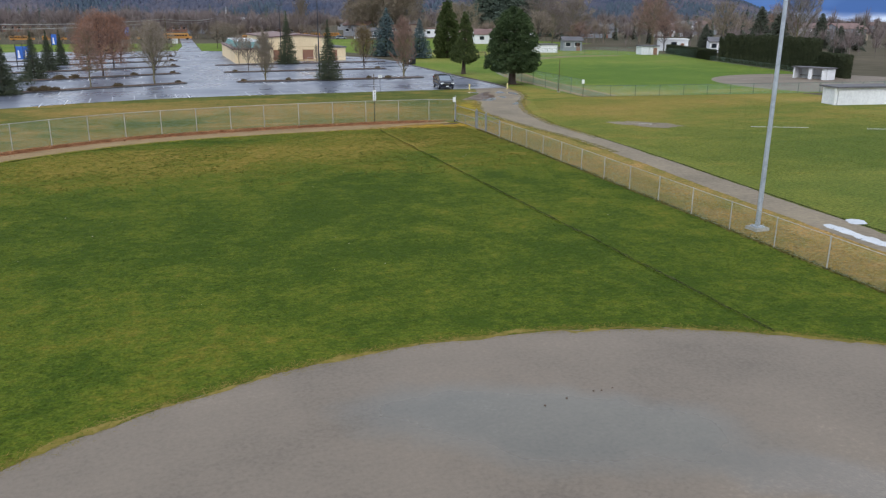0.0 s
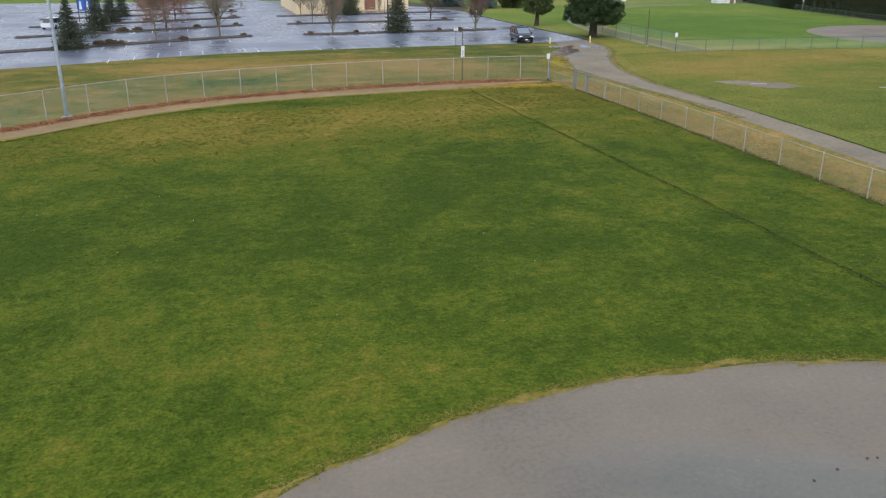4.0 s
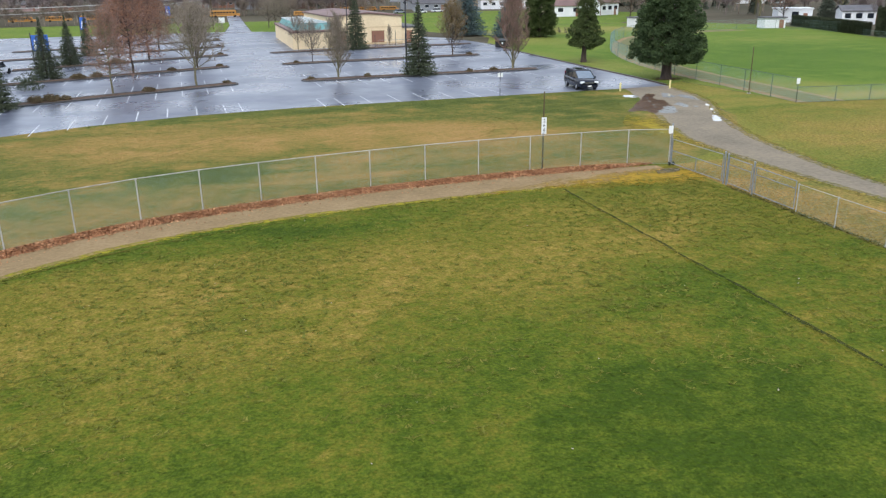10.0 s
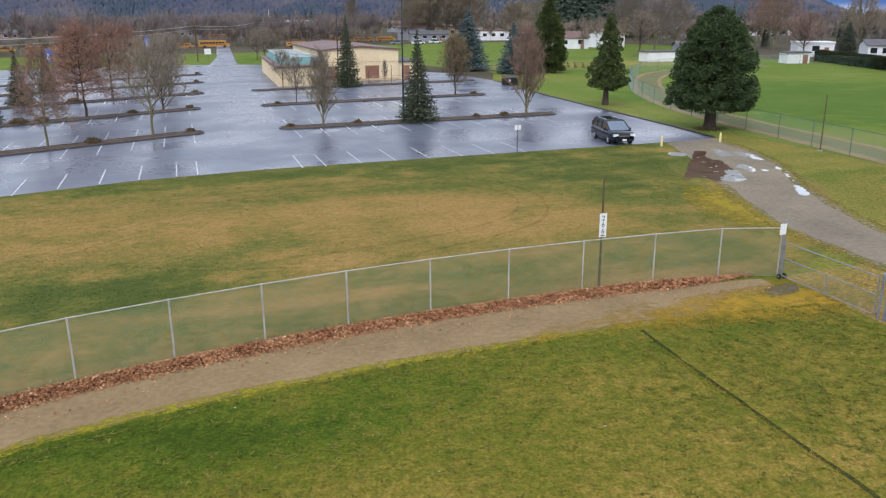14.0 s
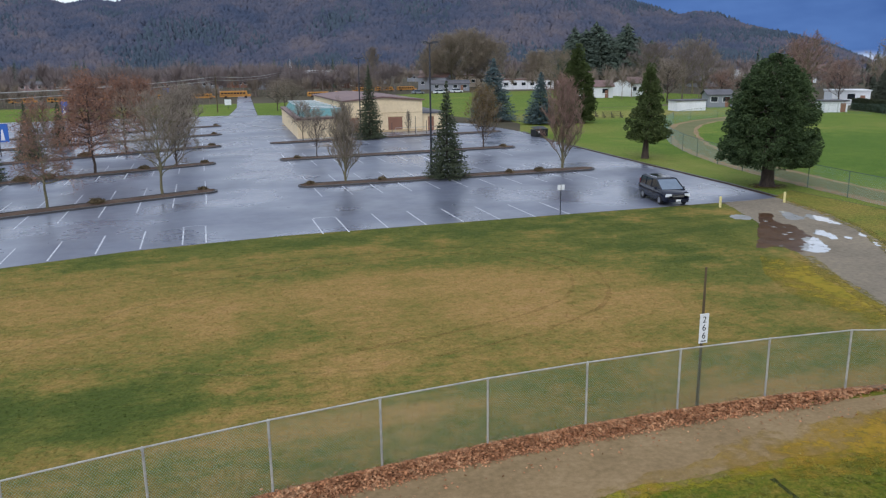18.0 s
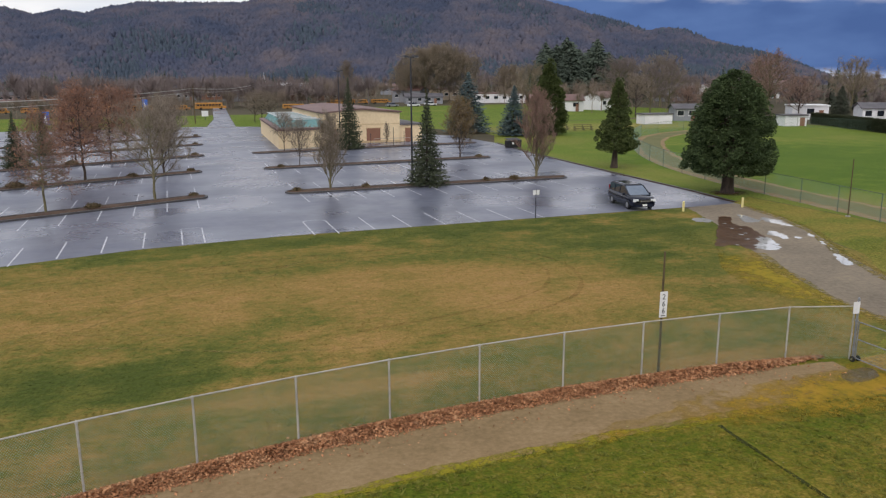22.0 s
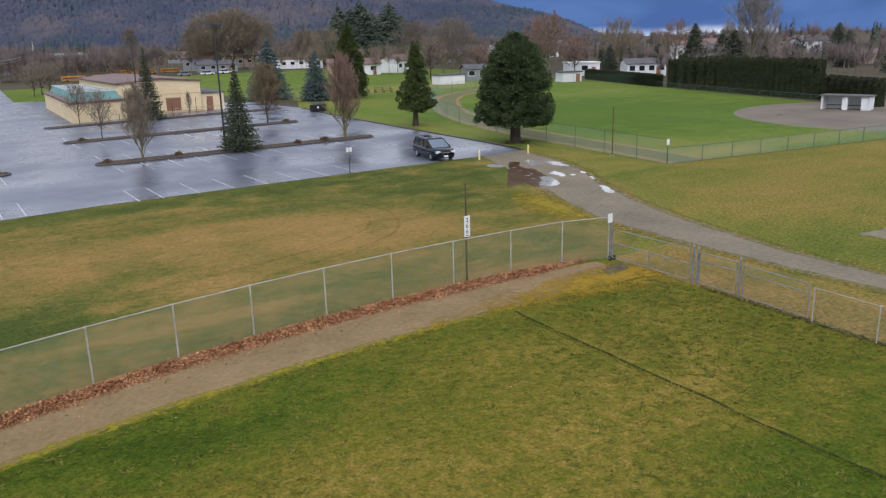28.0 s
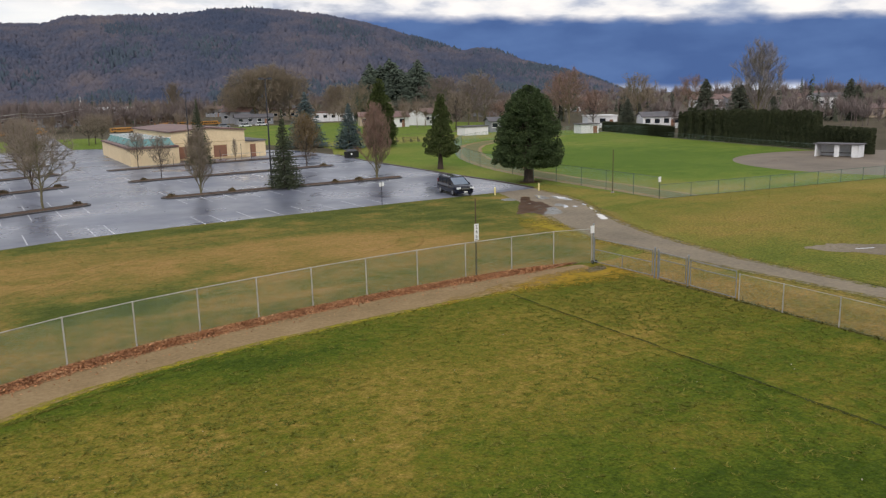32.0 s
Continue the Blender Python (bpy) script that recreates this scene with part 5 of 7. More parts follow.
def conifer_mesh(seed, mat, height=8.0, base_r=1.5, bottom=0.06, droop=0.25, layers=26, power=0.9, size=0.2, dens=1.0, bulge=0.0, hole=0.0, loose=0.8):
    """A crown of many drooping sprays of needles in whorls."""
    r = np.random.default_rng(seed)
    cs, ds = [], []
    for i in range(layers):
        u = i / (layers - 1)
        zz = height * (bottom + (1 - bottom) * u)
        step = height * (1 - bottom) / layers
        rad = base_r * ((1 - u) ** power) * (1 + bulge * math.sin(math.pi * min(1, u * 1.6))) + 0.05
        arms = max(5, int((9 + 12 * (1 - u)) * dens))
        for k in range(arms):
            a = 2 * math.pi * (k + r.uniform(-0.45, 0.45)) / arms + i * 1.7
            reach = rad * r.uniform(0.62, 1.16)
            jit = r.uniform(-loose, loose) * step
            steps = max(2, int(reach / (size * 0.85)))
            for s in range(steps):
                q = (s + r.uniform(0.2, 0.9)) / steps
                if q < 0.25 and reach > 0.8:
                    continue
                if r.uniform() < hole:
                    continue
                rr = reach * q
                cs.append((rr * math.cos(a) + r.normal(0, 0.05), rr * math.sin(a) + r.normal(0, 0.05), zz + jit - droop * reach * (q ** 1.3) + 0.16 * reach * q ** 4 + r.normal(0, 0.05)))
                ds.append((math.cos(a), math.sin(a), -0.25 - droop * q))
    c, d = np.array(cs), np.array(ds)
    d += r.normal(0, 0.28, d.shape)
    d /= np.linalg.norm(d, axis=1)[:, None]
    w = np.cross(d, np.array([[0, 0, 1.0]]) + r.normal(0, 0.45, d.shape))
    w /= np.linalg.norm(w, axis=1)[:, None] + 1e-9
    up = np.cross(w, d)
    s = size * r.uniform(0.7, 1.35, (len(c), 1))
    v = np.stack([c - d * s * 0.9, c + w * s * 0.62 - up * s * 0.14, c + d * s * 1.25, c - w * s * 0.62 - up * s * 0.14, c + up * s * 0.26], 1).reshape(-1, 3)
    k = np.arange(len(c))[:, None] * 5
    f = np.concatenate([k + np.array([[0, 1, 4]]), k + np.array([[1, 2, 4]]), k + np.array([[2, 3, 4]]), k + np.array([[3, 0, 4]])], 0)
    return arrays("crown", v, f, mat)


CONIFERS = {}


def conifer(x, y, height, kind="spruce", seed=1, width=1.0, label="", z=0.0, rz=0.0, name="spruce_tree"):
    key = (kind, seed)
    if key not in CONIFERS:
        if kind == "spruce":
            CONIFERS[key] = (conifer_mesh(seed, M_NEEDLE, base_r=2.6, bottom=0.04, droop=0.2, layers=27, power=1.05, size=0.105, hole=0.05, dens=1.9, loose=0.34), 0.0)
        elif kind == "blue":
            CONIFERS[key] = (conifer_mesh(seed, M_BLUENEEDLE, base_r=2.4, bottom=0.05, droop=0.15, layers=27, power=0.85, size=0.125, dens=1.8, loose=0.36), 0.0)
        elif kind == "dark":
            CONIFERS[key] = (conifer_mesh(seed, M_DARKCON, base_r=1.7, bottom=0.08, droop=0.3, layers=36, power=0.5, size=0.16, dens=1.4, hole=0.06, bulge=0.2), 0.0)
        elif kind == "hazy":
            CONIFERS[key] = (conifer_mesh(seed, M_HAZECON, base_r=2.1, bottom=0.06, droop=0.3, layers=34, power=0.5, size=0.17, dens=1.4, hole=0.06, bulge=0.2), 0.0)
        bare = Builder().tube((0, 0, 0), (0, 0, 4), 0.16, 0.11, n=8).tube((0, 0, 4), (0, 0, 7.8), 0.11, 0.02, n=6)
        CONIFERS[key] = (CONIFERS[key][0], bare.mesh("trunk", M_BARK, True))
    crown, trunk = CONIFERS[key]
    t = thing(name, pose(x, y, z, 0, 0, rz) @ Matrix.Diagonal((width * height / 8, width * height / 8, height / 8, 1)), label, "tree", "conifers")
    part("trunk", trunk, M_BARK, t)
    part("crown", crown, M_NEEDLE, t)
    return t


# evergreens built of clumps of sprays on an uneven shell
def clump_evergreen(name, x, y, profile, trunk, limbs, mat, label, seed, clumps, per, spray, clump_r, lean=0.0, lump=0.14, droop=-0.15):
    """profile: (height, half width) from the lowest sprays to the tip; trunk: radius at the foot and at the crown's foot."""
    r = np.random.default_rng(seed)
    z0, z1 = profile[0][0], profile[-1][0]
    t = thing(name, pose(x, y, 0, 0, lean, 0), label, "tree", "conifers")
    r0, r1 = trunk
    tr = Builder()
    tr.tube((0, 0, -0.05), (0, 0, 0.22 * z0 + 0.1), r0, r0 * 0.8, n=14, caps=False).tube((0, 0, 0.22 * z0 + 0.1), (0, 0, z0), r0 * 0.8, r1, n=14, caps=False)
    tr.tube((0, 0, z0), (0, 0, z0 + (z1 - z0) * 0.55), r1, r1 * 0.45, n=10, caps=False).tube((0, 0, z0 + (z1 - z0) * 0.55), (0, 0, z1 - 0.2), r1 * 0.45, 0.03, n=8, caps=False)
    part("trunk", tr, M_BARK, t, smooth=True)
    hs, ws = [p[0] for p in profile], [p[1] for p in profile]
    for k in range(limbs):
        z = z0 * 0.8 + (z1 - z0) * 0.72 * k / limbs
        a = k * 2.4 + 0.5
        ln = 0.72 * float(np.interp(z + 0.6, hs, ws))
        part("limb", Builder().tube((0, 0, z), (ln * 0.6 * math.cos(a), ln * 0.6 * math.sin(a), z + 0.5), r1 * 0.34, r1 * 0.2, n=6).tube((ln * 0.6 * math.cos(a), ln * 0.6 * math.sin(a), z + 0.5), (ln * math.cos(a), ln * math.sin(a), z + 0.45), r1 * 0.2, 0.03, n=5), M_BARK, t)
    cl, rad = [], []
    while len(cl) < clumps:
        zz = z0 + (z1 - z0) * r.uniform()
        w = float(np.interp(zz, hs, ws))
        if r.uniform() > (w + 0.25) / (max(ws) + 0.25):
            continue
        a = r.uniform(0, 2 * math.pi)
        ca, sa = math.cos(a), math.sin(a)
        w *= 1 + lump * (noise.noise((ca * 1.7 + seed, sa * 1.7, zz * 0.6)) + 0.7 * noise.noise((ca * 4, sa * 4 + seed, zz * 1.5)))
        q = 1 - 0.62 * r.uniform() ** 1.5
        cl.append((w * q * ca, w * q * sa, zz - 0.1 * w * q))
        rad.append(clump_r * r.uniform(0.6, 1.25))
    cl, rad = np.array(cl), np.array(rad)
    c = np.repeat(cl, per, 0)
    rr = np.repeat(rad, per)[:, None]
    off = r.normal(0, 1, c.shape)
    off /= np.linalg.norm(off, axis=1)[:, None]
    off[:, 2] *= 0.7
    c = c + off * rr
    n = len(c)
    outw = c.copy()
    outw[:, 2] = 0
    outw /= np.linalg.norm(outw, axis=1)[:, None] + 1e-6
    d = outw * 0.7 + off * 0.7 + np.array([[0, 0, droop]]) + r.normal(0, 0.3, c.shape)
    d /= np.linalg.norm(d, axis=1)[:, None]
    w = np.cross(d, r.normal(0, 1, c.shape))
    w /= np.linalg.norm(w, axis=1)[:, None] + 1e-9
    sz = spray * r.uniform(0.6, 1.4, (n, 1))
    v = np.stack([c - d * sz, c + w * sz * 0.5, c + d * sz * 1.2, c - w * sz * 0.5], 1).reshape(-1, 3)
    part("crown", arrays("crown", v, np.arange(4 * n).reshape(n, 4), mat), mat, t)
    return t


M_NEEDLELITTER = ragged(material("needle_litter", [(0.34, lin(74, 56, 40)), (0.6, lin(108, 84, 58))], scales=(0.8, 7.0), rough=0.95, bump=0.6, spec=0.1), 1.8, 0.12, 0.4, 0.9, (48.2, 95.2, 1.7, 1.4))
sheet("needle_litter", wobble(rounded([(46.7, 95.2), (47.4, 96.4), (48.6, 96.7), (49.8, 96.1), (50.0, 95.0), (49.2, 94.0), (48.0, 93.8), (47.0, 94.3)]), 0.3, 0.12, 23, True), 0.022, M_NEEDLELITTER, "brown fallen needles round the foot of the evergreen", "litter", kind="")
clump_evergreen("broad_evergreen", 48.2, 95.3, [(1.8, 2.1), (2.3, 3.15), (3.1, 3.5), (4.0, 3.35), (5.0, 3.15), (6.5, 2.85), (7.8, 2.25), (8.8, 1.55), (9.5, 0.8), (9.85, 0.15)], (0.62, 0.44), 26, M_REDWOOD, "big dense dark green evergreen with flared trunk", 77, 900, 95, 0.084, 0.42)
clump_evergreen("cedar_tree", 49.3, 114.6, [(1.9, 1.3), (2.6, 2.1), (3.4, 1.95), (4.5, 1.5), (5.8, 1.15), (7.2, 0.75), (8.3, 0.35), (9.1, 0.06)], (0.42, 0.24), 22, M_CEDAR, "tapering green cedar with a bare lower trunk on the park lawn", 3, 330, 80, 0.085, 0.33, lean=1.5, lump=0.3, droop=-0.35)
clump_evergreen("cedar_tree", 65.0, 161.0, [(0.4, 2.3), (1.5, 2.9), (3.5, 2.8), (6.0, 2.35), (8.5, 1.7), (10.5, 0.95), (11.8, 0.3), (12.3, 0.05)], (0.4, 0.34), 12, M_CEDAR, "tall dense green cedar", 9, 520, 90, 0.12, 0.44, lump=0.18, droop=0.2)
conifer(26.5, 108.3, 7.9, "spruce", 5, 0.76, "dark green spruce in the planting bed", z=0.1)
conifer(28.0, 146.9, 9.2, "spruce", 6, 0.70, "tall narrow spruce beside the hall", z=0.1)
conifer(54.4, 171, 10.2, "blue", 7, 1.35, "blue-grey spruce behind the car park", name="blue_spruce")
conifer(58.6, 161, 8.0, "blue", 8, 1.2, "smaller blue-grey spruce behind the car park", name="blue_spruce")
conifer(-11.8, 97.6, 5.9, "spruce", 10, 0.98, "dark spruce at the end of the planting bed", z=0.1)
conifer(-11.1, 120.8, 6.2, "spruce", 10, 0.9, "dark spruce in the planting bed", z=0.1, rz=50)
conifer(-10.6, 137.2, 6.0, "spruce", 6, 0.85, "dark spruce in the planting bed", z=0.1, rz=90)
conifer(-9.9, 152.8, 5.8, "spruce", 5, 0.75, "narrow spruce in the planting bed", z=0.1, rz=130)

bare_tree(17.9, 108.6, 7.2, "column", 11, 0.98, M_TWIG, M_PALEBARK, label="bare vase-shaped tree with many upright stems in the planting bed", z=0.1)
bare_tree(3.8, 107.4, 8.2, "round", 12, 1.0, M_TWIG, M_PALEBARK, label="bare spreading tree with mossy trunk in the planting bed", z=0.1)
bare_tree(-3.5, 103.9, 7.8, "oak", 13, 0.85, M_REDTWIG, M_PALEBARK, leaf=M_RUST, leaf_n=300, label="young oak holding a few rusty leaves", z=0.1, name="oak_tree")
bare_tree(-2.6, 122.6, 9.8, "oak", 14, 0.95, M_REDTWIG, M_BARK, leaf=M_RUST, leaf_n=850, label="oak still covered in rusty brown leaves", z=0.1, name="oak_tree")
bare_tree(-1.4, 140.6, 9.2, "oak", 15, 0.95, M_REDTWIG, M_BARK, leaf=M_RUST, leaf_n=850, label="oak with reddish-brown winter leaves", z=0.1, name="oak_tree")
bare_tree(-0.4, 158.2, 9.0, "oak", 14, 0.95, M_REDTWIG, M_BARK, leaf=M_RUST, leaf_n=850, label="oak with rusty leaves at the far beds", z=0.1, name="oak_tree", rz=80)
bare_tree(-5.0, 139.2, 8.6, "oak", 15, 0.9, M_REDTWIG, M_BARK, leaf=M_RUST, leaf_n=850, label="rusty-leaved oak in the planting bed", z=0.1, name="oak_tree", rz=120)
bare_tree(4.4, 125.7, 8.0, "column", 16, 0.95, label="bare upright tree in the planting bed", z=0.1)
bare_tree(4.9, 143.5, 8.0, "round", 12, 0.8, label="bare tree in the planting bed", z=0.1, rz=60)
bare_tree(5.2, 160.8, 7.6, "vase", 16, 0.8, label="bare upright tree in the planting bed", z=0.1, rz=100)
bare_tree(18.3, 127.7, 5.6, "round", 17, 0.7, label="small bare tree in the planting bed", z=0.1)
bare_tree(19.2, 146.4, 5.6, "round", 17, 0.75, label="small bare tree before the hall", z=0.1, rz=90)
bare_tree(37.9, 109.8, 9.0, "column", 18, 0.98, M_REDTWIG, M_PALEBARK, label="bare upright tree with dense reddish twigs", z=0.1)
bare_tree(37.6, 129.8, 7.4, "vase", 19, 0.85, M_TWIG, M_BARK, leaf=M_OLIVELEAF, leaf_n=1600, label="tree with olive-brown withered leaves", z=0.1)
bare_tree(33.8, 149.0, 3.6, "vase", 16, 0.5, label="thin bare sapling by the hall", z=0.1)
for x0, y0, h, s in ((23.2, 222, 7, 12), (25.4, 228, 7.5, 13), (27.6, 233, 7, 12)):
    bare_tree(x0, y0, h, "round", 12, 1.0, label="bare dark street tree on the verge", rz=s * 30)


# bushes on the islands and beds
def bush(x, y, r, h, mat, seed, label, z=0.1):
    n = np.random.default_rng(seed)
    u = n.normal(0, 1, (150, 3))
    u /= np.linalg.norm(u, axis=1)[:, None]
    u[:, 2] = np.abs(u[:, 2])
    spots = u * np.array([[r * 0.6, r * 0.6, h * 0.6]]) * n.uniform(0.4, 1, (150, 1))
    v, f = leaves_at(n, spots, 0.06, 14, 0.08)
    solid("shrub", arrays("shrub", v, f, mat), mat, label, "shrub", "island shrubs", m=pose(x, y, z))


M_SHRUB = material("brown_shrub", [(0.32, lin(70, 62, 44)), (0.6, lin(112, 96, 70))], scales=(0.6, 4.0), rough=0.9, vary=0.3, island=True)
for k, (x0, y0, r, h) in enumerate([(-0.5, 105.0, 0.9, 0.6), (6.7, 108.6, 0.5, 0.35), (-7.2, 101.8, 0.8, 0.5), (15.0, 108.5, 0.6, 0.35), (21.0, 108.7, 0.5, 0.45), (35.3, 109.1, 0.7, 0.5), (32.4, 108.9, 0.5, 0.4), (1.5, 124.3, 0.8, 0.45), (7.0, 127.1, 0.6, 0.4), (16.2, 127.5, 0.6, 0.35), (8.0, 145.2, 0.6, 0.4), (8.6, 162.7, 0.5, 0.4), (9.2, 179.9, 0.5, 0.4), (40, 129.8, 0.6, 0.35), (-9.4, 100.9, 1.3, 0.9), (-8.2, 101.4, 1.4, 0.9), (-8.0, 119.7, 1.5, 0.9), (-6.2, 120.6, 1.2, 0.8), (-5.4, 138.7, 1.4, 0.8)]):
    bush(x0, y0, r, h, M_SHRUB, 200 + k, "low clipped winter shrub in the bark mulch")
for k, (x0, y0) in enumerate([(-11.6, 111.8)]):
    bush(x0, y0, 2.6, 2.5, M_NEEDLE, 260 + k, "rounded dark evergreen shrub")


# ---- minivan ----
def minivan():
    t = thing("minivan", pose(37.3, 92.5, 0.012, 0, 0, 171) @ Matrix.Diagonal((0.93, 0.93, 0.93, 1)), "dark navy minivan parked on the wet asphalt", "van")
    # x to the right, y forward, 5.1 long; cross-sections from tail to nose: y, half width, sill, waist
    rows = [(-2.55, 0.86, 0.46, 1.02), (-2.48, 0.95, 0.34, 1.10), (-1.7, 0.99, 0.28, 1.09), (-0.4, 1.0, 0.26, 1.07), (0.9, 1.0, 0.26, 1.06), (1.45, 0.99, 0.28, 1.07), (2.05, 0.95, 0.28, 1.00), (2.40, 0.88, 0.30, 0.90), (2.54, 0.74, 0.34, 0.74)]
    rows = smooth_line(rows, 3)
    v, f = [], []
    for y, w, lo, hi in rows:
        mid = (lo + hi) / 2
        sec = [(-w * 0.92, lo), (-w, lo + 0.1), (-w * 1.0, mid), (-w * 0.97, hi - 0.06), (-w * 0.90, hi), (w * 0.90, hi), (w * 0.97, hi - 0.06), (w, mid), (w, lo + 0.1), (w * 0.92, lo)]
        v += [(x, y, z) for x, z in sec]
    n = 10
    for i in range(len(rows) - 1):
        for k in range(n):
            f.append((i * n + k, i * n + (k + 1) % n, (i + 1) * n + (k + 1) % n, (i + 1) * n + k))
    f += [tuple(range(n)), tuple(range(len(v) - 1, len(v) - n - 1, -1))]
    body = Builder()
    body.add(v, f)
    part("body", body, M_NAVY, t, smooth=True)
    # cabin: glass band and roof
    cab = [(-2.46, 0.90, 1.06), (-2.28, 0.78, 1.64), (0.34, 0.78, 1.68), (1.62, 0.88, 1.03)]
    cv = []
    for y, w, z in cab:
        cv += [(-w, y, z), (w, y, z)]
    gl = Builder()
    gl.add(cv, [(0, 1, 3, 2), (4, 5, 7, 6), (0, 2, 4, 6), (1, 7, 5, 3), (2, 3, 5, 4), (0, 6, 7, 1)])
    part("glasshouse", gl, M_GLASS, t, "dark tinted side windows")
    ws = Builder()
    ws.add([(-0.71, 0.42, 1.652), (0.71, 0.42, 1.652), (0.80, 1.54, 1.086), (-0.80, 1.54, 1.086)], [(3, 2, 1, 0)])
    part("windscreen", ws, M_SCREEN, t, "windscreen coloured pale for the mirrored sky")
    rf = Builder()
    rf.add([(-0.785, -2.30, 1.63), (0.785, -2.30, 1.63), (0.785, 0.37, 1.68), (-0.785, 0.37, 1.68), (-0.68, -2.16, 1.74), (0.68, -2.16, 1.74), (0.68, 0.16, 1.765), (-0.68, 0.16, 1.765)], [(4, 5, 6, 7), (0, 1, 5, 4), (1, 2, 6, 5), (2, 3, 7, 6), (3, 0, 4, 7)])
    part("roof", rf, M_NAVY, t)
    for s in (-1, 1):
        for y0, y1 in ((0.62, 1.46), (-0.28, -0.24), (-1.32, -1.24), (-2.34, -2.2)):
            p = Builder()
            w0 = 0.905
            if y1 > 1:
                p.tube((s * 0.775, 0.34, 1.68), (s * 0.88, 1.62, 1.04), 0.04, n=6)
            else:
                p.tube((s * 0.785, (y0 + y1) / 2, 1.65), (s * 0.91, (y0 + y1) / 2, 1.05), 0.035, n=6)
            part("pillar", p, M_NAVY, t)
        part("roof_rail", Builder().tube((s * 0.58, -1.9, 1.75), (s * 0.58, 0.1, 1.77), 0.025, n=6), M_CHROME, t)
        part("wing_mirror", Builder().box(s * 1.06, 0.98, 1.02, 0.2, 0.12, 0.16, taper=0.15), M_NAVY, t)
        hb = Builder().box(s * 0.69, 2.44, 0.69, 0.42, 0.2, 0.2, taper=0.14)
        part("headlight", hb, M_LAMP, t, "pale headlight")
        part("tail_light", Builder().box(s * 0.82, -2.46, 0.95, 0.14, 0.1, 0.45), plain("tail_light_red", lin(150, 24, 22), 0.2), t)
        for y in (-1.55, 1.52):
            wh = part("wheel", Builder().tube((s * 0.78, y, 0.33), (s * 1.0, y, 0.33), 0.30, n=20), M_TYRE, t)
            tor = Builder().tube((s * 0.80, y, 0.33), (s * 0.99, y, 0.33), 0.335, n=24)
            part("tyre", tor, M_TYRE, wh)
            part("rim", Builder().tube((s * 0.99, y, 0.33), (s * 1.012, y, 0.33), 0.22, 0.19, n=10), M_RIM, wh)
        part("door_seam", Builder().box(s * 1.0, 0.55, 0.32, 0.012, 0.02, 0.68), M_BLACK, t)
        part("door_handle", Builder().box(s * 1.005, 0.35, 0.86, 0.03, 0.2, 0.04), M_CHROME, t)
    part("grille", Builder().box(0, 2.50, 0.62, 0.86, 0.1, 0.24), M_BLACK, t)
    part("grille_bar", Builder().box(0, 2.56, 0.71, 0.84, 0.02, 0.05), M_CHROME, t)
    part("bumper", Builder().box(0, 2.42, 0.30, 1.5, 0.34, 0.2, taper=0.06), M_NAVY, t)
    part("number_plate", Builder().box(0, 2.60, 0.36, 0.36, 0.02, 0.14), M_WHITE, t, "white plate with a plain bar")


minivan()


# ---- bollards and small signs ----
for x0, y0 in ((39.3, 88.9), (44.4, 88.9)):
    t = thing("bollard", pose(x0, y0, 0, 0, 0, 20), "short faded yellow timber bollard with a chamfered top", "bollard", "lane bollards")
    part("post", Builder().box(0, 0, 0, 0.115, 0.115, 0.68), M_YELLOW, t)
    part("cap", Builder().box(0, 0, 0.68, 0.115, 0.115, 0.07, taper=0.6), M_YELLOW, t)
t = thing("parking_sign", pose(28.4, 90.3, 0), "small white sign pair on a thin steel post at the kerb", "sign")
part("post", Builder().tube((0, 0, 0), (0, 0, 1.95), 0.03, n=6), M_DARKPOLE, t)
for s in (-0.13, 0.13):
    part("board", Builder().box(s, -0.035, 1.58, 0.22, 0.015, 0.34), M_WHITE, t)


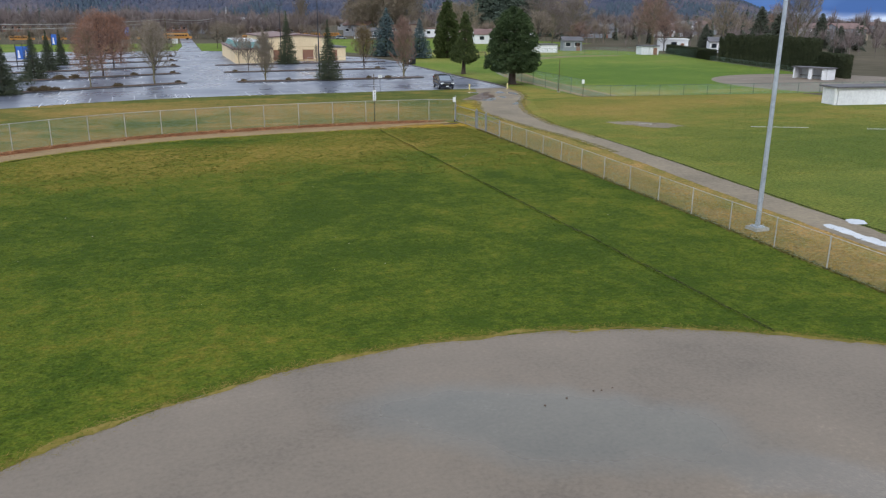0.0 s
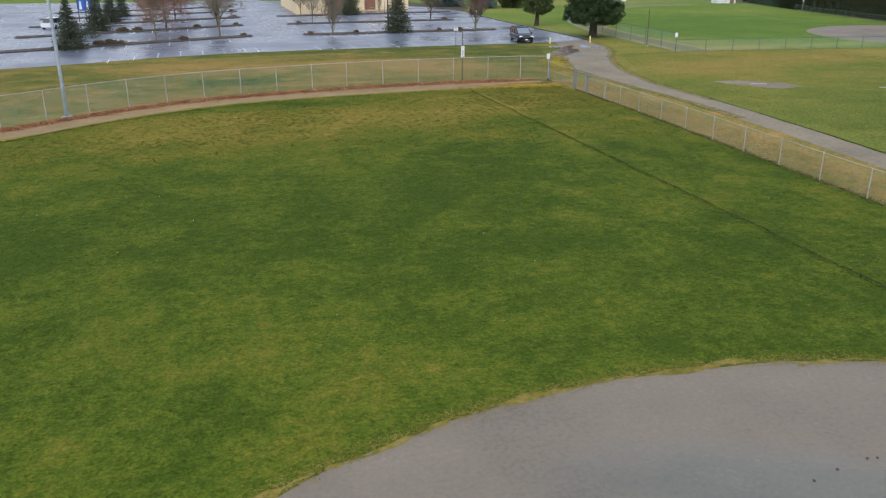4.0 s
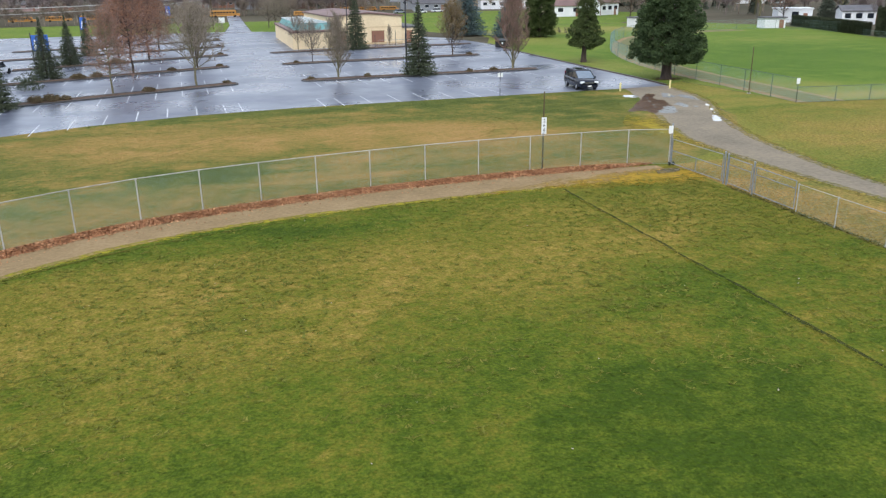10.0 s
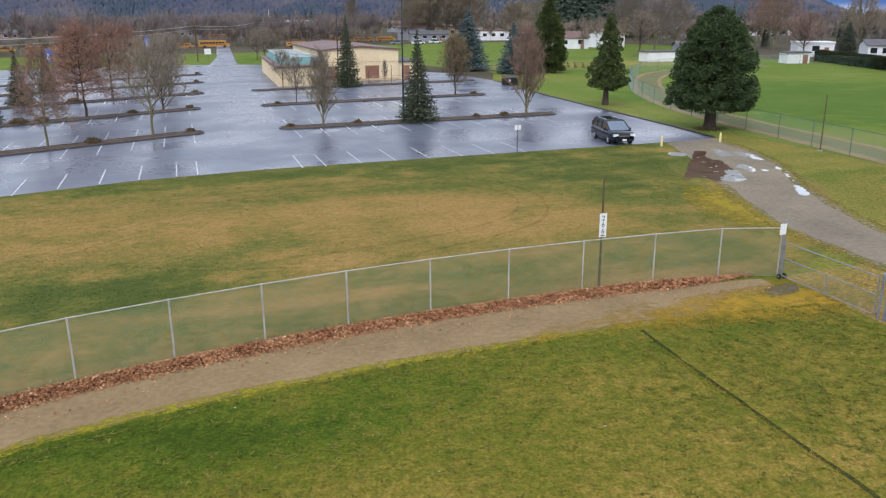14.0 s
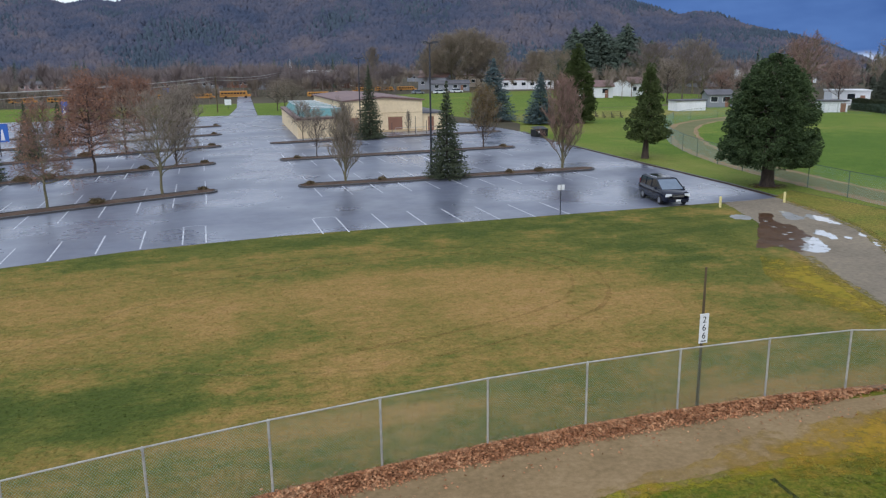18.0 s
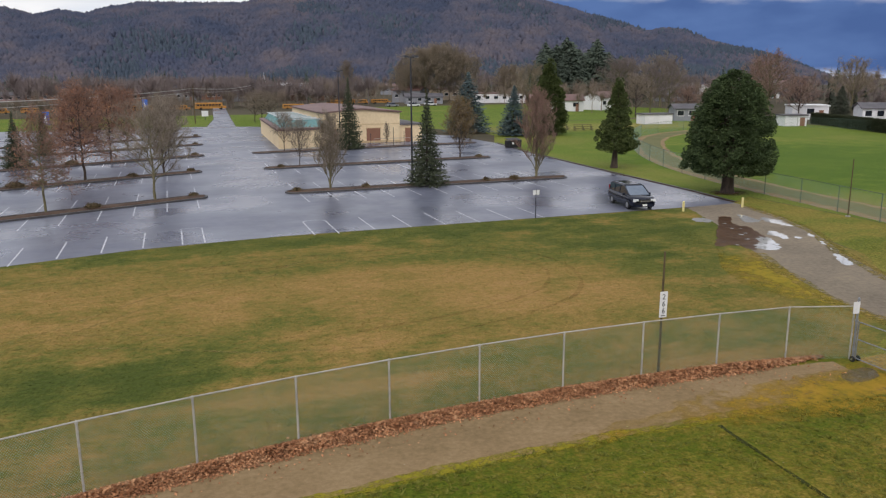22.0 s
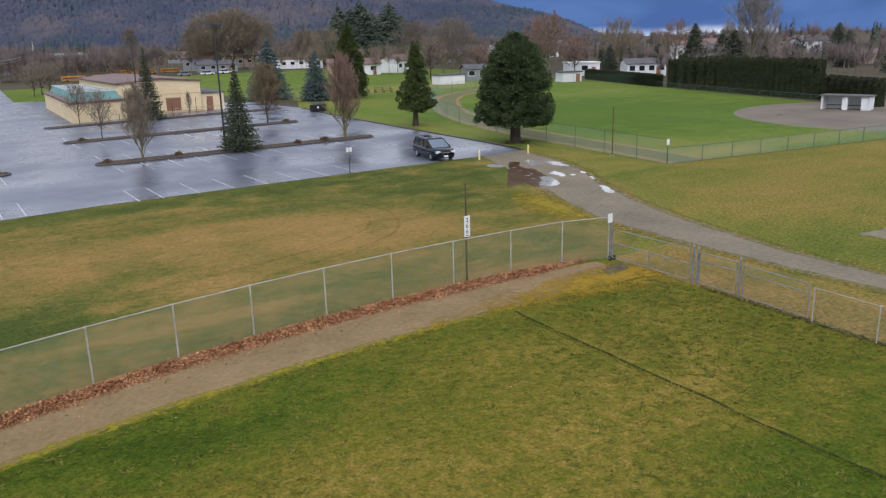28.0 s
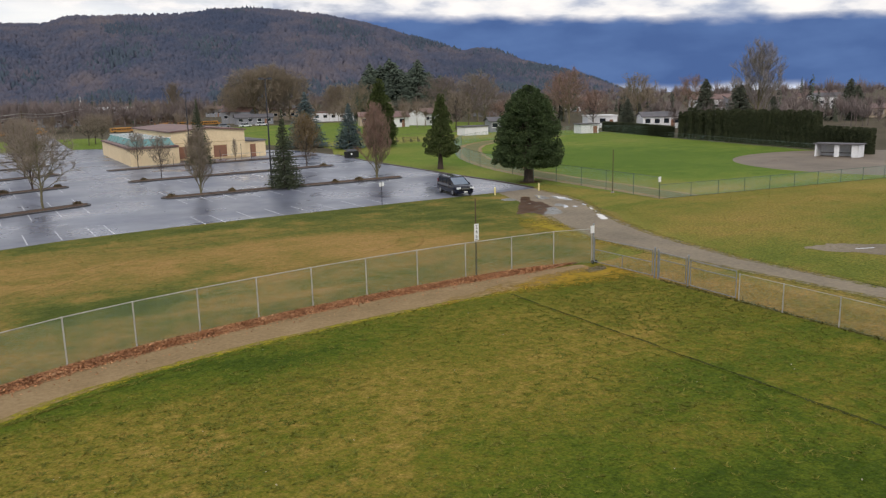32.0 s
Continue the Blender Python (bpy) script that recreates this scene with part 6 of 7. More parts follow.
# ---- houses and halls ----
def house(x, y, w, d, h, rise, rz, wall, roof, label, name="house", windows=3, door=True, eave=0.4, flat=False, group="houses"):
    t = thing(name, pose(x, y, 0, 0, 0, rz), label, "house", group)
    part("wall", Builder().box(0, 0, 0, w, d, h), wall, t)
    a, b = w / 2 + eave, d / 2 + eave
    r = Builder()
    if flat:
        r.box(0, 0, h, w + eave, d + eave, max(0.18, rise))
    else:
        r.add([(-a, -b, h - 0.08), (a, -b, h - 0.08), (a, b, h - 0.08), (-a, b, h - 0.08), (-a, 0, h + rise), (a, 0, h + rise), (-a, -b, h + 0.08), (a, -b, h + 0.08), (a, b, h + 0.08), (-a, b, h + 0.08), (-a, 0, h + rise + 0.16), (a, 0, h + rise + 0.16)],
              [(0, 1, 5, 4), (4, 5, 2, 3), (7, 6, 10, 11), (10, 9, 8, 11), (0, 6, 7, 1), (3, 2, 8, 9), (0, 4, 10, 6), (4, 3, 9, 10), (1, 7, 11, 5), (5, 11, 8, 2)])
        for e in (-w / 2, w / 2):
            part("gable", Builder().add([(e, -d / 2, h), (e, d / 2, h), (e, 0, h + rise * 0.92)], [(0, 1, 2) if e > 0 else (0, 2, 1)]), wall, t)
    part("roof", r, roof, t)
    for k in range(windows):
        xx = -w / 2 + w * (k + 0.5) / windows
        ww, wh = min(1.5, w / windows * 0.55), min(1.1, h * 0.4)
        wd = part("window", Builder().box(xx, -d / 2 - 0.02, h * 0.42, ww + 0.14, 0.06, wh + 0.14), M_WHITE, t)
        part("pane", Builder().box(xx, -d / 2 - 0.05, h * 0.42 + 0.07, ww, 0.02, wh), M_GLASS, wd)
        part("sill", Builder().box(xx, -d / 2 - 0.08, h * 0.42 - 0.05, ww + 0.2, 0.14, 0.05), M_WHITE, wd)
    if door:
        part("door", Builder().box(w * 0.3, -d / 2 - 0.03, 0, 0.95, 0.06, min(2.05, h * 0.85)), M_DOOR, t)
    return t


# gymnasium
gy = thing("hall", pose(0.5, -4.6, 0), "cream block community hall with low brown roof and teal-roofed wing", "building")
part("main_wall", Builder().box(31.7, 176.6, 0, 11.6, 30, 4.4), M_CREAM, gy)
rr = Builder()
rr.add([(25.6, 161.3, 4.4), (37.8, 161.3, 4.4), (37.8, 192, 4.4), (25.6, 192, 4.4), (31.7, 161.3, 4.9), (31.7, 192, 4.9), (25.6, 161.3, 4.6), (37.8, 161.3, 4.6), (37.8, 192, 4.6), (25.6, 192, 4.6), (31.7, 161.3, 5.1), (31.7, 192, 5.1)],
       [(6, 10, 11, 9), (10, 7, 8, 11), (0, 4, 10, 6), (4, 1, 7, 10), (0, 6, 9, 3), (1, 2, 8, 7), (3, 9, 11, 5), (5, 11, 8, 2), (0, 3, 5, 4), (4, 5, 2, 1)])
part("main_roof", rr, M_BROWNROOF, gy)
gg = Builder()
gg.add([(25.9, 161.6, 4.4), (37.5, 161.6, 4.4), (31.7, 161.6, 4.86)], [(0, 1, 2)])
part("gable", gg, M_CREAM, gy)
part("cornice_band", Builder().box(31.7, 161.58, 2.7, 11.7, 0.06, 0.06), M_TAN, gy)
part("wing_wall", Builder().add([(18.6, 155.6, 0), (25.9, 157.2, 0), (25.9, 189, 0), (19.9, 189, 0), (18.6, 155.6, 2.5), (25.9, 157.2, 2.5), (25.9, 189, 2.5), (19.9, 189, 2.5)], [(0, 1, 5, 4), (1, 2, 6, 5), (2, 3, 7, 6), (3, 0, 4, 7), (4, 5, 6, 7)]), M_CREAM, gy)
part("wing_fascia", Builder().add([(18.4, 155.4, 2.45), (25.9, 157.0, 2.45), (25.9, 189.2, 2.45), (19.7, 189.2, 2.45), (18.4, 155.4, 2.72), (25.9, 157.0, 2.72), (25.9, 189.2, 2.72), (19.7, 189.2, 2.72)], [(0, 1, 5, 4), (1, 2, 6, 5), (2, 3, 7, 6), (3, 0, 4, 7), (4, 5, 6, 7)]), M_BROWNROOF, gy)
for k in range(7):
    y0 = 158.5 + 4.2 * k
    xa = 19.3 + 0.04 * (y0 - 156)
    part("roof_ridge", Builder().add([(xa, y0, 2.73), (25.6, y0, 2.73), (25.6, y0 + 2.9, 2.73), (xa, y0 + 2.9, 2.73), (xa + 0.5, y0 + 1.45, 3.75), (25.2, y0 + 1.45, 3.75)], [(0, 1, 5, 4), (1, 2, 5), (2, 3, 4, 5), (3, 0, 4)]), M_TEAL, gy)
    part("ridge_cap", Builder().box((xa + 25.7) / 2, y0 + 1.45, 3.73, 25.2 - xa, 0.16, 0.1), M_HOUSE, gy)
    part("valley_gutter", Builder().box((xa + 25.6) / 2, y0 + 3.5, 2.73, 25.6 - xa, 0.5, 0.12), M_GREYROOF, gy)
part("annex_wall", Builder().box(39.3, 172, 0, 3.55, 20, 2.5), M_CREAM, gy)
part("annex_roof", Builder().box(39.4, 172, 2.5, 3.75, 20.4, 0.22), M_GREYROOF, gy)
for x0, w0, h0 in ((27.1, 2.0, 2.1), (33.4, 2.1, 2.1), (38.9, 0.9, 2.0)):
    dr = part("door", Builder().box(x0, 161.57 if x0 < 38 else 161.97, 0.02, w0, 0.08, h0), M_DOOR, gy)
    part("door_frame", Builder().box(x0, 161.58 if x0 < 38 else 161.98, h0 + 0.02, w0 + 0.2, 0.09, 0.1), M_TAN, dr)
part("plinth", Builder().box(31.7, 161.53, 0, 11.7, 0.1, 0.3), M_TAN, gy)
t = thing("handrail", pose(34.2, 152.0, 0), "thin steel handrail before the hall doors", "railing")
part("top_rail", Builder().tube((-1.5, 0, 0.95), (7.5, 0, 0.95), 0.03, n=6), M_GALV, t)
for k in range(7):
    part("baluster", Builder().tube((-1.5 + 1.5 * k, 0, 0), (-1.5 + 1.5 * k, 0, 0.95), 0.025, n=6), M_GALV, t)
for x0, y0, h0 in ((24.0, 146.3, 1.1), (29.6, 147.6, 1.8), (31.2, 147.8, 1.9), (34.6, 148.4, 2.6), (36.2, 148.6, 2.0)):
    t = thing("stake", pose(x0, y0, 0.1), "thin dark steel stake in the planting bed", "post", "stakes")
    part("post", Builder().tube((0, 0, 0), (0, 0, h0), 0.035, n=6), M_DARKPOLE, t)

# refuse container and low wall by the park
t = thing("refuse_container", pose(49.6, 141.2, 0, 0, 0, 10) @ Matrix.Diagonal((0.72, 0.72, 0.72, 1)), "black lidded refuse container at the car park edge", "bin")
part("body", Builder().box(0, 0, 0.05, 2.6, 1.6, 1.3, taper=-0.05), M_BLACK, t)
part("lid", Builder().add([(-1.4, -0.9, 1.36), (1.4, -0.9, 1.36), (1.4, 0.9, 1.75), (-1.4, 0.9, 1.75), (-1.4, -0.9, 1.42), (1.4, -0.9, 1.42), (1.4, 0.9, 1.81), (-1.4, 0.9, 1.81)], [(3, 2, 1, 0), (4, 5, 6, 7), (0, 1, 5, 4), (1, 2, 6, 5), (2, 3, 7, 6), (3, 0, 4, 7)]), M_BLACK, t)
part("notice", Builder().box(-0.6, -0.86, 0.7, 0.4, 0.02, 0.4), M_WHITE, t)
# dugouts
def dugout(x, y, rz, w, label):
    t = thing("dugout", pose(x, y, 0, 0, 0, rz), label, "dugout", "dugouts")
    part("back_wall", Builder().box(0, 1.0, 0, w, 0.18, 1.6), M_HOUSE, t)
    for s in (-1, 1):
        part("side_wall", Builder().box(s * (w / 2 - 0.1), 0, 0, 0.2, 2.0, 1.6), M_HOUSE, t)
    part("pier", Builder().box(0, -0.9, 0, 0.6, 0.2, 1.58), M_HOUSE, t)
    part("end_pier", Builder().box(w / 2 - 0.5, -0.9, 0, 0.8, 0.2, 1.58), M_HOUSE, t)
    part("bench", Builder().box(0, 0.6, 0.42, w - 0.6, 0.4, 0.06), M_WOODPOST, t)
    part("roof", Builder().box(0, 0, 1.6, w + 0.4, 2.5, 0.14), M_GREYROOF, t)


dugout(96.0, 90.8, -76, 5.4, "white open-fronted dugout beside the far diamond")
t = thing("dugout", pose(73.0, 62.2, 0, 0, 0, -8), "white block dugout seen from behind beside the meadow", "dugout", "dugouts")
part("wall", Builder().box(0, 0, 0, 7.6, 2.4, 1.75), M_HOUSE, t)
part("roof", Builder().box(0, 0, 1.75, 8.2, 3.0, 0.16), M_GREYROOF, t)
part("end_post", Builder().box(-4.0, -1.0, 0, 0.25, 0.25, 1.75), M_WHITE, t)


# hedge of clipped columns
def hedge_column(x, y, r, h, seed):
    n = np.random.default_rng(seed)
    k = 620
    a = n.uniform(0, 2 * math.pi, k)
    z = h * n.uniform(0, 1, k) ** 0.9
    rad = r * np.where(z > h * 0.92, np.sqrt(np.clip(1 - ((z - h * 0.92) / (h * 0.1)) ** 2, 0, 1)), 1.0) * n.uniform(0.9, 1.03, k)
    c = np.stack([rad * np.cos(a), rad * np.sin(a), z], 1)
    v, f = leaves_at(n, c, 0.085, 11, 0.06)
    return arrays("hedge_column", v, f, M_HEDGE)


HC = [hedge_column(0, 0, 0.62, 5.6, 300 + k) for k in range(4)]
core = Builder().tube((0, 0, 0), (0, 0, 5.1), 0.52, 0.48, n=10).mesh("core", M_HEDGE)
hx = []
for k in range(25):
    y0 = 134.6 - 2.75 * k if k < 5 else 121.4 - 20.2 * (k - 5) / 19
    hx.append((107.0 + 0.274 * (y0 - 101.2), y0))
for k, (x0, y0) in enumerate(hx):
    t = thing("hedge_cedar", pose(x0, y0, 0, 0, 0, 40 * k) @ Matrix.Diagonal((1.02 if k > 4 else 1.2, 1.02 if k > 4 else 1.2, 0.98 + 0.035 * math.sin(k * 2.1) + (0.0 if k > 0 else -0.09), 1)), "tall clipped dark cedar in the boundary hedge", "hedge", "boundary hedge")
    part("foliage", HC[k % 4], M_HEDGE, t)
    part("core", core, M_HEDGE, t)
for k in range(8):
    u = k / 7
    t = thing("hedge_cedar", pose(106.2 - 4.6 * u, 99.4 - 9.4 * u, 0, 0, 0, 40 * k) @ Matrix.Diagonal((1.0, 1.0, 0.62, 1)), "lower brownish cedar at the end of the hedge", "hedge", "boundary hedge")
    part("foliage", HC[k % 4], M_HEDGE, t)
    part("core", core, M_HEDGE, t)
for k in range(22):
    u = k / 21
    t = thing("hedge_cedar", pose(128.5 - 11.5 * u, 168.5 - 30 * u, 0, 0, 0, 40 * k) @ Matrix.Diagonal((1.3, 1.3, 0.40, 1)), "low dark boundary hedge below the houses", "hedge", "low hedge")
    part("foliage", HC[k % 4], M_HEDGE, t)
    part("core", core, M_HEDGE, t)

M_BARKWALL = plain("dark_brown_wall", lin(104, 78, 66), 0.8)
# sheds and houses round the park
house(99.6, 181.8, 6.2, 3.6, 1.9, 0.25, -4, M_HOUSE, M_GREYROOF, "long low white park shed with flat roof", "park_shed", 0, False, flat=True)
house(119.6, 165.4, 4.4, 3.4, 1.95, 0.25, -14, M_HOUSE, M_GREYROOF, "white flat-roofed shed at the ballfield boundary", "park_shed", 0, True, flat=True)
house(112.5, 190, 5.0, 5, 2.6, 0.9, -20, M_GREYWALL, M_GREYROOF, "grey gabled cottage behind the shed", windows=2)
house(113, 246, 9, 7, 3.0, 1.6, -15, M_HOUSE, M_BROWNROOF, "white gabled house among bare trees", windows=2)
house(127, 250, 8, 7, 3.6, 1.6, 20, M_HOUSE, M_BROWNROOF, "white two-storey house among bare trees", windows=3)
house(116, 262, 12, 8, 3.0, 1.3, -22, M_BEIGE, M_BROWNROOF, "long white bungalow with brown roof", windows=4)
house(147, 169.5, 9.0, 8, 2.8, 1.0, -34, M_HOUSE, M_GREYROOF, "white two-storey house with grey roof behind the hedge", windows=4)
house(141, 184, 7.5, 7, 2.9, 0.3, -30, M_HOUSE, M_WHITE, "low white carport with flat roof", "carport", 1, True, flat=True)
house(147, 93, 10, 8, 2.3, 1.0, -50, M_BEIGE, M_BROWNROOF, "beige house behind the hedge end", windows=3)
house(168, 112, 12, 9, 3.0, 1.6, -50, M_BEIGE, M_GREYROOF, "beige house with steep grey roof behind the hedge", windows=3)
house(125, 76, 11, 9, 3.0, 1.6, -60, M_PINKWALL, M_GREYROOF, "pinkish house beside the dugout", windows=3)
house(226, 160, 12, 9, 2.6, 1.2, -40, M_BEIGE, M_BROWNROOF, "house beyond the hedge", windows=3)
# school
house(128, 330, 20, 10, 3.4, 0.5, -14, M_HOUSE, M_BROWNROOF, "long low white school block with brown flat roof", "school_block", 6, True, flat=True)
house(97, 330, 14, 9, 2.6, 1.2, -12, M_GREYWALL, M_GREYROOF, "low pinkish school wing", "school_block", 4, True)
house(118, 376, 34, 12, 4.6, 0.5, -14, M_BEIGE, M_BROWNROOF, "long two-storey school block", "school_block", 9, True, flat=True)
house(70, 398, 32, 12, 2.6, 1.4, -6, M_BARKWALL, M_BROWNROOF, "long low building with a dark brown roof", "school_block", 8, True)
house(85, 560, 26, 14, 5.2, 1.8, 0, M_HOUSE, M_WHITE, "long warehouse with a white metal roof", "warehouse", 6, True)
rnd = random.Random(5)
for k in range(34):
    x0 = 95 + rnd.uniform(-20, 330)
    y0 = 300 + rnd.uniform(-40, 260) - 0.55 * (x0 - 95)
    if y0 < 215 + (0 if x0 > 150 else 90) or math.hypot(x0, y0) < 330:
        continue
    house(x0, y0, rnd.uniform(9, 15), rnd.uniform(8, 10), rnd.uniform(3.4, 5.4), rnd.uniform(1.2, 2.4), rnd.uniform(-70, 10), rnd.choice([M_HOUSE, M_BEIGE, M_GREYWALL, M_HOUSE]), rnd.choice([M_GREYROOF, M_BROWNROOF]), "small detached house in the town beyond the park", windows=3)
for k in range(12):
    house(-130 + 17 * k + rnd.uniform(-5, 5), 395 + rnd.uniform(0, 70), rnd.uniform(10, 17), 10, rnd.uniform(2.8, 3.8), rnd.uniform(1.2, 2.0), rnd.uniform(-15, 15), rnd.choice([M_PINKWALL, M_BEIGE, M_GREYWALL, M_DOOR]), rnd.choice([M_GREYROOF, M_BROWNROOF]), "low building in the town beyond the car park", windows=4)
t = house(88, 470, 34, 14, 5.6, 0.6, 0, M_STORE, M_STORE, "large store with a white and blue roof in the distance", "store", 6, True, flat=True)


# school buses
def bus(x, y, rz):
    t = thing("school_bus", pose(x, y, 0, 0, 0, rz) @ Matrix.Diagonal((0.8, 0.8, 0.72, 1)), "yellow school bus parked in a row", "bus", "school buses")
    part("body", Builder().box(0, 0, 0.55, 10.5, 2.4, 2.35, taper=0.02), M_BUS, t)
    part("bonnet", Builder().box(5.9, 0, 0.55, 1.4, 2.1, 1.1, taper=0.06), M_BUS, t)
    part("roof", Builder().box(0, 0, 2.9, 10.2, 2.2, 0.2, taper=0.03), M_BUS, t)
    for s in (-1, 1):
        part("stripe", Builder().box(0, s * 1.2, 1.25, 10.4, 0.03, 0.12), M_BLACK, t)
        for k in range(8):
            part("window", Builder().box(-4.4 + 1.2 * k, s * 1.19, 1.75, 0.95, 0.04, 0.7), M_GLASS, t)
        for xx in (-3.2, 4.6):
            part("wheel", Builder().tube((xx, s * 0.9, 0.5), (xx, s * 1.2, 0.5), 0.5, n=14), M_TYRE, t)
    return t


b0 = bus(17.3, 304, 6)
for x0, y0, rz in ((7.4, 297, 6), (-2.5, 296, 6), (-12.5, 295, 6), (-22.3, 294, 7), (-32, 293, 6), (-42, 292, 7), (-52, 291, 7), (-62, 290, 6), (43, 292, 4), (52, 293, 4), (74, 334, 5), (82.8, 335, 5), (65.2, 333, 5)):
    copy_thing(b0, pose(x0, y0 + 6, 0, 0, 0, rz) @ Matrix.Diagonal((0.8, 0.8, 0.72, 1)))
t = thing("bell_frame", pose(53, 463, 0) @ Matrix.Diagonal((0.62, 0.62, 0.62, 1)), "open white steel bell tower frame in the town", "tower")
for k in range(4):
    a = math.pi / 4 + k * math.pi / 2
    part("leg", Builder().tube((3.4 * math.cos(a), 3.4 * math.sin(a), 0), (0.5 * math.cos(a), 0.5 * math.sin(a), 17), 0.3, 0.2, n=6), M_WHITE, t)
part("spire", Builder().tube((0, 0, 16.6), (0, 0, 21), 0.25, 0.06, n=6), M_WHITE, t)
part("ring", Builder().tube((0, 0, 12.4), (0, 0, 12.8), 1.5, n=8), M_GREYWALL, t)


# banners on lamp posts, far car, power line
for x0, y0, h in ((-15.6, 143, 3.9), (-14.6, 143.2, 3.9), (-13.0, 176, 5.0), (0.5, 205, 6.0)):
    t = thing("banner_post", pose(x0, y0, 0), "lamp post with a blue and white banner", "post", "banner posts")
    part("post", Builder().tube((0, 0, 0), (0, 0, h), 0.07, n=6), M_DARKPOLE, t)
    bn = part("banner", Builder().box(0.55, 0, h - 2.3, 0.95, 0.04, 2.0), M_BLUE, t)
    part("emblem", Builder().add([(0.2, -0.03, h - 2.1), (0.62, -0.03, h - 2.1), (0.5, -0.03, h - 0.9), (0.35, -0.03, h - 0.9)], [(0, 1, 2, 3)]), M_WHITE, bn)
wires = []
poles = [(-26, 110), (10.5, 222), (34, 330), (75, 470)]
for x0, y0 in poles:
    t = thing("utility_pole", pose(x0, y0, 0), "wooden utility pole with cross-arm", "utility pole", "utility poles")
    part("pole", Builder().tube((0, 0, 0), (0, 0, 8.1), 0.13, 0.09, n=8), M_WOODPOST, t)
    part("cross_arm", Builder().box(0, 0, 7.3, 0.14, 2.4, 0.14), M_WOODPOST, t)
for a, b in zip(poles, poles[1:]):
    for off, z in ((-1.0, 7.5), (1.0, 7.5), (0, 6.8)):
        wv, wf = [], []
        for k in range(13):
            u = k / 12
            p = (a[0] + (b[0] - a[0]) * u, a[1] + (b[1] - a[1]) * u + off, z - 4 * 0.7 * u * (1 - u))
            wv += [(p[0], p[1] + 0.045 * math.cos(q), p[2] + 0.045 * math.sin(q)) for q in (1.57, 3.67, 5.76)]
            if k:
                wf += [(3 * k - 3 + i, 3 * k - 3 + (i + 1) % 3, 3 * k + (i + 1) % 3, 3 * k + i) for i in range(3)]
        solid("power_line", arrays("power_line", wv, wf, M_GALV), M_GALV, "sagging overhead power line between wooden poles", "cable", "power lines")



# parked cars by the school, bleachers in the park
def far_car(x, y, rz, paint, label):
    t = thing("parked_car", pose(x, y, 0, 0, 0, rz), label, "car", "parked cars")
    b = Builder()
    b.add([(-2.1, -0.85, 0.3), (2.1, -0.85, 0.3), (2.1, 0.85, 0.3), (-2.1, 0.85, 0.3), (-2.1, -0.85, 0.85), (2.05, -0.85, 0.75), (2.05, 0.85, 0.75), (-2.1, 0.85, 0.85)], [(3, 2, 1, 0), (4, 5, 6, 7), (0, 1, 5, 4), (1, 2, 6, 5), (2, 3, 7, 6), (3, 0, 4, 7)])
    part("body", b, paint, t)
    part("cabin", Builder().box(-0.3, 0, 0.82, 2.6, 1.6, 0.6, taper=0.24), M_GLASS, t)
    part("roof", Builder().box(-0.3, 0, 1.41, 1.9, 1.2, 0.05), paint, t)
    for sx in (-1.3, 1.3):
        for sy in (-0.8, 0.8):
            part("wheel", Builder().tube((sx, sy - 0.1, 0.32), (sx, sy + 0.1, 0.32), 0.32, n=12), M_TYRE, t)


for x0, y0, rz, paint, lb in ((84, 300, 8, M_HOUSE, "white car parked by the school"), (77, 302, 8, M_GREYWALL, "silver car parked by the school"), (92, 306, 8, M_HOUSE, "white car parked by the school"), (-17.5, 129, 75, M_HOUSE, "white car parked in the far bay of the car park")):
    far_car(x0, y0, rz, paint, lb)
for x0, y0 in ((72.6, 171.4), (76.0, 168.6)):
    t = thing("bleachers", pose(x0, y0, 0, 0, 0, -8), "low weathered wooden bleachers on the park lawn", "bleachers", "bleachers")
    for k in range(3):
        part("bench", Builder().box(0, 0.55 * k, 0.35 + 0.3 * k, 3.6, 0.3, 0.06), M_WOODPOST, t)
        for sx in (-1.6, 0, 1.6):
            part("leg", Builder().box(sx, 0.55 * k, 0, 0.08, 0.08, 0.35 + 0.3 * k), M_DARKPOLE, t)
t = thing("round_sign", pose(13.2, 236, 0), "white sign board on a post at the road end", "sign")
part("post", Builder().tube((0, 0, 0), (0, 0, 1.8), 0.06, n=6), M_DARKPOLE, t)
part("board", Builder().box(0, -0.08, 0.9, 1.5, 0.05, 1.3), M_WHITE, t)


# ---- town trees ----

bare_tree(128, 127, 19.0, "poplar", 21, 1.0, M_PALETWIG, M_PALEBARK, label="very tall bare poplar behind the hedge", trunk=0.10)
conifer(136, 146, 11, "dark", 32, 1.3, "brownish cedar behind the hedge", name="cedar_tree")
conifer(124, 128, 9.6, "dark", 31, 1.5, "dark cedar behind the hedge", name="cedar_tree", rz=40)
bare_tree(112, 208, 11, "round", 12, 1.1, label="bare tree by the white houses", rz=20)
bare_tree(121, 200, 8, "round", 13, 1.2, M_REDTWIG, label="dark bare tree by the cottage", rz=50)
bare_tree(136, 181, 10, "round", 12, 1.1, M_REDTWIG, label="bare reddish tree behind the park shed", rz=130)
for k, (h, w) in enumerate([(21, 1.35), (25, 1.3), (23, 1.5), (27, 1.35), (25, 1.5), (26, 1.3), (22, 1.5), (24, 1.4), (19, 1.5), (21, 1.4), (20, 1.3), (24, 1.2), (23, 1.3), (25, 1.2), (22, 1.4), (24, 1.3)]):
    conifer(156 + 3.9 * (k % 10) + 2 * (k // 10), 346 + 9 * math.sin(k * 2.2) + 8 * (k // 10), h * 0.94, "hazy", 31 + k % 3, w, "tall dark conifer in the clump by the school", name="cedar_tree", rz=50 * k)
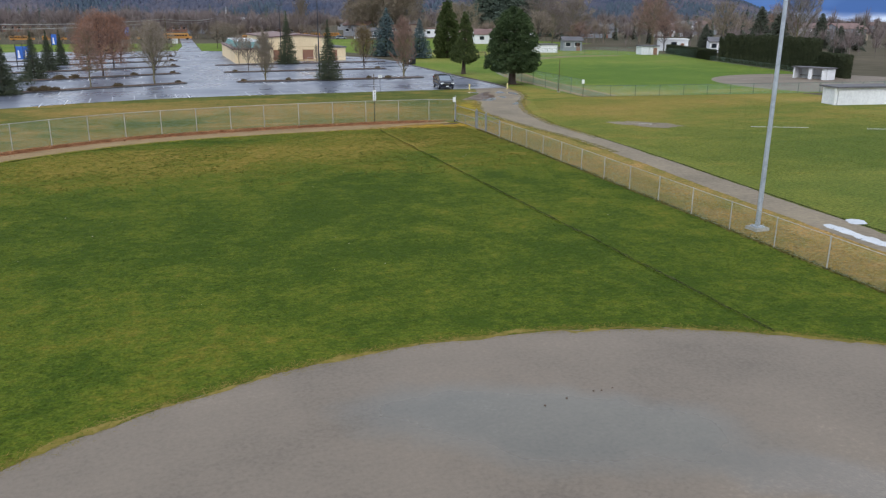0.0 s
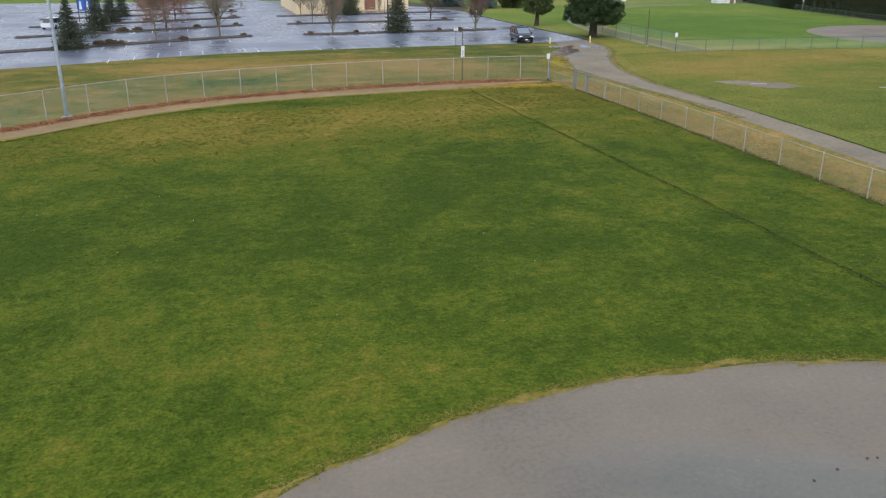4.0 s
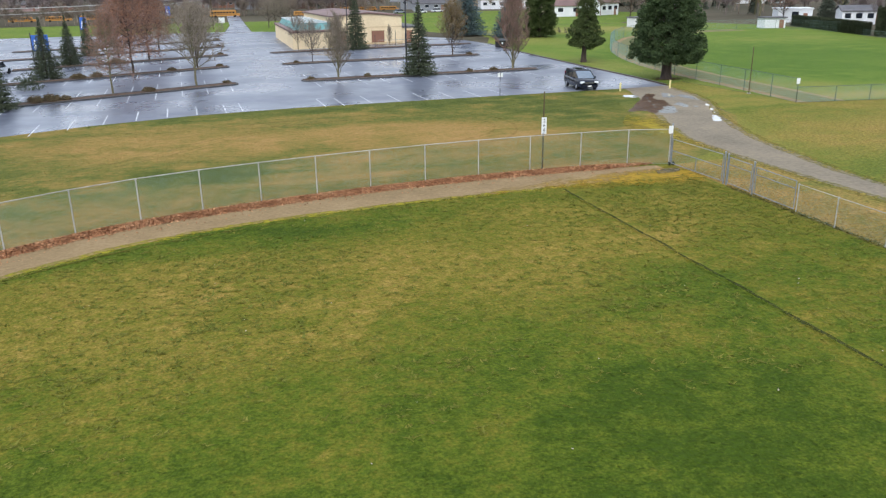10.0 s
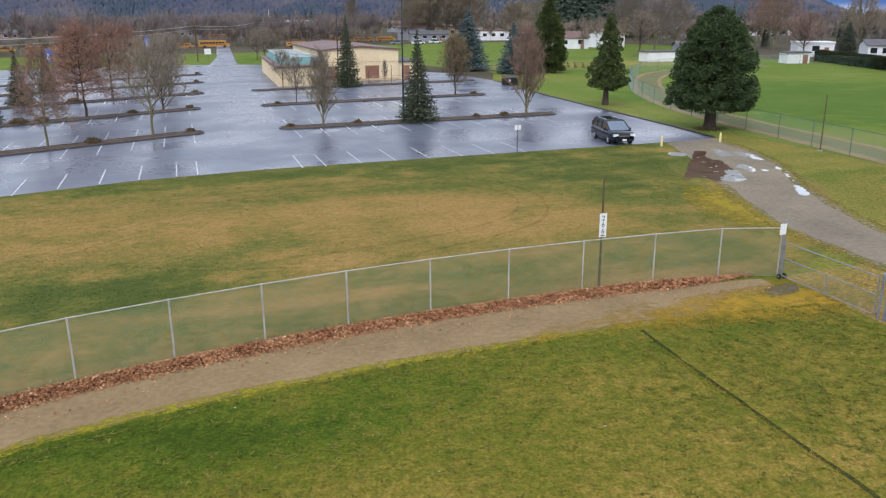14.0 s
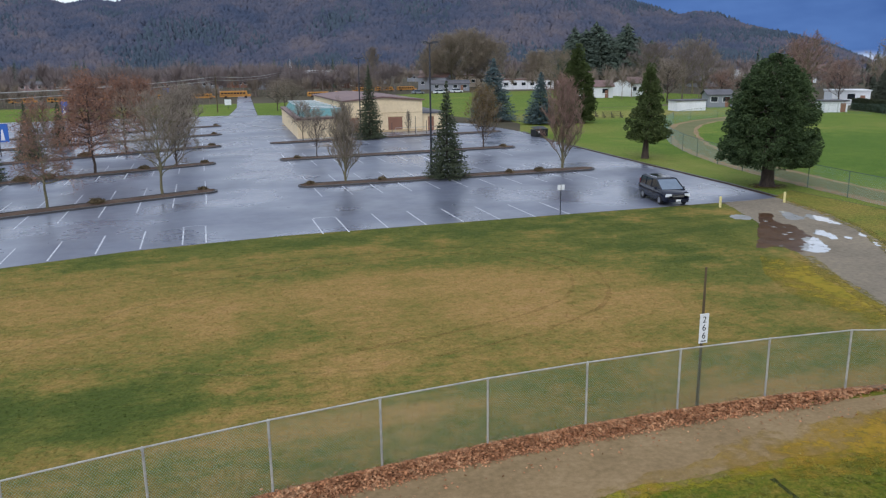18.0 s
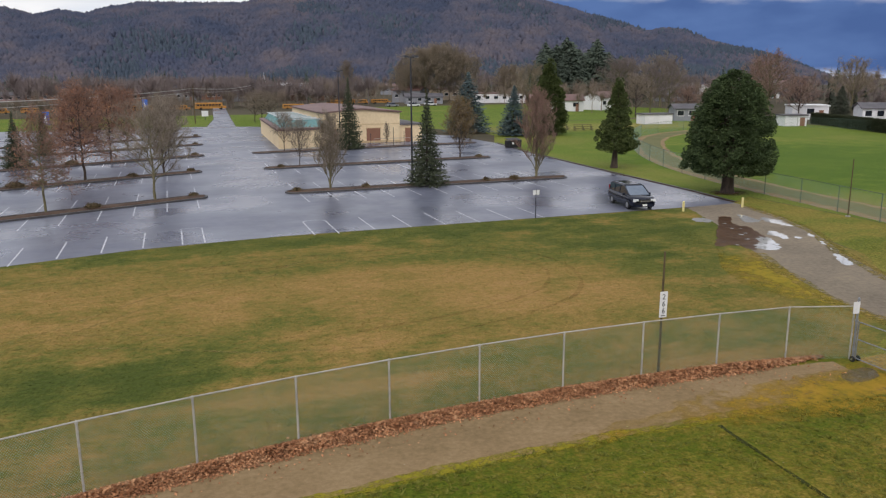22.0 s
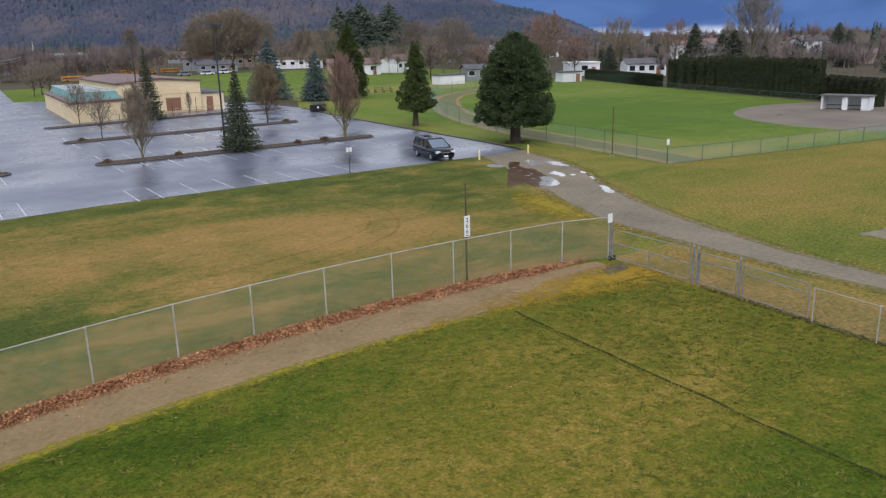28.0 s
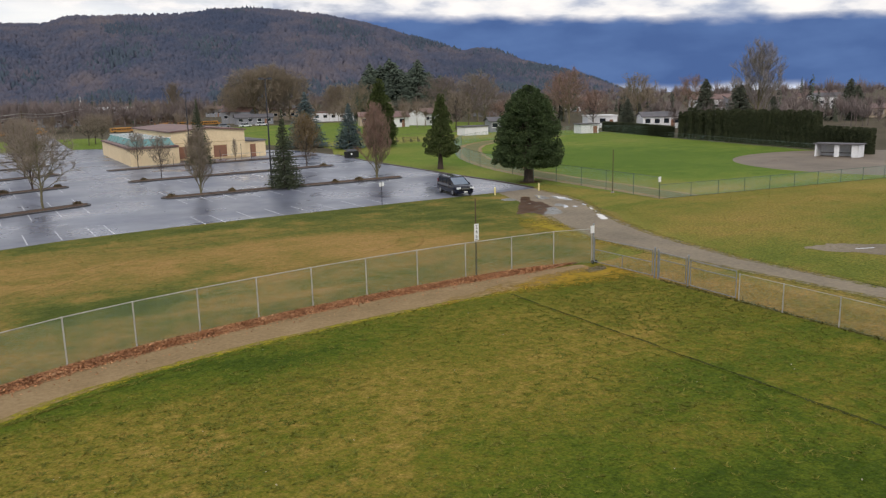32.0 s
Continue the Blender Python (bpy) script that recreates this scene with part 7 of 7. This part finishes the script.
for k, (x0, y0, h, w) in enumerate([(102, 343, 23, 1.1), (110, 347, 25, 1.1), (117, 343, 21, 1.1), (96, 348, 17, 1.0), (140, 345, 16, 1.1)]):
    bare_tree(x0, y0, h, "dense", 22, w, M_OLIVETWIG, M_PALEBARK, label="broad bare brown tree behind the school", rz=77 * k)
for k, (x0, y0, h, w) in enumerate([(120, 214, 14, 1.1), (154, 211, 17, 1.2), (149, 252, 18, 1.2), (134, 226, 15, 1.1), (163, 224, 16, 1.2), (176, 205, 15, 1.2), (140, 262, 17, 1.2), (190, 196, 14, 1.1), (128, 300, 16, 1.2), (168, 300, 18, 1.2)]):
    bare_tree(x0, y0, h, "round", 26 + k % 2, w, (M_HAZETWIG, M_REDTWIG, M_OLIVETWIG)[k % 3], M_PALEBARK, label="tall bare winter tree among the houses", rz=61 * k)
bare_tree(72, 350, 17.5, "poplar", 24, 0.9, M_BROWNTWIG, M_PALEBARK, label="tall narrow bare tree beyond the hall")
for k, (x0, y0, h) in enumerate([(165, 150, 7), (180, 128, 8), (150, 100, 5), (158, 92, 6), (190, 180, 10), (200, 150, 9), (157, 190, 7), (230, 170, 11)]):
    conifer(x0, y0, h, "dark", 31 + k % 3, 1.4, "dark conifer in a garden behind the hedge", name="cedar_tree", rz=60 * k)


def wood(name, spots, heights, kinds, label, seed):
    """Many far trees joined into one mesh."""
    rng = np.random.default_rng(seed)
    vs, fs, k = [], [], 0
    for (x0, y0, z0), h in zip(spots, heights):
        if kinds == "conifer":
            # drooping sprays round an uneven cone
            n = 170
            u = rng.uniform(0, 1, n) ** 1.25
            a = rng.uniform(0, 6.28, n)
            lump = 1 + 0.22 * np.sin(a * 2 + x0) + 0.15 * np.sin(a * 3 + u * 9 + y0)
            rr = h * 0.19 * (1 - u) ** 0.62 * lump * rng.uniform(0.6, 1.1, n)
            zz = z0 + h * (0.07 + 0.93 * u)
            tip = np.stack([x0 + rr * np.cos(a), y0 + rr * np.sin(a), zz - 0.35 * rr], 1)
            w = h * 0.035 * rng.uniform(0.6, 1.3, n) * (1.15 - u)
            ca = a + rng.uniform(0.3, 0.7, n)
            cb = a - rng.uniform(0.3, 0.7, n)
            inner = rr * 0.35
            p = np.stack([x0 + inner * np.cos(ca) - np.sin(a) * w, y0 + inner * np.sin(ca) + np.cos(a) * w, zz + w], 1)
            q = np.stack([x0 + inner * np.cos(cb) + np.sin(a) * w, y0 + inner * np.sin(cb) - np.cos(a) * w, zz - w * 0.4], 1)
            vs.append(np.stack([p, q, tip], 1).reshape(-1, 3))
        else:
            # fine twigs spreading through a rounded crown
            n = 150
            a = rng.uniform(0, 6.28, n)
            el = np.arcsin(rng.uniform(-0.35, 1, n))
            d = np.stack([np.cos(el) * np.cos(a) * 0.40, np.cos(el) * np.sin(a) * 0.40, np.sin(el) * 0.42], 1) * h
            far = rng.uniform(0.55, 1.0, (n, 1)) * (1 + 0.14 * np.sin(a * 3 + x0))[:, None]
            mid = np.array([[x0, y0, z0 + h * 0.56]])
            top = mid + d * far
            base = mid + d * far * rng.uniform(0.05, 0.55, (n, 1)) - np.array([[0, 0, 1]]) * h * rng.uniform(0.03, 0.2, (n, 1))
            w = h * 0.0065
            side = np.stack([-np.sin(a + rng.uniform(-1, 1, n)) * w, np.cos(a) * w, np.zeros(n)], 1)
            base[0], top[0] = (x0, y0, z0), (x0, y0, z0 + h * 0.7)
            side[0] *= 2.5
            vs.append(np.stack([base - side, base + side, top], 1).reshape(-1, 3))
        fs.append(k + np.arange(3 * n).reshape(n, 3))
        k += 3 * n
    return np.vstack(vs), np.vstack(fs)


def stuff(name, v, f, mat, label, category, smooth=False):
    return tagged(new(name, arrays(name, v, f, mat, smooth)), label, category, kind="stuff")


nr = np.random.default_rng(4)
sp = []
for _ in range(900):
    az = math.radians(nr.uniform(-22, 66))
    dist = nr.uniform(380, 1050)
    sp.append((dist * math.sin(az), dist * math.cos(az), 0.0))
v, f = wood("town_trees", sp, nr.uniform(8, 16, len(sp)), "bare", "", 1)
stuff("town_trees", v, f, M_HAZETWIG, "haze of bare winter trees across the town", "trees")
sp = []
for _ in range(130):
    az = math.radians(nr.uniform(-22, 66))
    dist = nr.uniform(380, 950)
    sp.append((dist * math.sin(az), dist * math.cos(az), 0.0))
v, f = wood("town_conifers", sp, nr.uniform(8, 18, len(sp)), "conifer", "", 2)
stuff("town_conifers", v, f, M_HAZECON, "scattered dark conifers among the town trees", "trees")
sp = [(nr.uniform(-40, 210), nr.uniform(335, 470), 0.0) for _ in range(260)]
v, f = wood("street_trees", sp, nr.uniform(6, 11, len(sp)), "bare", "", 6)
stuff("street_trees", v, f, M_BROWNTWIG, "brown bare trees between the school and the town", "trees")
sp = [(nr.uniform(112, 240), nr.uniform(228, 330), 0.0) for _ in range(130)]
v, f = wood("yard_trees", sp, nr.uniform(6, 11, len(sp)), "bare", "", 8)
stuff("yard_trees", v, f, M_BROWNTWIG, "brown bare trees in the yards behind the park", "trees")
sp = [(nr.uniform(150, 330), nr.uniform(150, 330), 0.0) for _ in range(55)]
v, f = wood("yard_conifers", sp, nr.uniform(5, 10, len(sp)), "conifer", "", 9)
stuff("yard_conifers", v, f, M_DARKCON, "dark conifers among the houses beyond the hedge", "trees")
sp = [(nr.uniform(-150, 78), nr.uniform(308, 390), 0.0) for _ in range(330)]
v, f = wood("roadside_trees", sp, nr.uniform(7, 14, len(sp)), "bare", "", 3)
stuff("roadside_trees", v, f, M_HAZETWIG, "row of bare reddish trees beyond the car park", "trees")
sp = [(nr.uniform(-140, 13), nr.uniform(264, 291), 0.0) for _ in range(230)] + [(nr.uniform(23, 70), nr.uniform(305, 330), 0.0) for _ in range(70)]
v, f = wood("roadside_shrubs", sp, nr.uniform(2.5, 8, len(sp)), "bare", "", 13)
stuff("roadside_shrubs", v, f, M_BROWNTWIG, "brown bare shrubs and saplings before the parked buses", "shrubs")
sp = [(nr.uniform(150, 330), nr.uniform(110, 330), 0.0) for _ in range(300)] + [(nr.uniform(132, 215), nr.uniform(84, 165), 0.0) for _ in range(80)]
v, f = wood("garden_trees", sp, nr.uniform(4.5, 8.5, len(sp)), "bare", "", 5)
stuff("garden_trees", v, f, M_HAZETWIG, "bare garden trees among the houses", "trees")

# ---- wooded hill ----
CREST = [(-30, 0.075), (-14, 0.080), (-10.5, 0.083), (-8.7, 0.084), (-7.2, 0.077), (-5.8, 0.0835), (-4.4, 0.080), (-2.8, 0.089), (-1.1, 0.094), (5.4, 0.0955), (6.9, 0.1045), (9.5, 0.106), (13, 0.1085), (14.8, 0.1105), (15.3, 0.1135), (18.4, 0.115), (20.3, 0.113), (23, 0.1078), (24.4, 0.1025), (25.7, 0.0975), (27.6, 0.0885), (29.3, 0.0785), (31.3, 0.069), (32.8, 0.061), (33.6, 0.0645), (35.2, 0.061), (36.7, 0.049), (38.2, 0.042), (39.8, 0.033), (42.1, 0.0205), (44, 0.008), (47, 0.0)]


def crest(az):
    for (a, u), (b, w) in zip(CREST, CREST[1:]):
        if a <= az <= b:
            k = (az - a) / (b - a)
            return u + (w - u) * k
    return CREST[0][1] if az < CREST[0][0] else 0.0


def hill_z(az, dist):
    """Height of the hill: rises from its foot to the crest, then falls behind."""
    top = crest(az) * 1500.0 - 11
    k = min(1.0, max(0.0, (dist - 1080.0) / 420.0))
    s = k * k * (3 - 2 * k) * 0.5 + k * 0.5
    back = max(0.0, (dist - 1500) / 300)
    x, y = dist * math.sin(math.radians(az)), dist * math.cos(math.radians(az))
    fold = 24 * noise.noise((x * 0.005, y * 0.005, 1.0)) * k * (1 - k) * 4 * min(1, top / 60)
    return max(-2.0, top * s * (1 - 0.4 * back) + fold)


v, f = [], []
NA, ND = 190, 26
for i in range(NA):
    az = -32 + 80 * i / (NA - 1)
    for j in range(ND):
        dist = 1060 + 700 * j / (ND - 1)
        v.append((dist * math.sin(math.radians(az)), dist * math.cos(math.radians(az)), hill_z(az, dist)))
for i in range(NA - 1):
    for j in range(ND - 1):
        q = i * ND + j
        f.append((q, q + ND, q + ND + 1, q + 1))
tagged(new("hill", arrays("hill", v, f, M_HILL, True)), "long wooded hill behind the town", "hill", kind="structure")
sb, sc = [], []
for _ in range(46000):
    az, dist = nr.uniform(-24, 44), 1085 + 430 * nr.uniform() ** 0.8
    z = hill_z(az, dist)
    if z < 0.5:
        continue
    p = (dist * math.sin(math.radians(az)), dist * math.cos(math.radians(az)), z - 1)
    con = noise.noise((p[0] * 0.010, p[1] * 0.010, 7)) * 1.25 + nr.uniform(-0.35, 0.35)
    low = max(0.0, 0.35 - (dist - 1085) / 430) * 0.9 + (0.25 if az > 32 else 0.0)
    (sc if con + low > 0.46 else sb).append(p)


def tufts(spots, seed, tall, wide, blunt):
    """Small crowns for a far wood: uneven domes or spires rooted in the slope."""
    r = np.random.default_rng(seed)
    c = np.array(spots)
    n, m = len(c), 4
    h = tall * r.uniform(0.65, 1.3, n)
    w = wide * r.uniform(0.65, 1.35, n)
    a0 = r.uniform(0, 6.28, n)
    rings = []
    for lo, hi, k in ((-0.5, -0.2, 1.0), (0.35, 0.7, blunt)):
        for i in range(m):
            a = a0 + 2 * math.pi * i / m + r.uniform(-0.4, 0.4, n)
            rad = w * k * r.uniform(0.7, 1.25, n)
            rings.append(np.stack([c[:, 0] + rad * np.cos(a), c[:, 1] + rad * np.sin(a), c[:, 2] + h * r.uniform(lo, hi, n)], 1))
    top = np.stack([c[:, 0] + r.normal(0, 0.7, n), c[:, 1] + r.normal(0, 0.7, n), c[:, 2] + h], 1)
    v = np.stack([*rings, top], 1).reshape(-1, 3)
    k = np.arange(n)[:, None] * (2 * m + 1)
    f = [k + np.array([[i, (i + 1) % m, m + i]]) for i in range(m)] + [k + np.array([[(i + 1) % m, m + (i + 1) % m, m + i]]) for i in range(m)] + [k + np.array([[m + i, m + (i + 1) % m, 2 * m]]) for i in range(m)]
    return v, np.concatenate(f, 0)


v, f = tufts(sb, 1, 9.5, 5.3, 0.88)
stuff("hill_woods", v, f, M_HILLTREE, "bare winter woods covering the hill, coloured blue-grey for haze", "woods", True)
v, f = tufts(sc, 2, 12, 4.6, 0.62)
stuff("hill_conifers", v, f, M_HILLCON, "darker haze-blue conifers scattered through the hillside woods", "woods", True)


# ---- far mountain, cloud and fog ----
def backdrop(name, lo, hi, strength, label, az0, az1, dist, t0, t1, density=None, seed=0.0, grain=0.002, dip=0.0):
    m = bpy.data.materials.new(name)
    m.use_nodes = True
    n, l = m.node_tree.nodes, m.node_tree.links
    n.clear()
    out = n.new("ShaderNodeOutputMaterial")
    # backdrop sheets glow in their own colour; no lamp lights them
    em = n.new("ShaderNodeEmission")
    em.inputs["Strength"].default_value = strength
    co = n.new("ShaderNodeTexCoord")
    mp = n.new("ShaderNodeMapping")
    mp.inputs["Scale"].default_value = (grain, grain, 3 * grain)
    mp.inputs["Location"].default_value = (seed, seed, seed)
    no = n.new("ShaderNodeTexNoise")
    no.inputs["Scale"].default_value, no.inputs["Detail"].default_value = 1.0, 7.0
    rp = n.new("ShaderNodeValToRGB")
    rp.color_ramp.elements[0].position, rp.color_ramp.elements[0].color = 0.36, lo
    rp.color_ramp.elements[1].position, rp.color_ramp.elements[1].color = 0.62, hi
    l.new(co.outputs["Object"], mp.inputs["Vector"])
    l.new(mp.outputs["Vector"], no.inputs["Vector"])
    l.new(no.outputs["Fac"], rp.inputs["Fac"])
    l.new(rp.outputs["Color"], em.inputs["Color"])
    if density:
        # thick in the middle of its height, ragged at the chosen edges
        sx = n.new("ShaderNodeSeparateXYZ")
        l.new(co.outputs["Object"], sx.inputs[0])
        za, zb, zc, zd = [dist * t for t in density]
        ra = n.new("ShaderNodeMapRange")
        ra.inputs[1].default_value, ra.inputs[2].default_value = za, zb
        rb = n.new("ShaderNodeMapRange")
        rb.inputs[1].default_value, rb.inputs[2].default_value = zd, zc
        l.new(sx.outputs["Z"], ra.inputs[0])
        l.new(sx.outputs["Z"], rb.inputs[0])
        mu = n.new("ShaderNodeMath")
        mu.operation = "MULTIPLY"
        l.new(ra.outputs[0], mu.inputs[0])
        l.new(rb.outputs[0], mu.inputs[1])
        ad = n.new("ShaderNodeMath")
        ad.operation = "MULTIPLY_ADD"
        l.new(no.outputs["Fac"], ad.inputs[0])
        ad.inputs[1].default_value, ad.inputs[2].default_value = 2.4, -1.55
        su = n.new("ShaderNodeMath")
        su.operation = "ADD"
        sc2 = n.new("ShaderNodeMath")
        sc2.operation = "MULTIPLY"
        sc2.inputs[1].default_value = 1.35
        l.new(mu.outputs[0], sc2.inputs[0])
        l.new(sc2.outputs[0], su.inputs[0])
        l.new(ad.outputs[0], su.inputs[1])
        gate_ = n.new("ShaderNodeMath")
        gate_.operation, gate_.use_clamp = "MULTIPLY", True
        l.new(su.outputs[0], gate_.inputs[0])
        l.new(mu.outputs[0], gate_.inputs[1])
        tr = n.new("ShaderNodeBsdfTransparent")
        ms = n.new("ShaderNodeMixShader")
        l.new(gate_.outputs[0], ms.inputs[0])
        l.new(tr.outputs[0], ms.inputs[1])
        l.new(em.outputs[0], ms.inputs[2])
        l.new(ms.outputs[0], out.inputs["Surface"])
    else:
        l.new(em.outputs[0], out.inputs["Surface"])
    vs, fs = [], []
    k = 60
    for i in range(k + 1):
        a = math.radians(az0 + (az1 - az0) * i / k)
        for tt in (t0, t1):
            vs.append((dist * math.sin(a), dist * math.cos(a), dist * tt))
    for i in range(k):
        fs.append((2 * i, 2 * i + 2, 2 * i + 3, 2 * i + 1))
    ob = tagged(new(name, arrays(name, vs, fs, m)), label, "backdrop", kind="structure")
    ob.matrix_world = Matrix.Rotation(radians(dip), 4, Vector((math.sin(radians(38)), math.cos(radians(38)), 0)))
    return ob


# The mountain's blue is distance haze put into its emitted colour.
backdrop("far_mountain", lin(66, 96, 150), lin(79, 111, 165), 1.0, "self-glowing mountain wall beyond the valley, haze painted deep blue", 20, 100, 4300, -0.02, 0.14)
backdrop("cloud_bank", lin(196, 208, 226), lin(236, 240, 246), 1.0, "white cloud bank hiding the mountain top", -60, 112, 4150, 0.06, 0.2, (0.078, 0.098, 0.3, 0.4), 3.0, 0.0035, 2.0)
backdrop("fog_bank", lin(140, 164, 208), lin(206, 218, 238), 1.0, "thin white fog along the foot of the mountain", 38, 56, 4100, -0.01, 0.02, (-0.008, 0.002, 0.006, 0.017), 9.0, 0.003, 0.7)

# ---- clods at the edge of the infield puddle ----
rc = random.Random(17)
for x0, y0 in ((10.74, 14.82), (10.94, 14.78), (11.25, 14.79), (9.95, 14.72), (9.31, 14.58)):
    bm = bmesh.new()
    bmesh.ops.create_icosphere(bm, subdivisions=1, radius=0.026 * rc.uniform(0.8, 1.4))
    for q in bm.verts:
        q.co = Vector((q.co.x * rc.uniform(0.8, 1.5), q.co.y * rc.uniform(0.7, 1.1), q.co.z * 0.5))
    me = bpy.data.meshes.new("mud_clod")
    bm.to_mesh(me)
    bm.free()
    me.materials.append(M_MULCH)
    ob = tagged(new("mud_clod", me), "small dark clod at the edge of the infield puddle", "clod", "mud clods")
    ob.matrix_world = pose(x0, y0, 0.02, 0, 0, rc.uniform(0, 180))

# ---- leaf litter and loose detail, last ----
rl = np.random.default_rng(12)


def litter(name, n, place, size, label, mat=None):
    c = np.array([place() for _ in range(n)])
    a = rl.normal(0, 1, (n, 3)) * np.array([[1, 1, 0.35]])
    a /= np.linalg.norm(a, axis=1)[:, None]
    b = np.cross(a, rl.normal(0, 0.5, (n, 3)) + np.array([[0, 0, 1.0]]))
    b /= np.linalg.norm(b, axis=1)[:, None]
    s = size * rl.uniform(0.6, 1.5, (n, 1))
    v = np.stack([c - a * s, c + b * s * 0.7, c + a * s, c - b * s * 0.7], 1).reshape(-1, 3)
    return stuff(name, v, np.arange(4 * n).reshape(n, 4), mat or M_LEAF, label, "leaves")


def drift():
    x0 = rl.uniform(-30, 25.7)
    thin = 1.0 - 0.75 * min(1.0, max(0.0, (x0 - 22.5) / 3.2))
    off = 0.04 - abs(rl.normal(0, 0.34)) * thin
    off = max(off, (-0.74 + rl.normal(0, 0.08)) * thin)
    if rl.uniform() < 0.02:
        off = rl.uniform(-1.6, 0.5)
    return (x0, fence_y(x0, off), 0.025 + 0.17 * rl.uniform() * max(0.1, 1 - abs(off + 0.2) / 0.5) * thin)


def turf_tufts(name, n, place, tall, mat, label, wide=(0.02, 0.055)):
    c = np.array([place() for _ in range(n)])
    a = rl.uniform(0, 6.28, (n, 1))
    d = np.concatenate([np.cos(a), np.sin(a), np.zeros((n, 1))], 1)
    w = rl.uniform(*wide, (n, 1))
    lean = rl.normal(0, 0.09, (n, 3)) * np.array([[1, 1, 0]])
    h = np.concatenate([np.zeros((n, 2)), tall * rl.uniform(0.5, 1.4, (n, 1))], 1)
    v = np.stack([c - d * w, c + d * w, c + lean + h], 1).reshape(-1, 3)
    return stuff(name, v, np.arange(3 * n).reshape(n, 3), mat, label, "grass")


def on_field():
    while True:
        x0, y0 = rl.uniform(-22, 26), 8 + 53 * rl.uniform() ** 0.9
        if abs(x0 - 17.55 - 0.032 * (y0 - 16)) < 0.13:
            continue
        if x0 < right_x(y0) - 0.1 and y0 < fence_y(x0, -3.0) and (x0 - DC[0]) ** 2 + (y0 - DC[1]) ** 2 > DR * DR:
            return (x0, y0, 0.004)


def on_strip():
    while True:
        x0, y0 = rl.uniform(-16, 38), 58 + 32 * rl.uniform() ** 1.2
        if y0 > fence_y(x0, 0.15) and y0 < lot_edge(x0) - 0.15 and x0 < 28 + (y0 - 62) * 0.36:
            return (x0, y0, 0.004)


turf_tufts("outfield_grass", 300000, on_field, 0.016, M_TUFT, "short green and straw-coloured turf blades")
turf_tufts("strip_grass", 110000, on_strip, 0.022, M_LAWNTUFT, "rough brown and green grass blades")
ribbon("leaf_drift", arc_fine[:-5], 0.0, lambda x: 0.6 - 0.42 * min(1.0, max(0.0, (x - 22.0) / 3.0)), 0.016, M_LEAF, "thick drift of brown leaves along the fence foot", "leaves", 0.12, 17)
litter("fallen_leaves", 100000, drift, 0.034, "brown fallen leaves heaped along the fence")
litter("stray_leaves", 90, lambda: (rl.uniform(-8, 24), rl.uniform(22, 60), 0.03), 0.024, "single pale leaves strewn over the lawn", M_LITTER)


def on_verge():
    y0 = rl.uniform(14, 61)
    x0 = right_x(y0)
    return (x0 + rl.uniform(0.1, 3.2) * (0.7 + 0.3 * (y0 - 14) / 47), y0, 0.004)


def fence_foot():
    y0 = rl.uniform(14, 57)
    return (right_x(y0) + rl.normal(0, 0.09), y0, 0.004)


def infield_rim():
    a = math.pi * rl.uniform(0.02, 0.98)
    r = DR + rl.normal(0.08, 0.16)
    return (DC[0] + r * math.cos(a), DC[1] + r * math.sin(a), 0.006)


WEEDS = []
while len(WEEDS) < 5200:
    x0, y0 = rl.uniform(-14, 25.8), 41 + 18.6 * rl.uniform() ** 0.8
    thick = 0.5 + 0.5 * noise.noise((x0 * 0.16, y0 * 0.16, 5.0)) + (0.35 if x0 > 17.8 and y0 > 50 else 0.0)
    if abs(x0 - 17.6 - 0.03 * (y0 - 16)) > 0.4 and rl.uniform() < thick * thick:
        WEEDS.append((x0, y0))


def weed_clump():
    x0, y0 = WEEDS[int(rl.uniform(0, len(WEEDS)))]
    return (x0 + rl.normal(0, 0.055), min(y0 + rl.normal(0, 0.05), fence_y(x0, -3.3)), 0.006)


turf_tufts("weed_clumps", 48000, weed_clump, 0.036, M_CLUMP, "dark weedy clumps in the thin turf", (0.015, 0.04))


def seam_grass():
    y0 = rl.uniform(16.5, 59)
    return (17.6 + 0.03 * (y0 - 16) - 0.13 + rl.normal(0, 0.04), y0, 0.005)


turf_tufts("seam_grass", 3000, seam_grass, 0.03, M_TUFT, "taller green grass along the foul line seam", (0.015, 0.035))


def on_meadow():
    while True:
        x0, y0 = rl.uniform(31, 66), rl.uniform(34, 77)
        if x0 > 33.5 + max(0.0, y0 - 58) * 0.42 and y0 < 77 - max(0.0, x0 - 48) * 0.13:
            return (x0, y0, 0.002)


turf_tufts("meadow_grass", 70000, on_meadow, 0.02, M_MEADOWTUFT, "rough yellow-green meadow blades")
turf_tufts("verge_grass", 22000, on_verge, 0.025, M_VERGETUFT, "straw-coloured winter grass blades")
turf_tufts("fence_weeds", 3200, fence_foot, 0.07, M_WEED, "dark ragged weeds along the fence foot")
turf_tufts("rim_grass", 16000, infield_rim, 0.02, M_RIM_GRASS, "ragged straw blades at the infield edge", (0.006, 0.016))
